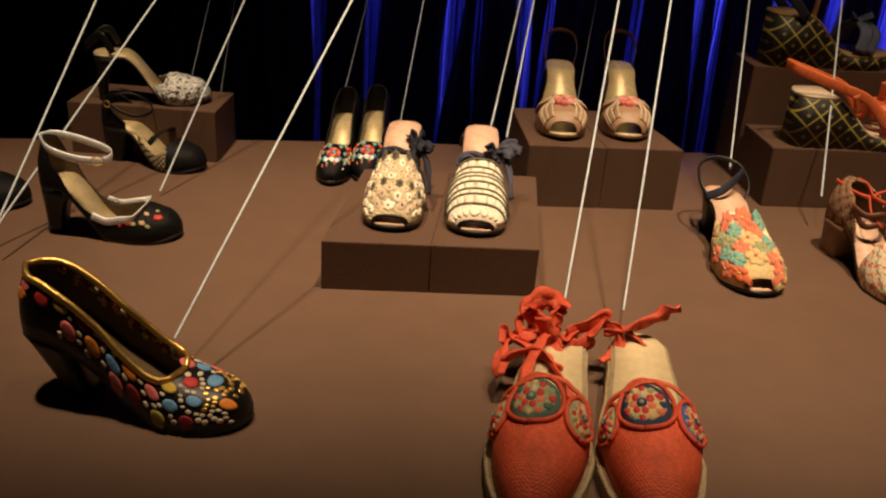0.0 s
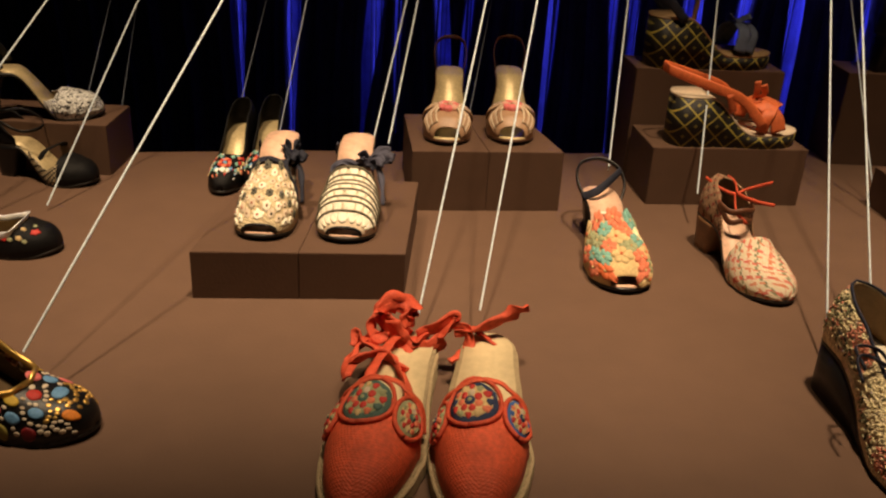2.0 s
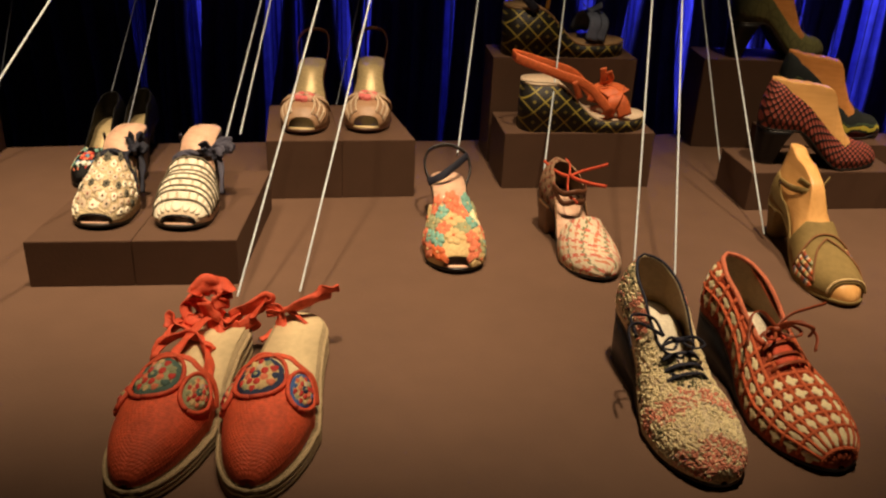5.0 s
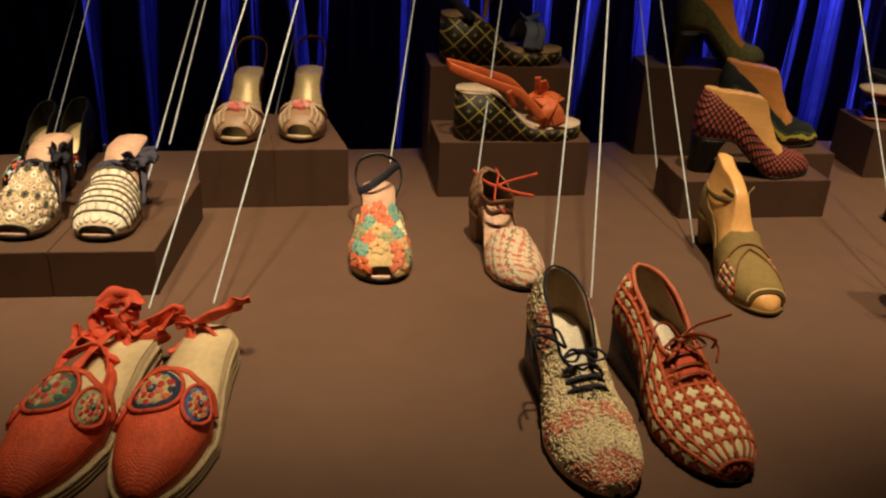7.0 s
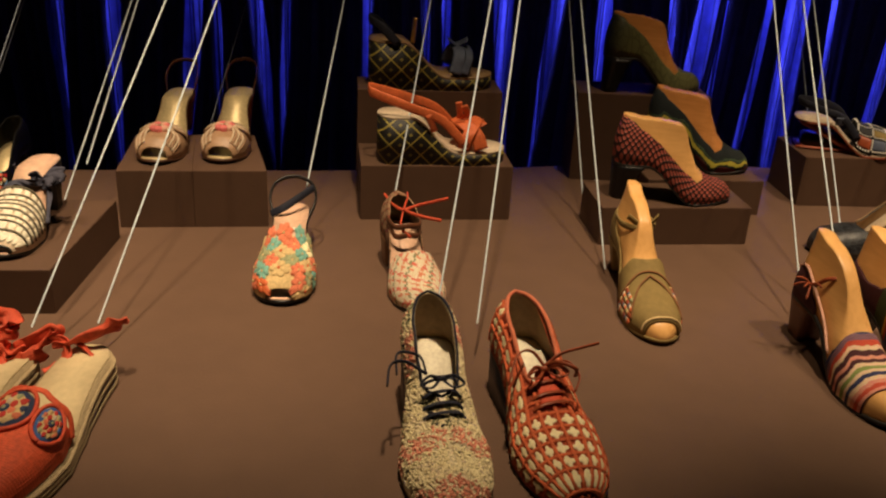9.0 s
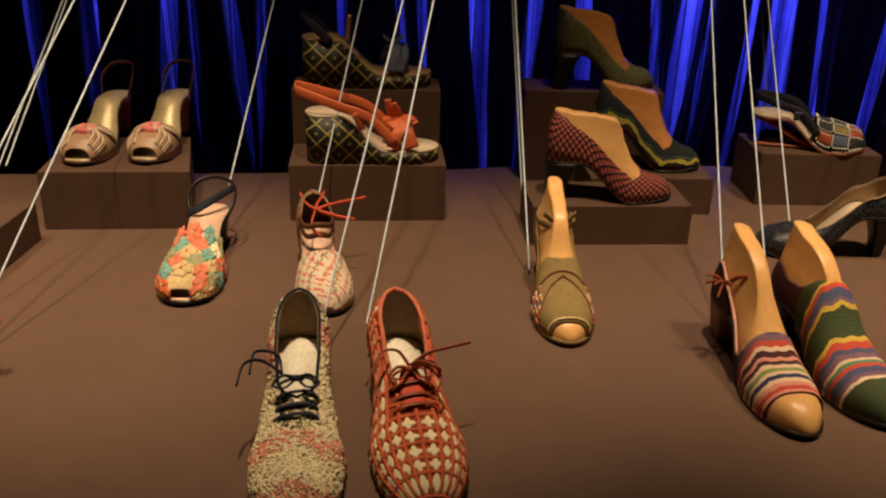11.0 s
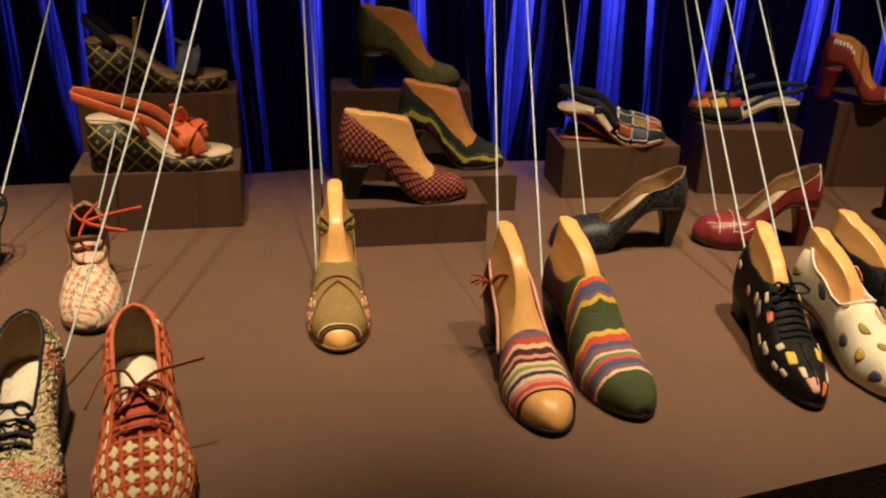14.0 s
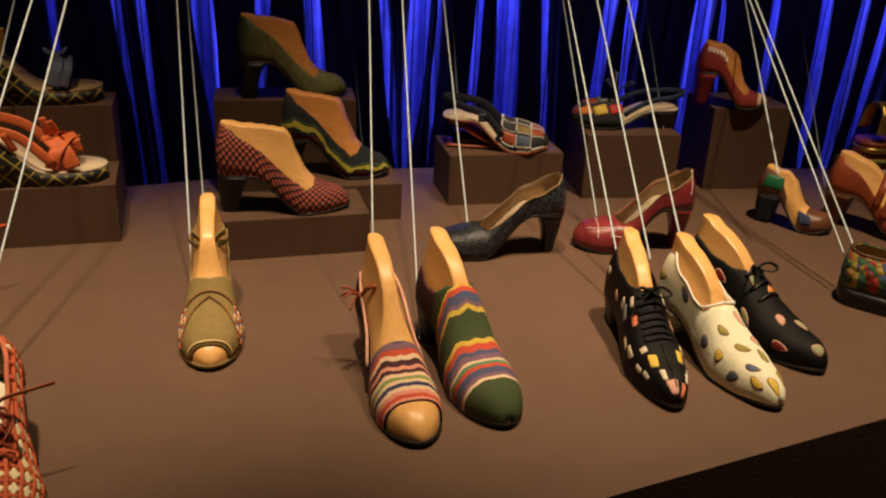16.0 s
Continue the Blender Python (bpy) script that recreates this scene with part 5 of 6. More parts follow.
ribbon(ob, "tie", [(0.01, 0.02, zz + 0.055), (0.04, 0.012, zz + 0.058), c + Vector((0.01, 0, 0.004)), (0.075, 0.03, zz + 0.04), (0.08, 0.06, zz + 0.034)], 0.003, "red_ribbon", 0.0015)
ribbon(ob, "tie", [c, (0.085, -0.01, zz + 0.03), (0.095, 0.004, zz + 0.014)], 0.003, "red_ribbon", 0.0015)

# pair of red raffia espadrilles tied together
rng = random.Random(4)
for toe, ang, flip in (((0.009, 0.453, (0.98, 0.85, 0.82)), -101, 1), ((0.115, 0.453, (0.98, 0.86, 0.82)), -96, -1)):
    F = Form(0.282, 0.030, 0.051, 0.031, 0.037, 2.0, 0.66, [(0, 0.05), (0.3, 0.052), (0.46, 0.058), (0.58, 0.056), (0.72, 0.050), (0.86, 0.042), (1, 0.032)], st=0.004, spring=0.002, drop=(0.2, 0.7))
    F.zb = lambda u: 0.020 + 0.022 * (1 - sm(0.2, 0.65, u))
    ob = put("espadrille", F, toe, ang, 0, "red raffia espadrille with rope sole, medallions and tie", "shoe", "red espadrilles")
    part("rope_sole", slab(F, 0.002, 0.998, 0, 0.001, 1.05, flat=True), M["jute"], ob, "coiled natural rope sole")
    for k in range(3):
        zc = 0.005 + 0.0065 * k
        ring = [Vector((F.L * u, s * (F.w(u) * 1.045 + 0.002), zc + (F.zb(u) - 0.020) * k / 3)) for s, uu in ((-1, us(0.0, 1.0, 30)), (1, us(0.0, 1.0, 30)[::-1][1:])) for u in uu]
        part("rope_coil", sweep(ring, 0.0033, 0.0033, n=6, steps=1), M["jute"], ob)
    part("insole", slab(F, 0.005, 0.99, 0.0, 0.004, 0.96), M["linen"], ob, "pale linen insole")
    add_upper(F, "vamp", 0.56, 0.999, curve([(0.56, 0.004), (0.585, 0.03), (0.61, 0.09), (1, 0.09)]), M["red"], ob, lining=M["dark_lining"])
    for u, a, r, c in ((0.625, 1.57 - 0.24, 0.0275, "navyblue" if flip < 0 else "teal"), (0.652, 1.57 + 0.74, 0.022, "blue" if flip < 0 else "sage"), (0.652, 1.57 - 1.12, 0.020, "sage")):
        med = part("medallion", patch(F, u, a, disc(r, 28, petals=9, wob=0.02), 0.0034), M[c], ob, "crocheted round medallion")
        part("border", sweep([on(F, u + 1.10 * r * math.cos(t) / F.L, a + 1.10 * r * math.sin(t) / F.arc(u), 0.0028) for t in [2 * math.pi * k / 24 for k in range(25)]], 0.0026, 0.0030, n=6, steps=1), M["red_ribbon"], med, "red raffia border")
        part("ring", patch(F, u, a, disc(r * 0.80, 20, petals=10, wob=0.03), 0.0042), M["sage" if c == "teal" else "straw"], med, "inner crocheted ring")
        for k in range(12):
            t = 2 * math.pi * k / 12
            part("petal", patch(F, u + 0.66 * r * math.cos(t) / F.L, a + 0.66 * r * math.sin(t) / F.arc(u), disc(r * 0.17, 8, 0.8, petals=3, wob=0.2, turn=t), 0.0047), M[("redpaint", "straw", "coral", c, "redpaint", "sage")[(k + (1 if flip > 0 else 0)) % 6]], med)
        for k in range(7):
            t = 2 * math.pi * (k + 0.4) / 7
            part("petal", patch(F, u + 0.36 * r * math.cos(t) / F.L, a + 0.36 * r * math.sin(t) / F.arc(u), disc(r * 0.18, 8, 0.85, turn=t), 0.0052), M[("redpaint", "coral", "redpaint", "cream_lining")[k % 4]], med)
        part("centre_ring", patch(F, u, a, disc(r * 0.22, 10), 0.0058), M["teal" if flip > 0 else "navyblue"], med)
        part("centre", patch(F, u, a, disc(r * 0.11, 8), 0.0066), M["sage"], med)
    for s in (-1, 1):
        part("edge_band", sweep([F.at(u, 1.57 + s * a, 0.003) for u, a in ((0.585, 1.5), (0.560, 1.25), (0.552, 1.0), (0.556, 0.7), (0.548, 0.45), (0.532, 0.25), (0.524, 0.0))], 0.0022, 0.0045, side=(1, 0, 0.3)), M["red"], ob)

bow = thing("ribbon_bow", pose(0.099, 0.713, 0, 0, 0, 0) @ Matrix.Diagonal((0.87, 1.00, 0.81, 1)), "crumpled red raffia ribbon knotted over both espadrilles", "ribbon")
BANDS = (
    ("ribbon_loop", 0.0105, (0.1, 0.4, 1), [(-0.051, -0.010, 0.053), (-0.073, -0.005, 0.066), (-0.085, 0.0, 0.083), (-0.071, 0.008, 0.093), (-0.054, 0.012, 0.089), (-0.046, 0.006, 0.077), (-0.059, -0.012, 0.077)]),
    ("ribbon_loop", 0.0080, (0.2, 1, 0.3), [(-0.045, 0.0, 0.079), (-0.060, 0.018, 0.081), (-0.080, 0.014, 0.084), (-0.096, 0.0, 0.070), (-0.092, -0.010, 0.054), (-0.075, -0.012, 0.054)]),
    ("ribbon_loop", 0.0095, (0.5, -0.6, 0.8), [(-0.071, -0.014, 0.082), (-0.061, -0.016, 0.061), (-0.044, -0.012, 0.052), (-0.027, -0.006, 0.059)]),
    ("knot", 0.0120, (0, -0.5, 1), [(-0.056, -0.012, 0.052), (-0.045, -0.014, 0.042), (-0.028, -0.014, 0.040), (-0.007, -0.006, 0.050)]),
    ("ribbon_loop", 0.0090, (0, -0.5, 1), [(-0.041, -0.008, 0.058), (-0.017, -0.004, 0.066), (0.004, 0.004, 0.080), (0.009, 0.004, 0.074), (-0.001, -0.006, 0.064), (-0.013, -0.010, 0.054)]),
    ("ribbon_loop", 0.0055, (1, -0.4, 0.3), [(0.0, 0.0, 0.068), (0.020, -0.004, 0.065), (0.024, -0.012, 0.047), (0.014, -0.022, 0.037), (0.0, -0.030, 0.033)]),
    ("ribbon_end", 0.0085, (0, -0.5, 1), [(0.005, -0.004, 0.058), (0.020, -0.002, 0.061), (0.047, 0.004, 0.068), (0.071, 0.010, 0.077), (0.086, 0.014, 0.085), (0.097, 0.016, 0.087)]),
    ("ribbon_end", 0.0018, (0, -0.5, 1), [(0.030, 0.004, 0.060), (0.053, -0.008, 0.048), (0.071, -0.022, 0.034)]),
    ("ankle_tie", 0.0078, (-0.4, -0.6, 0.9), [(-0.117, -0.022, 0.046), (-0.112, -0.012, 0.056), (-0.099, -0.020, 0.051), (-0.079, -0.035, 0.050), (-0.062, -0.060, 0.048), (-0.050, -0.092, 0.050), (-0.046, -0.125, 0.052)]),
    ("ankle_tie", 0.0075, (0.6, -0.4, 0.8), [(-0.100, -0.012, 0.047), (-0.110, -0.025, 0.046), (-0.118, -0.045, 0.042), (-0.121, -0.075, 0.040)]),
    ("ankle_tie", 0.0075, (1, -0.4, 0.3), [(-0.068, -0.012, 0.066), (-0.059, -0.018, 0.048), (-0.052, -0.030, 0.040), (-0.040, -0.055, 0.030)]),
    ("ankle_tie", 0.0085, (-0.2, -0.7, 0.9), [(-0.119, -0.052, 0.046), (-0.096, -0.046, 0.056), (-0.072, -0.050, 0.056), (-0.050, -0.066, 0.050)]),
    ("ankle_tie", 0.0075, (0.8, -0.5, 0.6), [(-0.060, -0.015, 0.060), (-0.078, -0.042, 0.057), (-0.092, -0.075, 0.052), (-0.098, -0.105, 0.052)]),
    ("ankle_tie", 0.0070, (1, -0.4, 0.3), [(-0.053, -0.012, 0.052), (-0.061, -0.020, 0.040), (-0.064, -0.035, 0.030)]),
    ("ankle_tie", 0.0070, (1, -0.4, 0.3), [(-0.090, -0.008, 0.062), (-0.096, -0.012, 0.050), (-0.100, -0.016, 0.042)]))
for k, (nm, w, side, pts) in enumerate(BANDS):
    part(nm, crumpled(pts, w * (1.45 if w > 0.003 else 1.0), 40 + k, side, 0.0022), M["red_ribbon"], bow)

# two lace-up raffia shoes
OXH = [(0, 0.072), (0.12, 0.072), (0.3, 0.066), (0.44, 0.066), (0.58, 0.064), (0.72, 0.055), (0.86, 0.044), (1, 0.034)]
OXT = [(0, 0.070), (0.08, 0.068), (0.25, 0.056), (0.36, 0.056), (0.44, 0.060), (0.50, 0.064), (0.55, 0.09), (1, 0.1)]


def laces(F, ob, material, u0=0.47, u1=0.60, n=4, loose=True, lift=0.003):
    for k in range(n):
        u = u0 + (u1 - u0) * k / max(1, n - 1)
        part("lace", sweep([F.at(u, 1.15, 0.001), F.at(u + 0.004, 1.35, lift), F.at(u, 1.57, lift + 0.001), F.at(u - 0.004, 1.8, lift), F.at(u, 2.0, 0.001)], 0.0014, 0.0026, side=(1, 0, 0)), M[material], ob)
    c = F.at(u0, 1.57, 0.006)
    part("lace_knot", sweep([c + Vector((0, -0.006, 0)), c + Vector((0.004, 0, 0.003)), c + Vector((0, 0.006, 0))], 0.003, 0.004), M[material], ob)
    for s in (-1, 1):
        part("lace_loop", sweep([c, c + Vector((0.006, s * 0.014, 0.008)), c + Vector((0.014, s * 0.024, 0.002)), c + Vector((0.016, s * 0.012, -0.001)), c], 0.0013, 0.0022), M[material], ob)


OXH1 = [(u, h + 0.005 * (1 - sm(0.2, 0.5, u))) for u, h in OXH]
OXT1 = [(u, h + 0.004 * (1 - sm(0.2, 0.5, u))) for u, h in OXT]
F = Form(0.262, 0.068, 0.050, 0.033, 0.034, 2.2, 0.70, OXH1, drop=(0.2, 0.62))
ob = pump("lace_up_shoe", F, (0.550, 0.463, (0.98, 0.93, 0.85)), -84, 0, "cream and pink raffia lace-up shoe on dark wedge", "cream_pink", OXT1, None, "cream", "tan_lining", "navy_lace", wedge="black_leather", u_end=0.52, brad=0.0016)
ob["group"] = "raffia lace-up shoes"
t_ox = curve(OXT1)
rng = random.Random(17)
heaps = {"cream_straw": [], "cream_lining": [], "coral_soft": [], "sage_dull": [], "navy_lace": []}
for k in range(4200):
    u, a = rng.uniform(0.02, 0.985), rng.uniform(0.08, math.pi - 0.08)
    if F.at(u, a).z > F.zb(u) + F.st + t_ox(u) - 0.003 and u < 0.53:
        continue
    d = u + 0.02 * math.sin(5 * a) + rng.gauss(0, 0.010)
    lace = math.hypot((u - 0.53) * 5.2, (a - 1.57) * 1.25) < 0.62
    heel = d < 0.20 or (min(a, math.pi - a) < 0.30 and d < 0.75)
    coral = 0.655 < d < 0.745 or d > 0.895 or (0.24 < d < 0.38 and 0.35 < a < 1.2) or (0.20 < d < 0.30 and a > 2.2)
    q = rng.random()
    if lace:
        nm = "sage_dull" if q < 0.42 else "navy_lace" if q < 0.56 else "cream_straw"
    elif coral:
        nm = "coral_soft" if q < 0.80 else "cream_straw"
    elif heel:
        nm = "sage_dull" if q < 0.40 else "coral_soft" if q < 0.50 else "cream_straw" if q < 0.93 else "navy_lace"
    else:
        nm = "cream_straw" if q < 0.90 else "cream_lining" if q < 0.99 else "sage_dull"
    heaps[nm].append((u, a))
for nm in sorted(heaps):
    tagged(part("raffia_covering", raffia_loops(F, heaps[nm], 5, 0.0052, 0.0011), M[nm], ob), kind="stuff")
laces(F, ob, "navy_lace", 0.47, 0.60, 4, lift=0.005)
c = F.at(0.45, 1.3, 0.006)
part("lace_end", sweep([c, c + Vector((-0.012, -0.022, 0.010)), c + Vector((-0.004, -0.04, 0.012)), c + Vector((0.02, -0.046, 0.0))], 0.0013, 0.0026), M["navy_lace"], ob)
part("lace_end", sweep([c, c + Vector((-0.02, -0.006, 0.012)), c + Vector((-0.024, -0.03, 0.014)), c + Vector((0.004, -0.034, 0.004))], 0.0013, 0.0026), M["navy_lace"], ob)
part("lining_pad", slab(F, 0.20, 0.46, 0.008, 0.016, 0.72), M["cream"], ob, "cream heel pad on the insole")

F = Form(0.262, 0.060, 0.050, 0.033, 0.034, 2.2, 0.70, OXH1, drop=(0.2, 0.62))
ob = pump("lace_up_shoe", F, (0.673, 0.484, (0.97, 0.93, 0.86)), -79, 0, "orange-red lattice raffia lace-up shoe with cream stars", "red_weave", OXT1, None, "cream", "tan_lining", "coral", wedge="black_leather", u_end=0.52, brad=0.0026)
ob["group"] = "raffia lace-up shoes"
for i in range(14):
    for j in range(10):
        u, a = 0.055 + i * 0.068, 0.20 + j * 0.305
        p = F.at(u, a)
        if p.z > F.zb(u) + F.st + t_ox(u) - 0.008 and u < 0.55 or (0.4 < u < 0.60 and 1.1 < a < 2.05):
            continue
        part("cream_star", patch(F, u, a, disc(0.0066, 16, petals=4, wob=0.34, turn=0.4), 0.0016), M["cream_straw"], ob)
for i in range(14):
    u = 0.089 + i * 0.068
    if u > 0.985:
        continue
    aT = F.angle(u, t_ox(u) - 0.002)
    for A in ((lambda a: a), (lambda a: math.pi - a)):
        part("lattice_cord", sweep([F.at(u, A(0.08 + (aT - 0.08) * k / 7), 0.0012) for k in range(8)], 0.0024, 0.0023, n=6, steps=1), M["coral_red"], ob)
for j in range(9):
    a = 0.3525 + j * 0.305
    run = [u for u in [0.05 + 0.93 * k / 24 for k in range(25)] if not (F.at(u, a).z > F.zb(u) + F.st + t_ox(u) - 0.004 and u < 0.56)]
    if len(run) > 3:
        part("lattice_cord", sweep([F.at(u, a, 0.0012) for u in run], 0.0024, 0.0023, n=6, steps=1), M["coral_red"], ob)
laces(F, ob, "rust", 0.46, 0.60, 4, lift=0.006)
c = F.at(0.46, 1.57, 0.010)
for s, q in ((1, [(0, 0, 0), (-0.005, 0.02, 0.012), (-0.008, 0.045, 0.016), (-0.012, 0.070, 0.018)]), (-1, [(0, 0, 0), (-0.012, -0.012, 0.014), (-0.004, -0.032, 0.016), (0.022, -0.05, -0.006)]), (1, [(0, 0.004, 0), (0.012, 0.022, 0.012), (0.03, 0.03, 0.004), (0.045, 0.02, -0.006)]), (1, [(0, 0, 0), (0.014, 0.01, 0.014), (0.026, 0.026, 0.012), (0.02, 0.03, -0.004)])):
    part("lace_end", sweep([c + Vector(p) for p in q], 0.0012, 0.0026), M["rust"], ob)
part("tongue", patch(F, 0.52, 1.57, quad(0.022, 0.014, 0, 0.4), 0.003), M["red_ribbon"], ob)
part("lining_pad", slab(F, 0.20, 0.46, 0.008, 0.016, 0.72), M["cream"], ob, "cream heel pad on the insole")

# olive shoe on a wooden last
F = Form(0.235, 0.060, 0.042, 0.027, 0.028, 2.2, 0.74, FULL_H)
ob = put("strap_shoe", F, (0.842, 0.810, (1.07, 0.94, 0.91)), -89, 0, "olive suede strap shoe on a varnished wooden last")
base_shoe(F, ob, "olive", {"shape": dict(depth=0.22, base=0.5, bd=0.5), "mat": "olive"}, None)
last_in(F, ob)
add_upper(F, "vamp", 0.46, 0.945, curve([(0.46, 0.004), (0.50, 0.030), (0.54, 0.09), (0.93, 0.09)]), M["olive"], ob, n=22)
add_upper(F, "back_quarter", 0.0, 0.48, curve([(0, 0.052), (0.1, 0.048), (0.25, 0.020), (0.48, 0.008)]), M["olive"], ob, n=18)
for u0, u1, c in ((0.625, 0.63, "olive_dark"), (0.932, 0.938, "straw")):
    part("cord_trim", sweep([F.at(u0 + (0.02 * math.sin(3 * a) if c == "olive_dark" else 0), a, 0.0015) for a in [0.12 + 2.9 * k / 12 for k in range(13)]], 0.0016, 0.0016, steps=2), M[c], ob)
for s in (-1, 1):
    part("cord_trim", sweep([F.at(0.63, 1.57, 0.002), F.at(0.69, 1.57 + s * 0.35, 0.0016), F.at(0.78, 1.57 + s * 0.8, 0.0014), F.at(0.84, 1.57 + s * 1.3, 0.001)], 0.0015, 0.0015), M["olive_dark"], ob)
    for k in range(44):
        u, a = 0.645 + 0.017 * (k % 11), 1.57 + s * (1.45 - 0.20 * (k // 11))
        if a * s < (1.57 + s * (0.22 + 4.9 * (u - 0.63))) * s:
            continue
        part("raffia_knot", patch(F, u, a, disc(0.0036, 7, petals=3, wob=0.25, turn=k), 0.0014), M[("rust", "straw", "orange", "slate", "rust", "sage", "cream_lining")[(k * 3) % 7]], ob)
zz = F.hh + F.st
ribbon(ob, "ankle_strap", [F.at(0.16, 0.6, 0.002), (0.075, -0.024, zz + 0.046), (0.100, 0.0, zz + 0.050), (0.075, 0.024, zz + 0.046), F.at(0.16, 2.54, 0.002)], 0.0055, "olive", 0.0016)
ribbon(ob, "bow", [(0.082, -0.022, zz + 0.064), (0.098, 0.0, zz + 0.054), (0.084, 0.024, zz + 0.066)], 0.006, "olive", 0.0014, side=(0.3, 0, 1))

# pumps on the stepped blocks, all on lasts
LASTH = [(0, 0.086), (0.12, 0.084), (0.2, 0.080), (0.3, 0.080), (0.375, 0.090), (0.45, 0.104), (0.51, 0.116), (0.545, 0.117), (0.60, 0.092), (0.69, 0.060), (0.76, 0.045), (0.86, 0.034), (1, 0.026)]
HIGH = [(0, 0.080), (0.1, 0.074), (0.2, 0.060), (0.3, 0.047), (0.4, 0.044), (0.5, 0.046), (0.6, 0.046), (0.68, 0.046), (0.72, 0.055), (0.75, 0.09), (1, 0.1)]
PH = [(0, 0.082), (0.1, 0.082), (0.3, 0.072), (0.45, 0.068), (0.58, 0.062), (0.72, 0.048), (0.86, 0.035), (1, 0.027)]
for nm, up, toe, ang, z, L, hh, lm, lab, hs in (
        ("pump", "net", (1.048, 1.184, (0.95, 1.13, 0.93)), -4, 0.065, 0.215, 0.064, "last", "purple netted pump on a varnished wooden last", dict(depth=0.25, base=0.6, bd=0.55)),
        ("pump", "waves", (1.134, 1.334, (0.96, 1.19, 0.96)), -17, 0.065, 0.200, 0.062, "last_red", "dark green pump with wavy yellow trim on last", dict(depth=0.25, base=0.5, bd=0.5)),
        ("pump", "greygreen", (1.073, 1.489, (0.98, 1.17, 0.96)), 3, 0.172, 0.200, 0.068, "last_red", "grey-green leather pump with dark toe on last", dict(depth=0.25, base=0.5, bd=0.5)),
        ("pump", "red_stripes", (1.877, 1.383, (1.01, 1.32, 1.01)), -26, 0.165, 0.140, 0.062, "last_red", "red pump with cream laced stripes on last", dict(depth=0.28, base=0.6, bd=0.6))):
    F = Form(L, hh, 0.036 if L > 0.15 else 0.03, 0.027, 0.026, 1.45, 0.62, PH if L > 0.15 else [(u, h * 0.62) for u, h in PH])
    ob = put(nm, F, toe, ang, z, lab)
    base_shoe(F, ob, "dark_sole", {"shape": hs, "mat": "darkred" if up == "red_stripes" else "black_leather"}, None)
    last_in(F, ob, lm, LASTH if L > 0.15 else [(u, h * 0.66) for u, h in LASTH], front=0.58)
    add_upper(F, "upper", 0.0, 0.999, curve(HIGH if L > 0.15 else [(u, h * 0.62) for u, h in HIGH]), M[up], ob)
    if up == "red_stripes":
        for k in range(7):
            part("lacing", patch(F, 0.10 + 0.045 * k, 0.85, quad(0.0018, 0.007), 0.001), M["white"], ob)

# two striped knitted shoes on lasts
F = Form(0.24, 0.062, 0.041, 0.026, 0.027, 2.1, 0.74, FULL_H)
ob = put("knitted_sandal", F, (1.070, 0.623, (1.06, 0.96, 0.91)), -84, 0, "open knitted sandal in pink and navy stripes on last", "shoe", "striped knitted shoes")
base_shoe(F, ob, "dark_sole", {"shape": dict(depth=0.25, base=0.6, bd=0.6), "mat": "brown"}, None)
last_in(F, ob, H=[(0, 0.105), (0.08, 0.105), (0.20, 0.097), (0.33, 0.087), (0.41, 0.080), (0.43, 0.075), (0.46, 0.070), (0.54, 0.062), (0.62, 0.055), (0.72, 0.047), (0.86, 0.037), (1, 0.03)])
add_upper(F, "vamp", 0.52, 0.85, curve([(0.52, 0.004), (0.54, 0.03), (0.56, 0.09), (1, 0.1)]), M["stripes_pink"], ob, n=20)
add_upper(F, "back_quarter", 0.0, 0.30, curve([(0, 0.058), (0.1, 0.055), (0.18, 0.04), (0.30, 0.010)]), M["stripes_green"], ob, n=14)
zz = F.hh + F.st
for s in (-1, 1):
    part("edge_cord", sweep([F.at(0.02, 1.57 - s * 1.0, 0.001), F.at(0.12, 1.57 - s * 0.75, 0.002), F.at(0.25, 1.57 - s * 1.1, 0.002), F.at(0.40, 1.57 - s * 1.35, 0.0015), F.at(0.52, 1.57 - s * 1.4, 0.0015)], 0.002, 0.002), M["palepink"], ob)
part("strap", sweep([F.at(0.25, 0.5, 0.002), F.at(0.30, 0.9, 0.004), F.at(0.33, 1.25, 0.004)], 0.002, 0.003), M["rust"], ob)
c = F.at(0.24, 0.45, 0.006)
for d in ((-0.002, -0.022, 0.012), (0.014, -0.02, 0.006), (0.016, -0.014, -0.012), (-0.008, -0.02, -0.004), (0.026, -0.004, 0.012)):
    part("tassel", sweep([c, c + Vector(d) * 0.5 + Vector((0, 0, 0.004)), c + Vector(d)], 0.0014, 0.0018), M["rust"], ob)

F = Form(0.24, 0.058, 0.042, 0.027, 0.028, 1.9, 0.72, [(0, 0.062), (0.2, 0.064), (0.36, 0.078), (0.46, 0.080), (0.56, 0.066), (0.72, 0.050), (0.86, 0.038), (1, 0.03)])
ob = put("knitted_shoe", F, (1.172, 0.644, (1.06, 0.99, 0.92)), -79, 0, "green knitted shoe with coloured wavy stripes on last", "shoe", "striped knitted shoes")
base_shoe(F, ob, "dark_sole", {"shape": dict(depth=0.25, base=0.6, bd=0.6), "mat": "black_leather"}, None)
last_in(F, ob, H=[(0, 0.105), (0.08, 0.105), (0.20, 0.096), (0.32, 0.088), (0.41, 0.082), (0.425, 0.078), (0.445, 0.069), (0.56, 0.062), (0.72, 0.048), (0.86, 0.037), (1, 0.03)])
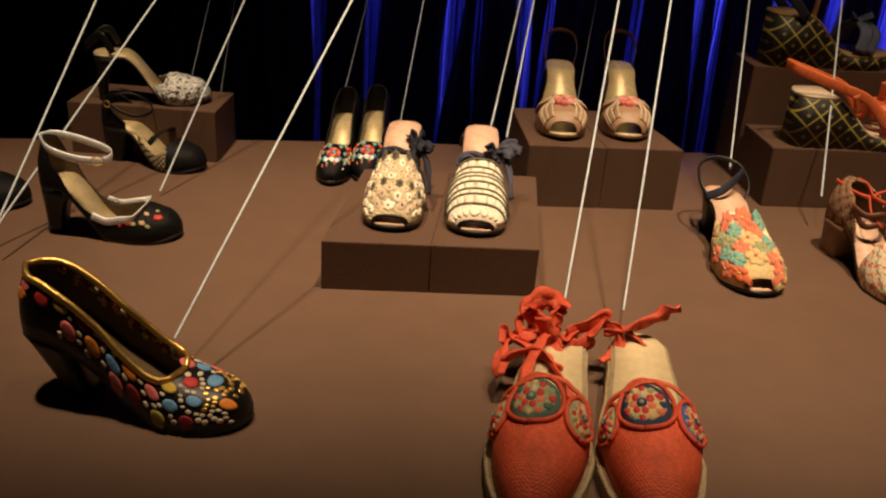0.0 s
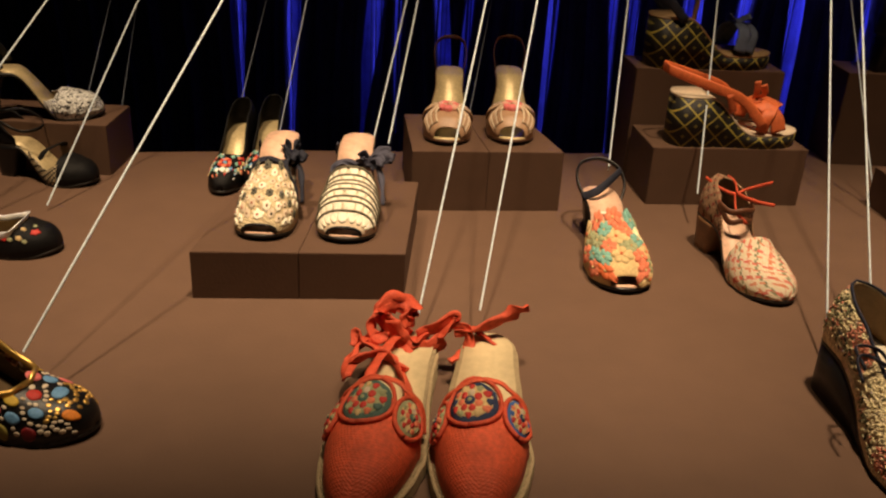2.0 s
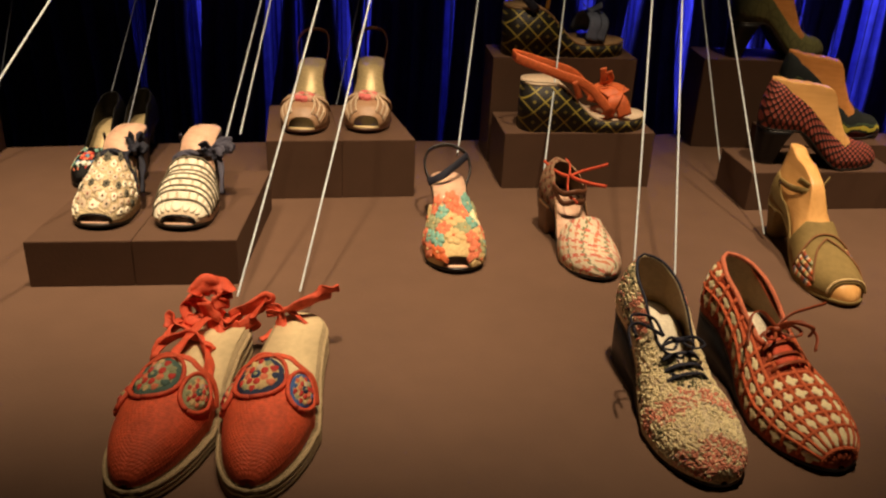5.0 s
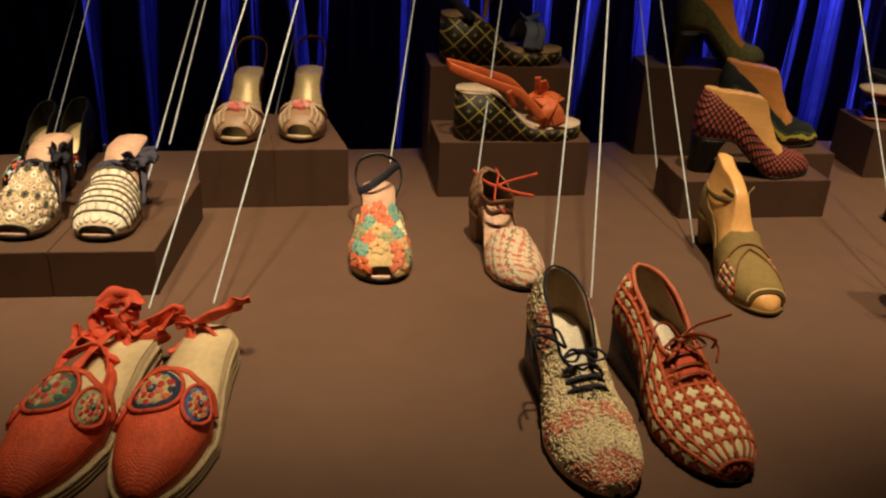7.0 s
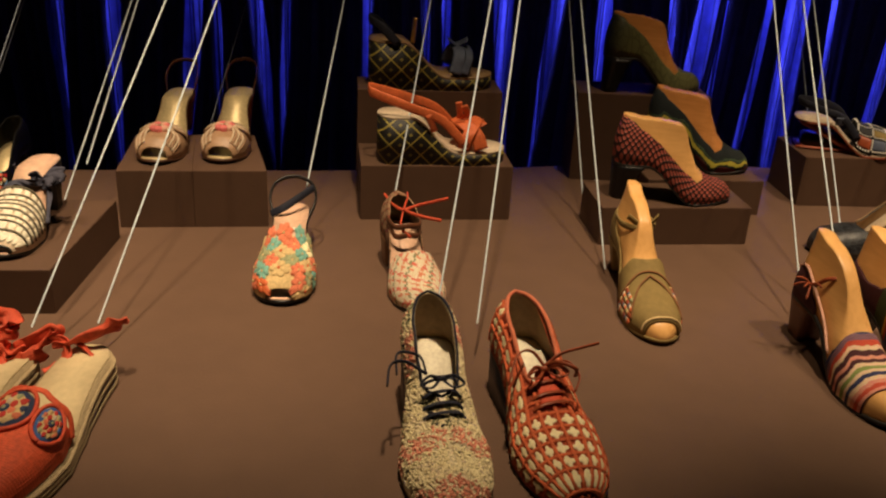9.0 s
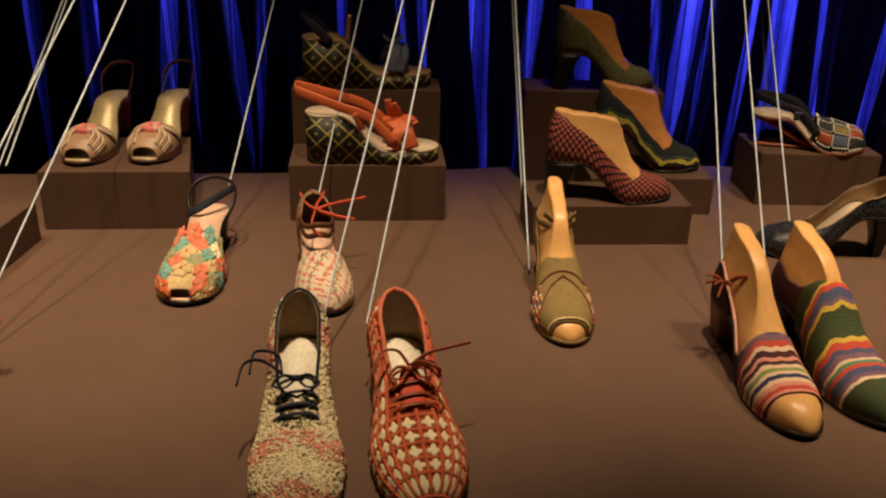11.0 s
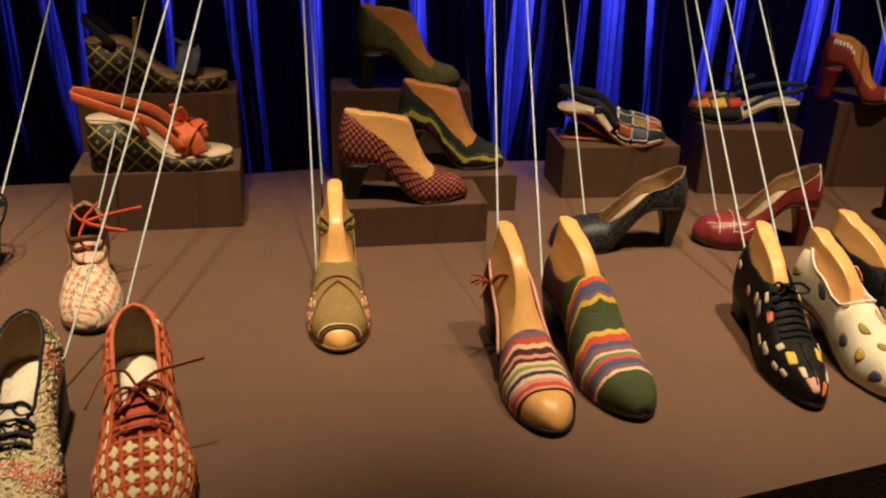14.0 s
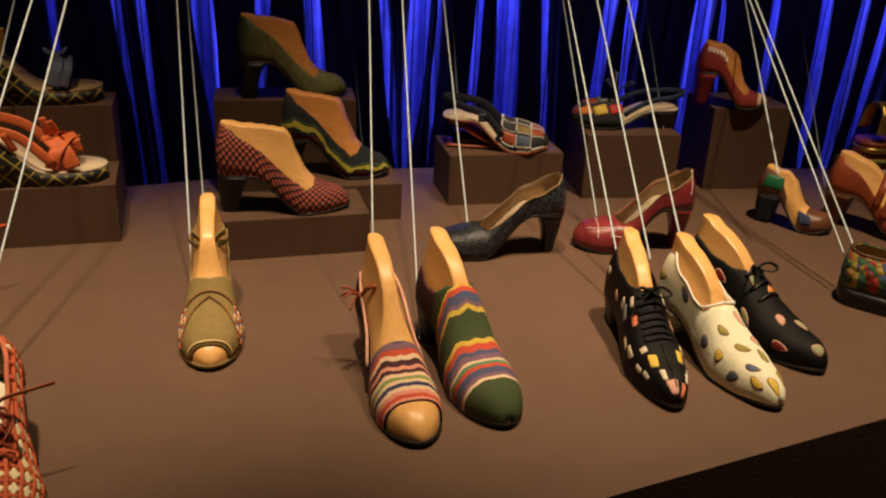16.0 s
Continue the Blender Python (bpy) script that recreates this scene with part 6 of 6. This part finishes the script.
add_upper(F, "upper", 0.0, 0.999, curve([(0, 0.050), (0.1, 0.046), (0.22, 0.035), (0.32, 0.040), (0.37, 0.062), (0.41, 0.09), (1, 0.1)]), M["stripes_green"], ob)

# tooled black pump and maroon pump
STRAIGHT = [(0, 0.058), (0.1, 0.047), (0.25, 0.030), (0.4, 0.027), (0.5, 0.034), (0.58, 0.039), (0.64, 0.043), (0.68, 0.06), (1, 0.09)]
F = Form(0.215, 0.074, 0.036, 0.027, 0.026, 2.0)
ob = pump("pump", F, (1.177, 1.136, (0.99, 1.13, 0.95)), 178, 0, "black tooled leather pump with tan lining", "tooled", STRAIGHT, {"shape": dict(depth=0.22, base=0.36, bd=0.38, waist=0.06, rake=0.22), "mat": "black_leather"}, "cream_lining", "tan_lining", "tan_lining", brad=0.0009)
F = Form(0.195, 0.076, 0.036, 0.027, 0.026, 2.0)
ob = pump("pump", F, (1.416, 1.144, (1.00, 1.15, 0.97)), 173, 0, "maroon leather pump with fine crossed white lines", "maroon", STRAIGHT, {"shape": dict(depth=0.22, base=0.36, bd=0.38, waist=0.06, rake=0.22), "mat": "maroon"}, "cream_lining", "tan_lining", "tan_lining", brad=0.0009)
for a0, a1, u0, u1 in ((1.2, 2.7, 0.80, 0.83), (1.2, 2.7, 0.69, 0.72), (2.35, 2.0, 0.62, 0.92), (2.75, 2.6, 0.56, 0.72), (1.9, 2.9, 0.02, 0.08)):
    part("white_line", sweep([F.at(u0 + (u1 - u0) * k / 8, a0 + (a1 - a0) * k / 8, 0.0004) for k in range(9)], 0.0006, 0.0008, n=5, steps=2), M["white"], ob)

# patchwork wedge sandal
F = Form(0.20, 0.052, 0.036, 0.027, 0.027, 2.1)
ob = put("wedge_sandal", F, (1.438, 1.373, (1.00, 1.23, 0.98)), -16, 0.095, "suede patchwork slingback sandal with white stitching on wedge")
part("wedge_sole", slab(F, 0.10, 0.995, -0.001, 0.004, 1.0), M["rust"], ob)
part("ground_sole", sweep([(0.01, 0, 0.003), (0.07, 0, 0.004), (0.13, 0, 0.006)], 0.003, 0.024, side=(0, 1, 0)), M["rust"], ob)
part("wedge_heel", sweep([(0.115, 0, 0.006), (0.08, 0, 0.018), (0.04, 0, 0.040), (0.012, 0, 0.052)], 0.007, 0.024, side=(0, 1, 0)), M["rust"], ob)
part("insole", slab(F, 0.005, 0.985, 0.003, 0.007, 1.0), M["cream_lining"], ob)
PT = curve([(0.50, 0.004), (0.56, 0.03), (0.62, 0.09), (1, 0.1)])
add_upper(F, "vamp", 0.50, 0.999, PT, M["charcoal"], ob)
cols = ("rust", "rust", "charcoal", "rust", "charcoal", "slate", "charcoal", "olive", "rust", "charcoal", "charcoal")
for i in range(3):
    for j in range(5):
        u, a = 0.62 + 0.135 * i, 0.36 + 0.61 * j
        if F.at(u, a).z > F.zb(u) + F.st + PT(u) - 0.004 and u < 0.60:
            continue
        part("patch", patch(F, u, a, quad(0.0122, 0.0105, 0.0, 0.12), 0.0010), M[cols[(i * 5 + j * 2) % 11]], ob)
        for k in range(5):
            part("stitch", patch(F, u - 0.0132 / F.L, a + (-0.0084 + 0.0042 * k) / F.arc(u), quad(0.0012, 0.0014, 0, 0.1), 0.0018), M["white"], ob)
            part("stitch", patch(F, u + (-0.0096 + 0.0048 * k) / F.L, a - 0.0114 / F.arc(u), quad(0.0014, 0.0012, 0, 0.1), 0.0018), M["white"], ob)
# dark box added in the open arch to stand for its shadow
part("arch_shade", box(0.02, -0.018, 0.005, 0.10, 0.018, 0.026, 0.003), M["black_leather"], ob)
zz = F.hh + F.st
ribbon(ob, "sling_strap", [F.at(0.56, 0.3, 0.002), (0.08, -0.030, zz + 0.012), (0.04, -0.028, zz + 0.024), (0.0, 0, zz + 0.032), (0.04, 0.028, zz + 0.024), (0.08, 0.030, zz + 0.012), F.at(0.56, 2.84, 0.002)], 0.007, "navy", 0.0014)
ribbon(ob, "side_strap", [F.at(0.38, 0.1, 0.001), (0.075, -0.031, zz + 0.014)], 0.008, "slate", 0.0014, side=(1, 0, 0.3))

# patchwork flat slingback
F = Form(0.205, 0.030, 0.037, 0.027, 0.028, 2.2)
ob = put("slingback_sandal", F, (1.500, 1.442, (1.03, 1.24, 1.01)), 175, 0.124, "flat slingback sandal with yellow, red and grey patches")
base_shoe(F, ob, "dark_sole", {"shape": dict(depth=0.25, base=0.8, bd=0.8), "mat": "dark_sole"}, "cream_lining")
add_upper(F, "vamp", 0.55, 0.999, curve([(0.55, 0.004), (0.60, 0.03), (0.64, 0.09), (1, 0.1)]), M["charcoal"], ob)
for u, a, w, h, c in ((0.63, 2.45, 0.0125, 0.012, "redpaint"), (0.77, 2.40, 0.0125, 0.013, "yellow"), (0.90, 2.30, 0.0115, 0.012, "orangepaint"), (0.965, 2.0, 0.005, 0.010, "rust"), (0.70, 1.62, 0.0125, 0.011, "greyfelt"), (0.83, 1.60, 0.0115, 0.011, "rust"), (0.72, 0.9, 0.012, 0.010, "navyblue"), (0.84, 0.9, 0.01, 0.01, "rust")):
    part("patch", patch(F, u, a, quad(w, h, 0.12, 0.2), 0.001), M[c], ob)
zz = F.hh + F.st
ribbon(ob, "sling_strap", [F.at(0.56, 0.3, 0.002), (0.07, -0.030, zz + 0.018), (0.02, -0.024, zz + 0.026), (-0.01, 0, zz + 0.030), (0.02, 0.024, zz + 0.026), (0.07, 0.030, zz + 0.018), F.at(0.56, 2.84, 0.002)], 0.005, "navyblue", 0.0014)
c = F.at(0.6, 1.57, 0.012)
for d in ((-0.028, 0.012, 0.020), (0.022, 0.012, 0.022), (-0.006, -0.026, 0.026), (0.010, 0.024, 0.026)):
    ribbon(ob, "bow_loop", [c, c + Vector(d) * 0.7 + Vector((0, 0, 0.006)), c + Vector(d), c + Vector(d) * 0.4], 0.008, "slate", 0.0012, side=(0.4, 1, 0.3))

# small ankle shoe with green panel, on a last
F = Form(0.134, 0.054, 0.028, 0.024, 0.023, 2.2, 0.72, [(0, 0.042), (0.2, 0.042), (0.4, 0.046), (0.55, 0.042), (0.75, 0.033), (1, 0.024)])
ob = put("ankle_shoe", F, (1.900, 1.144, (1.03, 1.19, 0.99)), -45, 0, "navy and green leather shoe on an orange-toned last")
base_shoe(F, ob, "dark_sole", {"shape": dict(depth=0.32, base=0.72, bd=0.7), "mat": "navy"}, None)
last_in(F, ob, "last", [(0, 0.048), (0.1, 0.048), (0.25, 0.042), (0.42, 0.052), (0.48, 0.056), (0.52, 0.050), (0.62, 0.040), (0.8, 0.030), (1, 0.022)])
add_upper(F, "back_quarter", 0.0, 0.42, curve([(0, 0.044), (0.1, 0.042), (0.3, 0.034), (0.42, 0.018)]), M["brown"], ob, n=16)
add_upper(F, "vamp", 0.66, 0.999, curve([(0.66, 0.004), (0.70, 0.09), (1, 0.1)]), M["brown"], ob, n=16)
for a in (0.5, 2.64):
    part("green_panel", patch(F, 0.22, a, quad(0.017, 0.013, 0.0, 0.1), 0.0012), M["green"], ob)
    part("navy_panel", patch(F, 0.68, a, quad(0.011, 0.011, 0.2, 0.2), 0.0014), M["navyblue"], ob)

# brown strapped shoe on a last
F = Form(0.20, 0.062, 0.038, 0.028, 0.028, 2.2, 0.74, FULL_H)
ob = put("strapped_shoe", F, (2.069, 1.060, (1.07, 1.18, 0.99)), -50, 0, "russet leather shoe with gathered straps on pale last")
base_shoe(F, ob, "brown_sole", {"shape": dict(depth=0.25, base=0.6, bd=0.6), "mat": "brown"}, None)
last_in(F, ob, "last", [(0, 0.070), (0.1, 0.070), (0.28, 0.060), (0.42, 0.060), (0.5, 0.056), (0.62, 0.046), (0.8, 0.036), (1, 0.028)])
add_upper(F, "upper", 0.0, 0.999, curve([(0, 0.066), (0.15, 0.05), (0.4, 0.026), (0.55, 0.03), (0.62, 0.06), (1, 0.1)]), M["rust"], ob)
for k in range(5):
    u = 0.44 + 0.075 * k
    part("gathered_strap", sweep([F.at(u, 0.15, 0.001), F.at(u + 0.02, 0.8, 0.004), F.at(u + 0.01, 1.57, 0.005), F.at(u + 0.02, 2.3, 0.004), F.at(u, 2.99, 0.001)], 0.002, 0.006, side=(1, 0, 0.2)), M["rust"], ob)

# stacked platform sandal
F = Form(0.19, 0.05, 0.036, 0.03, 0.03, 2.4, st=0.004)
F.zb = lambda u: 0.062
ob = put("platform_sandal", F, (2.272, 1.302, (1.19, 1.05, 1.01)), -5, 0.057, "sandal on a stacked sole of coloured layers, gold straps")
for k, c in enumerate(("cream_lining", "rust", "oliveleaf", "maroon", "gold", "rust")):
    G = Form(0.19, 0, 0.036 - 0.001 * (k % 2), 0.03, 0.03, 2.4, st=0.004)
    G.zb = lambda u, k=k: 0.0105 * k
    part("sole_layer", slab(G, 0.004, 0.996, 0.0, 0.0102, 1.0 if k % 2 else 1.03), M[c], ob)
for u in (0.12, 0.5, 0.62, 0.74):
    part("gold_strap", sweep([F.at(u, 0.1, 0.001), F.at(u + 0.02, 0.8, 0.004), F.at(u + 0.02, 1.57, 0.006), F.at(u + 0.02, 2.3, 0.004), F.at(u, 3.04, 0.001)], 0.003, 0.011, side=(1, 0, 0)), M["gold"], ob)

# three felt shoes with appliqued shapes, on lasts
OX2 = [(0, 0.068), (0.10, 0.066), (0.25, 0.054), (0.36, 0.056), (0.43, 0.066), (0.47, 0.09), (1, 0.1)]
for which, toe, ang, up in (("squares", (1.376, 0.651, (1.10, 0.99, 0.94)), -95, "black"), ("cream", (1.499, 0.635, (1.07, 1.02, 0.94)), -81, "whitefelt"), ("dark", (1.602, 0.704, (1.06, 1.06, 0.95)), -72, "black")):
    F = Form(0.235, 0.040, 0.037, 0.026, 0.027, 1.6, 0.66, [(0, 0.078), (0.15, 0.078), (0.32, 0.072), (0.44, 0.070), (0.58, 0.060), (0.72, 0.048), (0.86, 0.036), (1, 0.028)])
    lab = {"squares": "black felt lace-up shoe with pale appliqued squares", "cream": "cream felt shoe with appliqued coloured leaves, on last", "dark": "black felt lace-up shoe with appliqued leaves"}[which]
    ob = put("felt_shoe", F, toe, ang, 0, lab, "shoe", "felt shoes")
    base_shoe(F, ob, "dark_sole", {"shape": dict(depth=0.26, base=0.7, bd=0.7), "mat": "black_leather" if up == "black" else "whitefelt"}, None)
    last_in(F, ob, H=[(0, 0.102), (0.08, 0.102), (0.20, 0.091), (0.32, 0.080), (0.42, 0.071), (0.435, 0.067), (0.455, 0.057), (0.56, 0.053), (0.72, 0.045), (0.86, 0.035), (1, 0.027)])
    t = curve(OX2 if which != "cream" else [(0, 0.078), (0.1, 0.074), (0.25, 0.054), (0.38, 0.046), (0.46, 0.052), (0.50, 0.09), (1, 0.1)])
    add_upper(F, "upper", 0.0, 0.999, t, M[up], ob)
    if which == "cream":
        part("binding", sweep(topline(F, t, 0.49), 0.0016, 0.0022, n=6, steps=1), M["white"], ob)
    if which == "squares":
        laces(F, ob, "black", 0.47, 0.68, 7, lift=0.0015)
        part("vamp_seam", sweep([F.at(0.72 + 0.03 * k, 1.57, 0.0008) for k in range(9)], 0.0009, 0.0014, steps=1), M["black_leather"], ob)
        rng = random.Random(21)
        SQ = ((0.80, 1.10, 0.0085, 0.0075, "yellow"), (0.775, 2.15, 0.0085, 0.0065, "yellow"), (0.72, 0.95, 0.0042, 0.0068, "pebble"), (0.70, 2.45, 0.0066, 0.0040, "pebble"), (0.895, 1.15, 0.0072, 0.0045, "pebble"), (0.955, 1.35, 0.0068, 0.0072, "palepink"), (0.90, 2.45, 0.0066, 0.0040, "cream"), (0.965, 2.2, 0.0058, 0.0050, "coral"),
              (0.55, 0.92, 0.0062, 0.0066, "coral"), (0.47, 0.90, 0.0052, 0.0044, "pebble"), (0.46, 0.45, 0.0072, 0.0066, "greyfelt"), (0.40, 0.40, 0.0040, 0.0066, "pebble"), (0.58, 0.30, 0.0066, 0.0030, "pebble"), (0.66, 0.45, 0.0078, 0.0046, "cream_lining"), (0.77, 0.38, 0.0052, 0.0036, "pebble"), (0.83, 0.45, 0.0056, 0.0036, "pebble"),
              (0.24, 0.62, 0.0085, 0.0050, "straw"), (0.12, 0.40, 0.0060, 0.0042, "pebble"), (0.30, 0.22, 0.0050, 0.0040, "palepink"), (0.08, 0.85, 0.0052, 0.0042, "cream"), (0.55, 2.55, 0.0062, 0.0046, "palepink"), (0.45, 2.35, 0.0056, 0.0050, "pebble"), (0.33, 2.6, 0.0060, 0.0046, "cream"), (0.22, 2.4, 0.0066, 0.0050, "pebble"), (0.63, 2.75, 0.0060, 0.0040, "pebble"), (0.82, 2.75, 0.0050, 0.0040, "cream"))
        for u, a, w, h, c in SQ:
            if F.at(u, a).z > F.zb(u) + F.st + t(u) - 0.006 and u < 0.5:
                continue
            part("square", patch(F, u, a, quad(w, h, rng.uniform(-0.35, 0.15), 0.25), 0.0005), M[c], ob)
    else:
        if which == "dark":
            laces(F, ob, "black_leather", 0.46, 0.58, 3)
        rng = random.Random(31 if which == "cream" else 36)
        cs = ("yellow", "slate", "palepink", "oliveleaf", "slate", "yellow", "palepink", "oliveleaf") if which == "cream" else ("orangepaint", "darkred", "sage", "palepink", "sage")
        k = 0
        for i in range(8):
            for j in range(4):
                u, a = 0.08 + 0.118 * i + 0.04 * (j % 2), 0.40 + 0.74 * j + 0.22 * (i % 2)
                if (F.at(u, a).z > F.zb(u) + F.st + t(u) - 0.010 and u < 0.52) or a > 2.8 or u > 0.95 or (which == "dark" and (i + j) % 2):
                    continue
                k += 1
                tn = rng.uniform(0, 6.3)
                rim = part("leaf_edge", patch(F, u, a, leaf(0.0078, tn), 0.0003), M["olive_dark" if which == "cream" else "palepink"], ob)
                part("leaf", patch(F, u, a, leaf(0.0066, tn), 0.0006), M[cs[(k * 3) % len(cs)]], ob)

# dotted shoe at the platform's end, and a dark shoe at its other end
F = Form(0.235, 0.03, 0.042, 0.031, 0.031, 2.2)
ob = pump("woven_shoe", F, (1.930, 0.746, (1.03, 1.16, 0.96)), -46, 0, "green woven shoe dotted in yellow, blue and red", "dots", [(0, 0.052), (0.15, 0.05), (0.4, 0.045), (0.5, 0.05), (0.56, 0.08), (1, 0.1)], None, "tan_lining", "tan_lining", "brown", wedge="black_leather", u_end=0.53)
F = Form(0.22, 0.05, 0.037, 0.028, 0.028, 2.0)
ob = pump("pump", F, (-0.641, 1.042, (0.77, 0.98, 0.83)), -4, 0, "plain black suede pump on the platform", "black", PUMP, SLIM, "dark_lining", "dark_lining")

# ---- cords from the shoes up to the batten ----
def cord(x, y, z, tx, dim=False, tz=1.2):
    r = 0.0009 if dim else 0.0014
    ob = thing("taut_string", Matrix.Translation((x, y, z)), "thin pale string stretched from a shoe to a batten" if not dim else "thin string, shade in its colour, stretched from a shoe to a batten", "string", "taut strings")
    d = Vector((tx - x, 2.240 - y, tz - z))
    bm = bmesh.new()
    n, rings = 5, []
    t = d.normalized()
    s = t.orthogonal().normalized()
    up = t.cross(s)
    for k in range(25):
        sag = -0.006 * math.sin(math.pi * k / 24)
        rings.append([bm.verts.new(d * (k / 24) + Vector((0, 0, sag)) + (s * math.cos(2 * math.pi * j / n) + up * math.sin(2 * math.pi * j / n)) * r) for j in range(n)])
    for a, b in zip(rings, rings[1:]):
        for j in range(n):
            bm.faces.new((a[j], a[(j + 1) % n], b[(j + 1) % n], b[j]))
    part("twine", bm, M["cord_shaded" if dim else "cord"], ob)


for x, y, z, tx, tz, dim in (
        (0.135, 0.769, 0.042, 0.470, 1.283, 0), (0.065, 0.749, 0.046, 0.397, 1.256, 0), (0.534, 0.758, 0.033, 0.862, 1.378, 0), (0.591, 0.777, 0.048, 0.873, 1.370, 0), (0.819, 1.238, 0.013, 0.736, 1.393, 0), (0.810, 1.024, 0.009, 0.743, 1.366, 0),
        (1.048, 0.867, 0.027, 1.181, 1.322, 0), (1.106, 0.849, 0.007, 1.213, 1.303, 0), (0.349, 1.147, 0.080, 0.577, 1.365, 0), (0.485, 1.130, 0.054, 0.744, 1.380, 0), (-0.018, 1.119, 0.057, 0.265, 1.293, 0), (0.017, 1.134, 0.112, 0.250, 1.288, 0),
        (-0.318, 0.632, 0.056, 0.248, 1.254, 0), (-0.478, 1.101, 0.008, -0.051, 1.259, 0), (1.240, 1.166, 0.036, 1.240, 1.324, 0), (1.478, 1.202, 0.028, 1.463, 1.289, 0), (1.412, 0.902, 0.020, 1.435, 1.286, 0), (1.488, 0.877, 0.069, 1.560, 1.243, 0), (1.452, 0.926, 0.071, 1.495, 1.265, 0)
):
    cord(x, y, z, tx, bool(dim), tz)
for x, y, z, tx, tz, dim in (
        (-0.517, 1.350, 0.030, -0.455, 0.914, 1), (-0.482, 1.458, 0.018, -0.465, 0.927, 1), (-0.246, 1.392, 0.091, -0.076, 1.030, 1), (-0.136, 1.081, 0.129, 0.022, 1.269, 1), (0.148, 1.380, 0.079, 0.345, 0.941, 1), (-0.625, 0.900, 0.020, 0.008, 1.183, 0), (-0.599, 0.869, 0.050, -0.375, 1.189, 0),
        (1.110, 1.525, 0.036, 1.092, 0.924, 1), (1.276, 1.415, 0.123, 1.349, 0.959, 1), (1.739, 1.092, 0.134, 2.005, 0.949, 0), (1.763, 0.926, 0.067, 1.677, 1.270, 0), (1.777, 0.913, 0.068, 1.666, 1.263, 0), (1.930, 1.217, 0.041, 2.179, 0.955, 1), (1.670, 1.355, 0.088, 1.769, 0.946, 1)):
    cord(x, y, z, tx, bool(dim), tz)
tagged(part("batten", box(-2.5, 2.245, 0.72, 4.5, 2.262, 1.23), M["curtain"], None, smooth=False), "dark pelmet board that holds the cords", "batten", kind="structure")
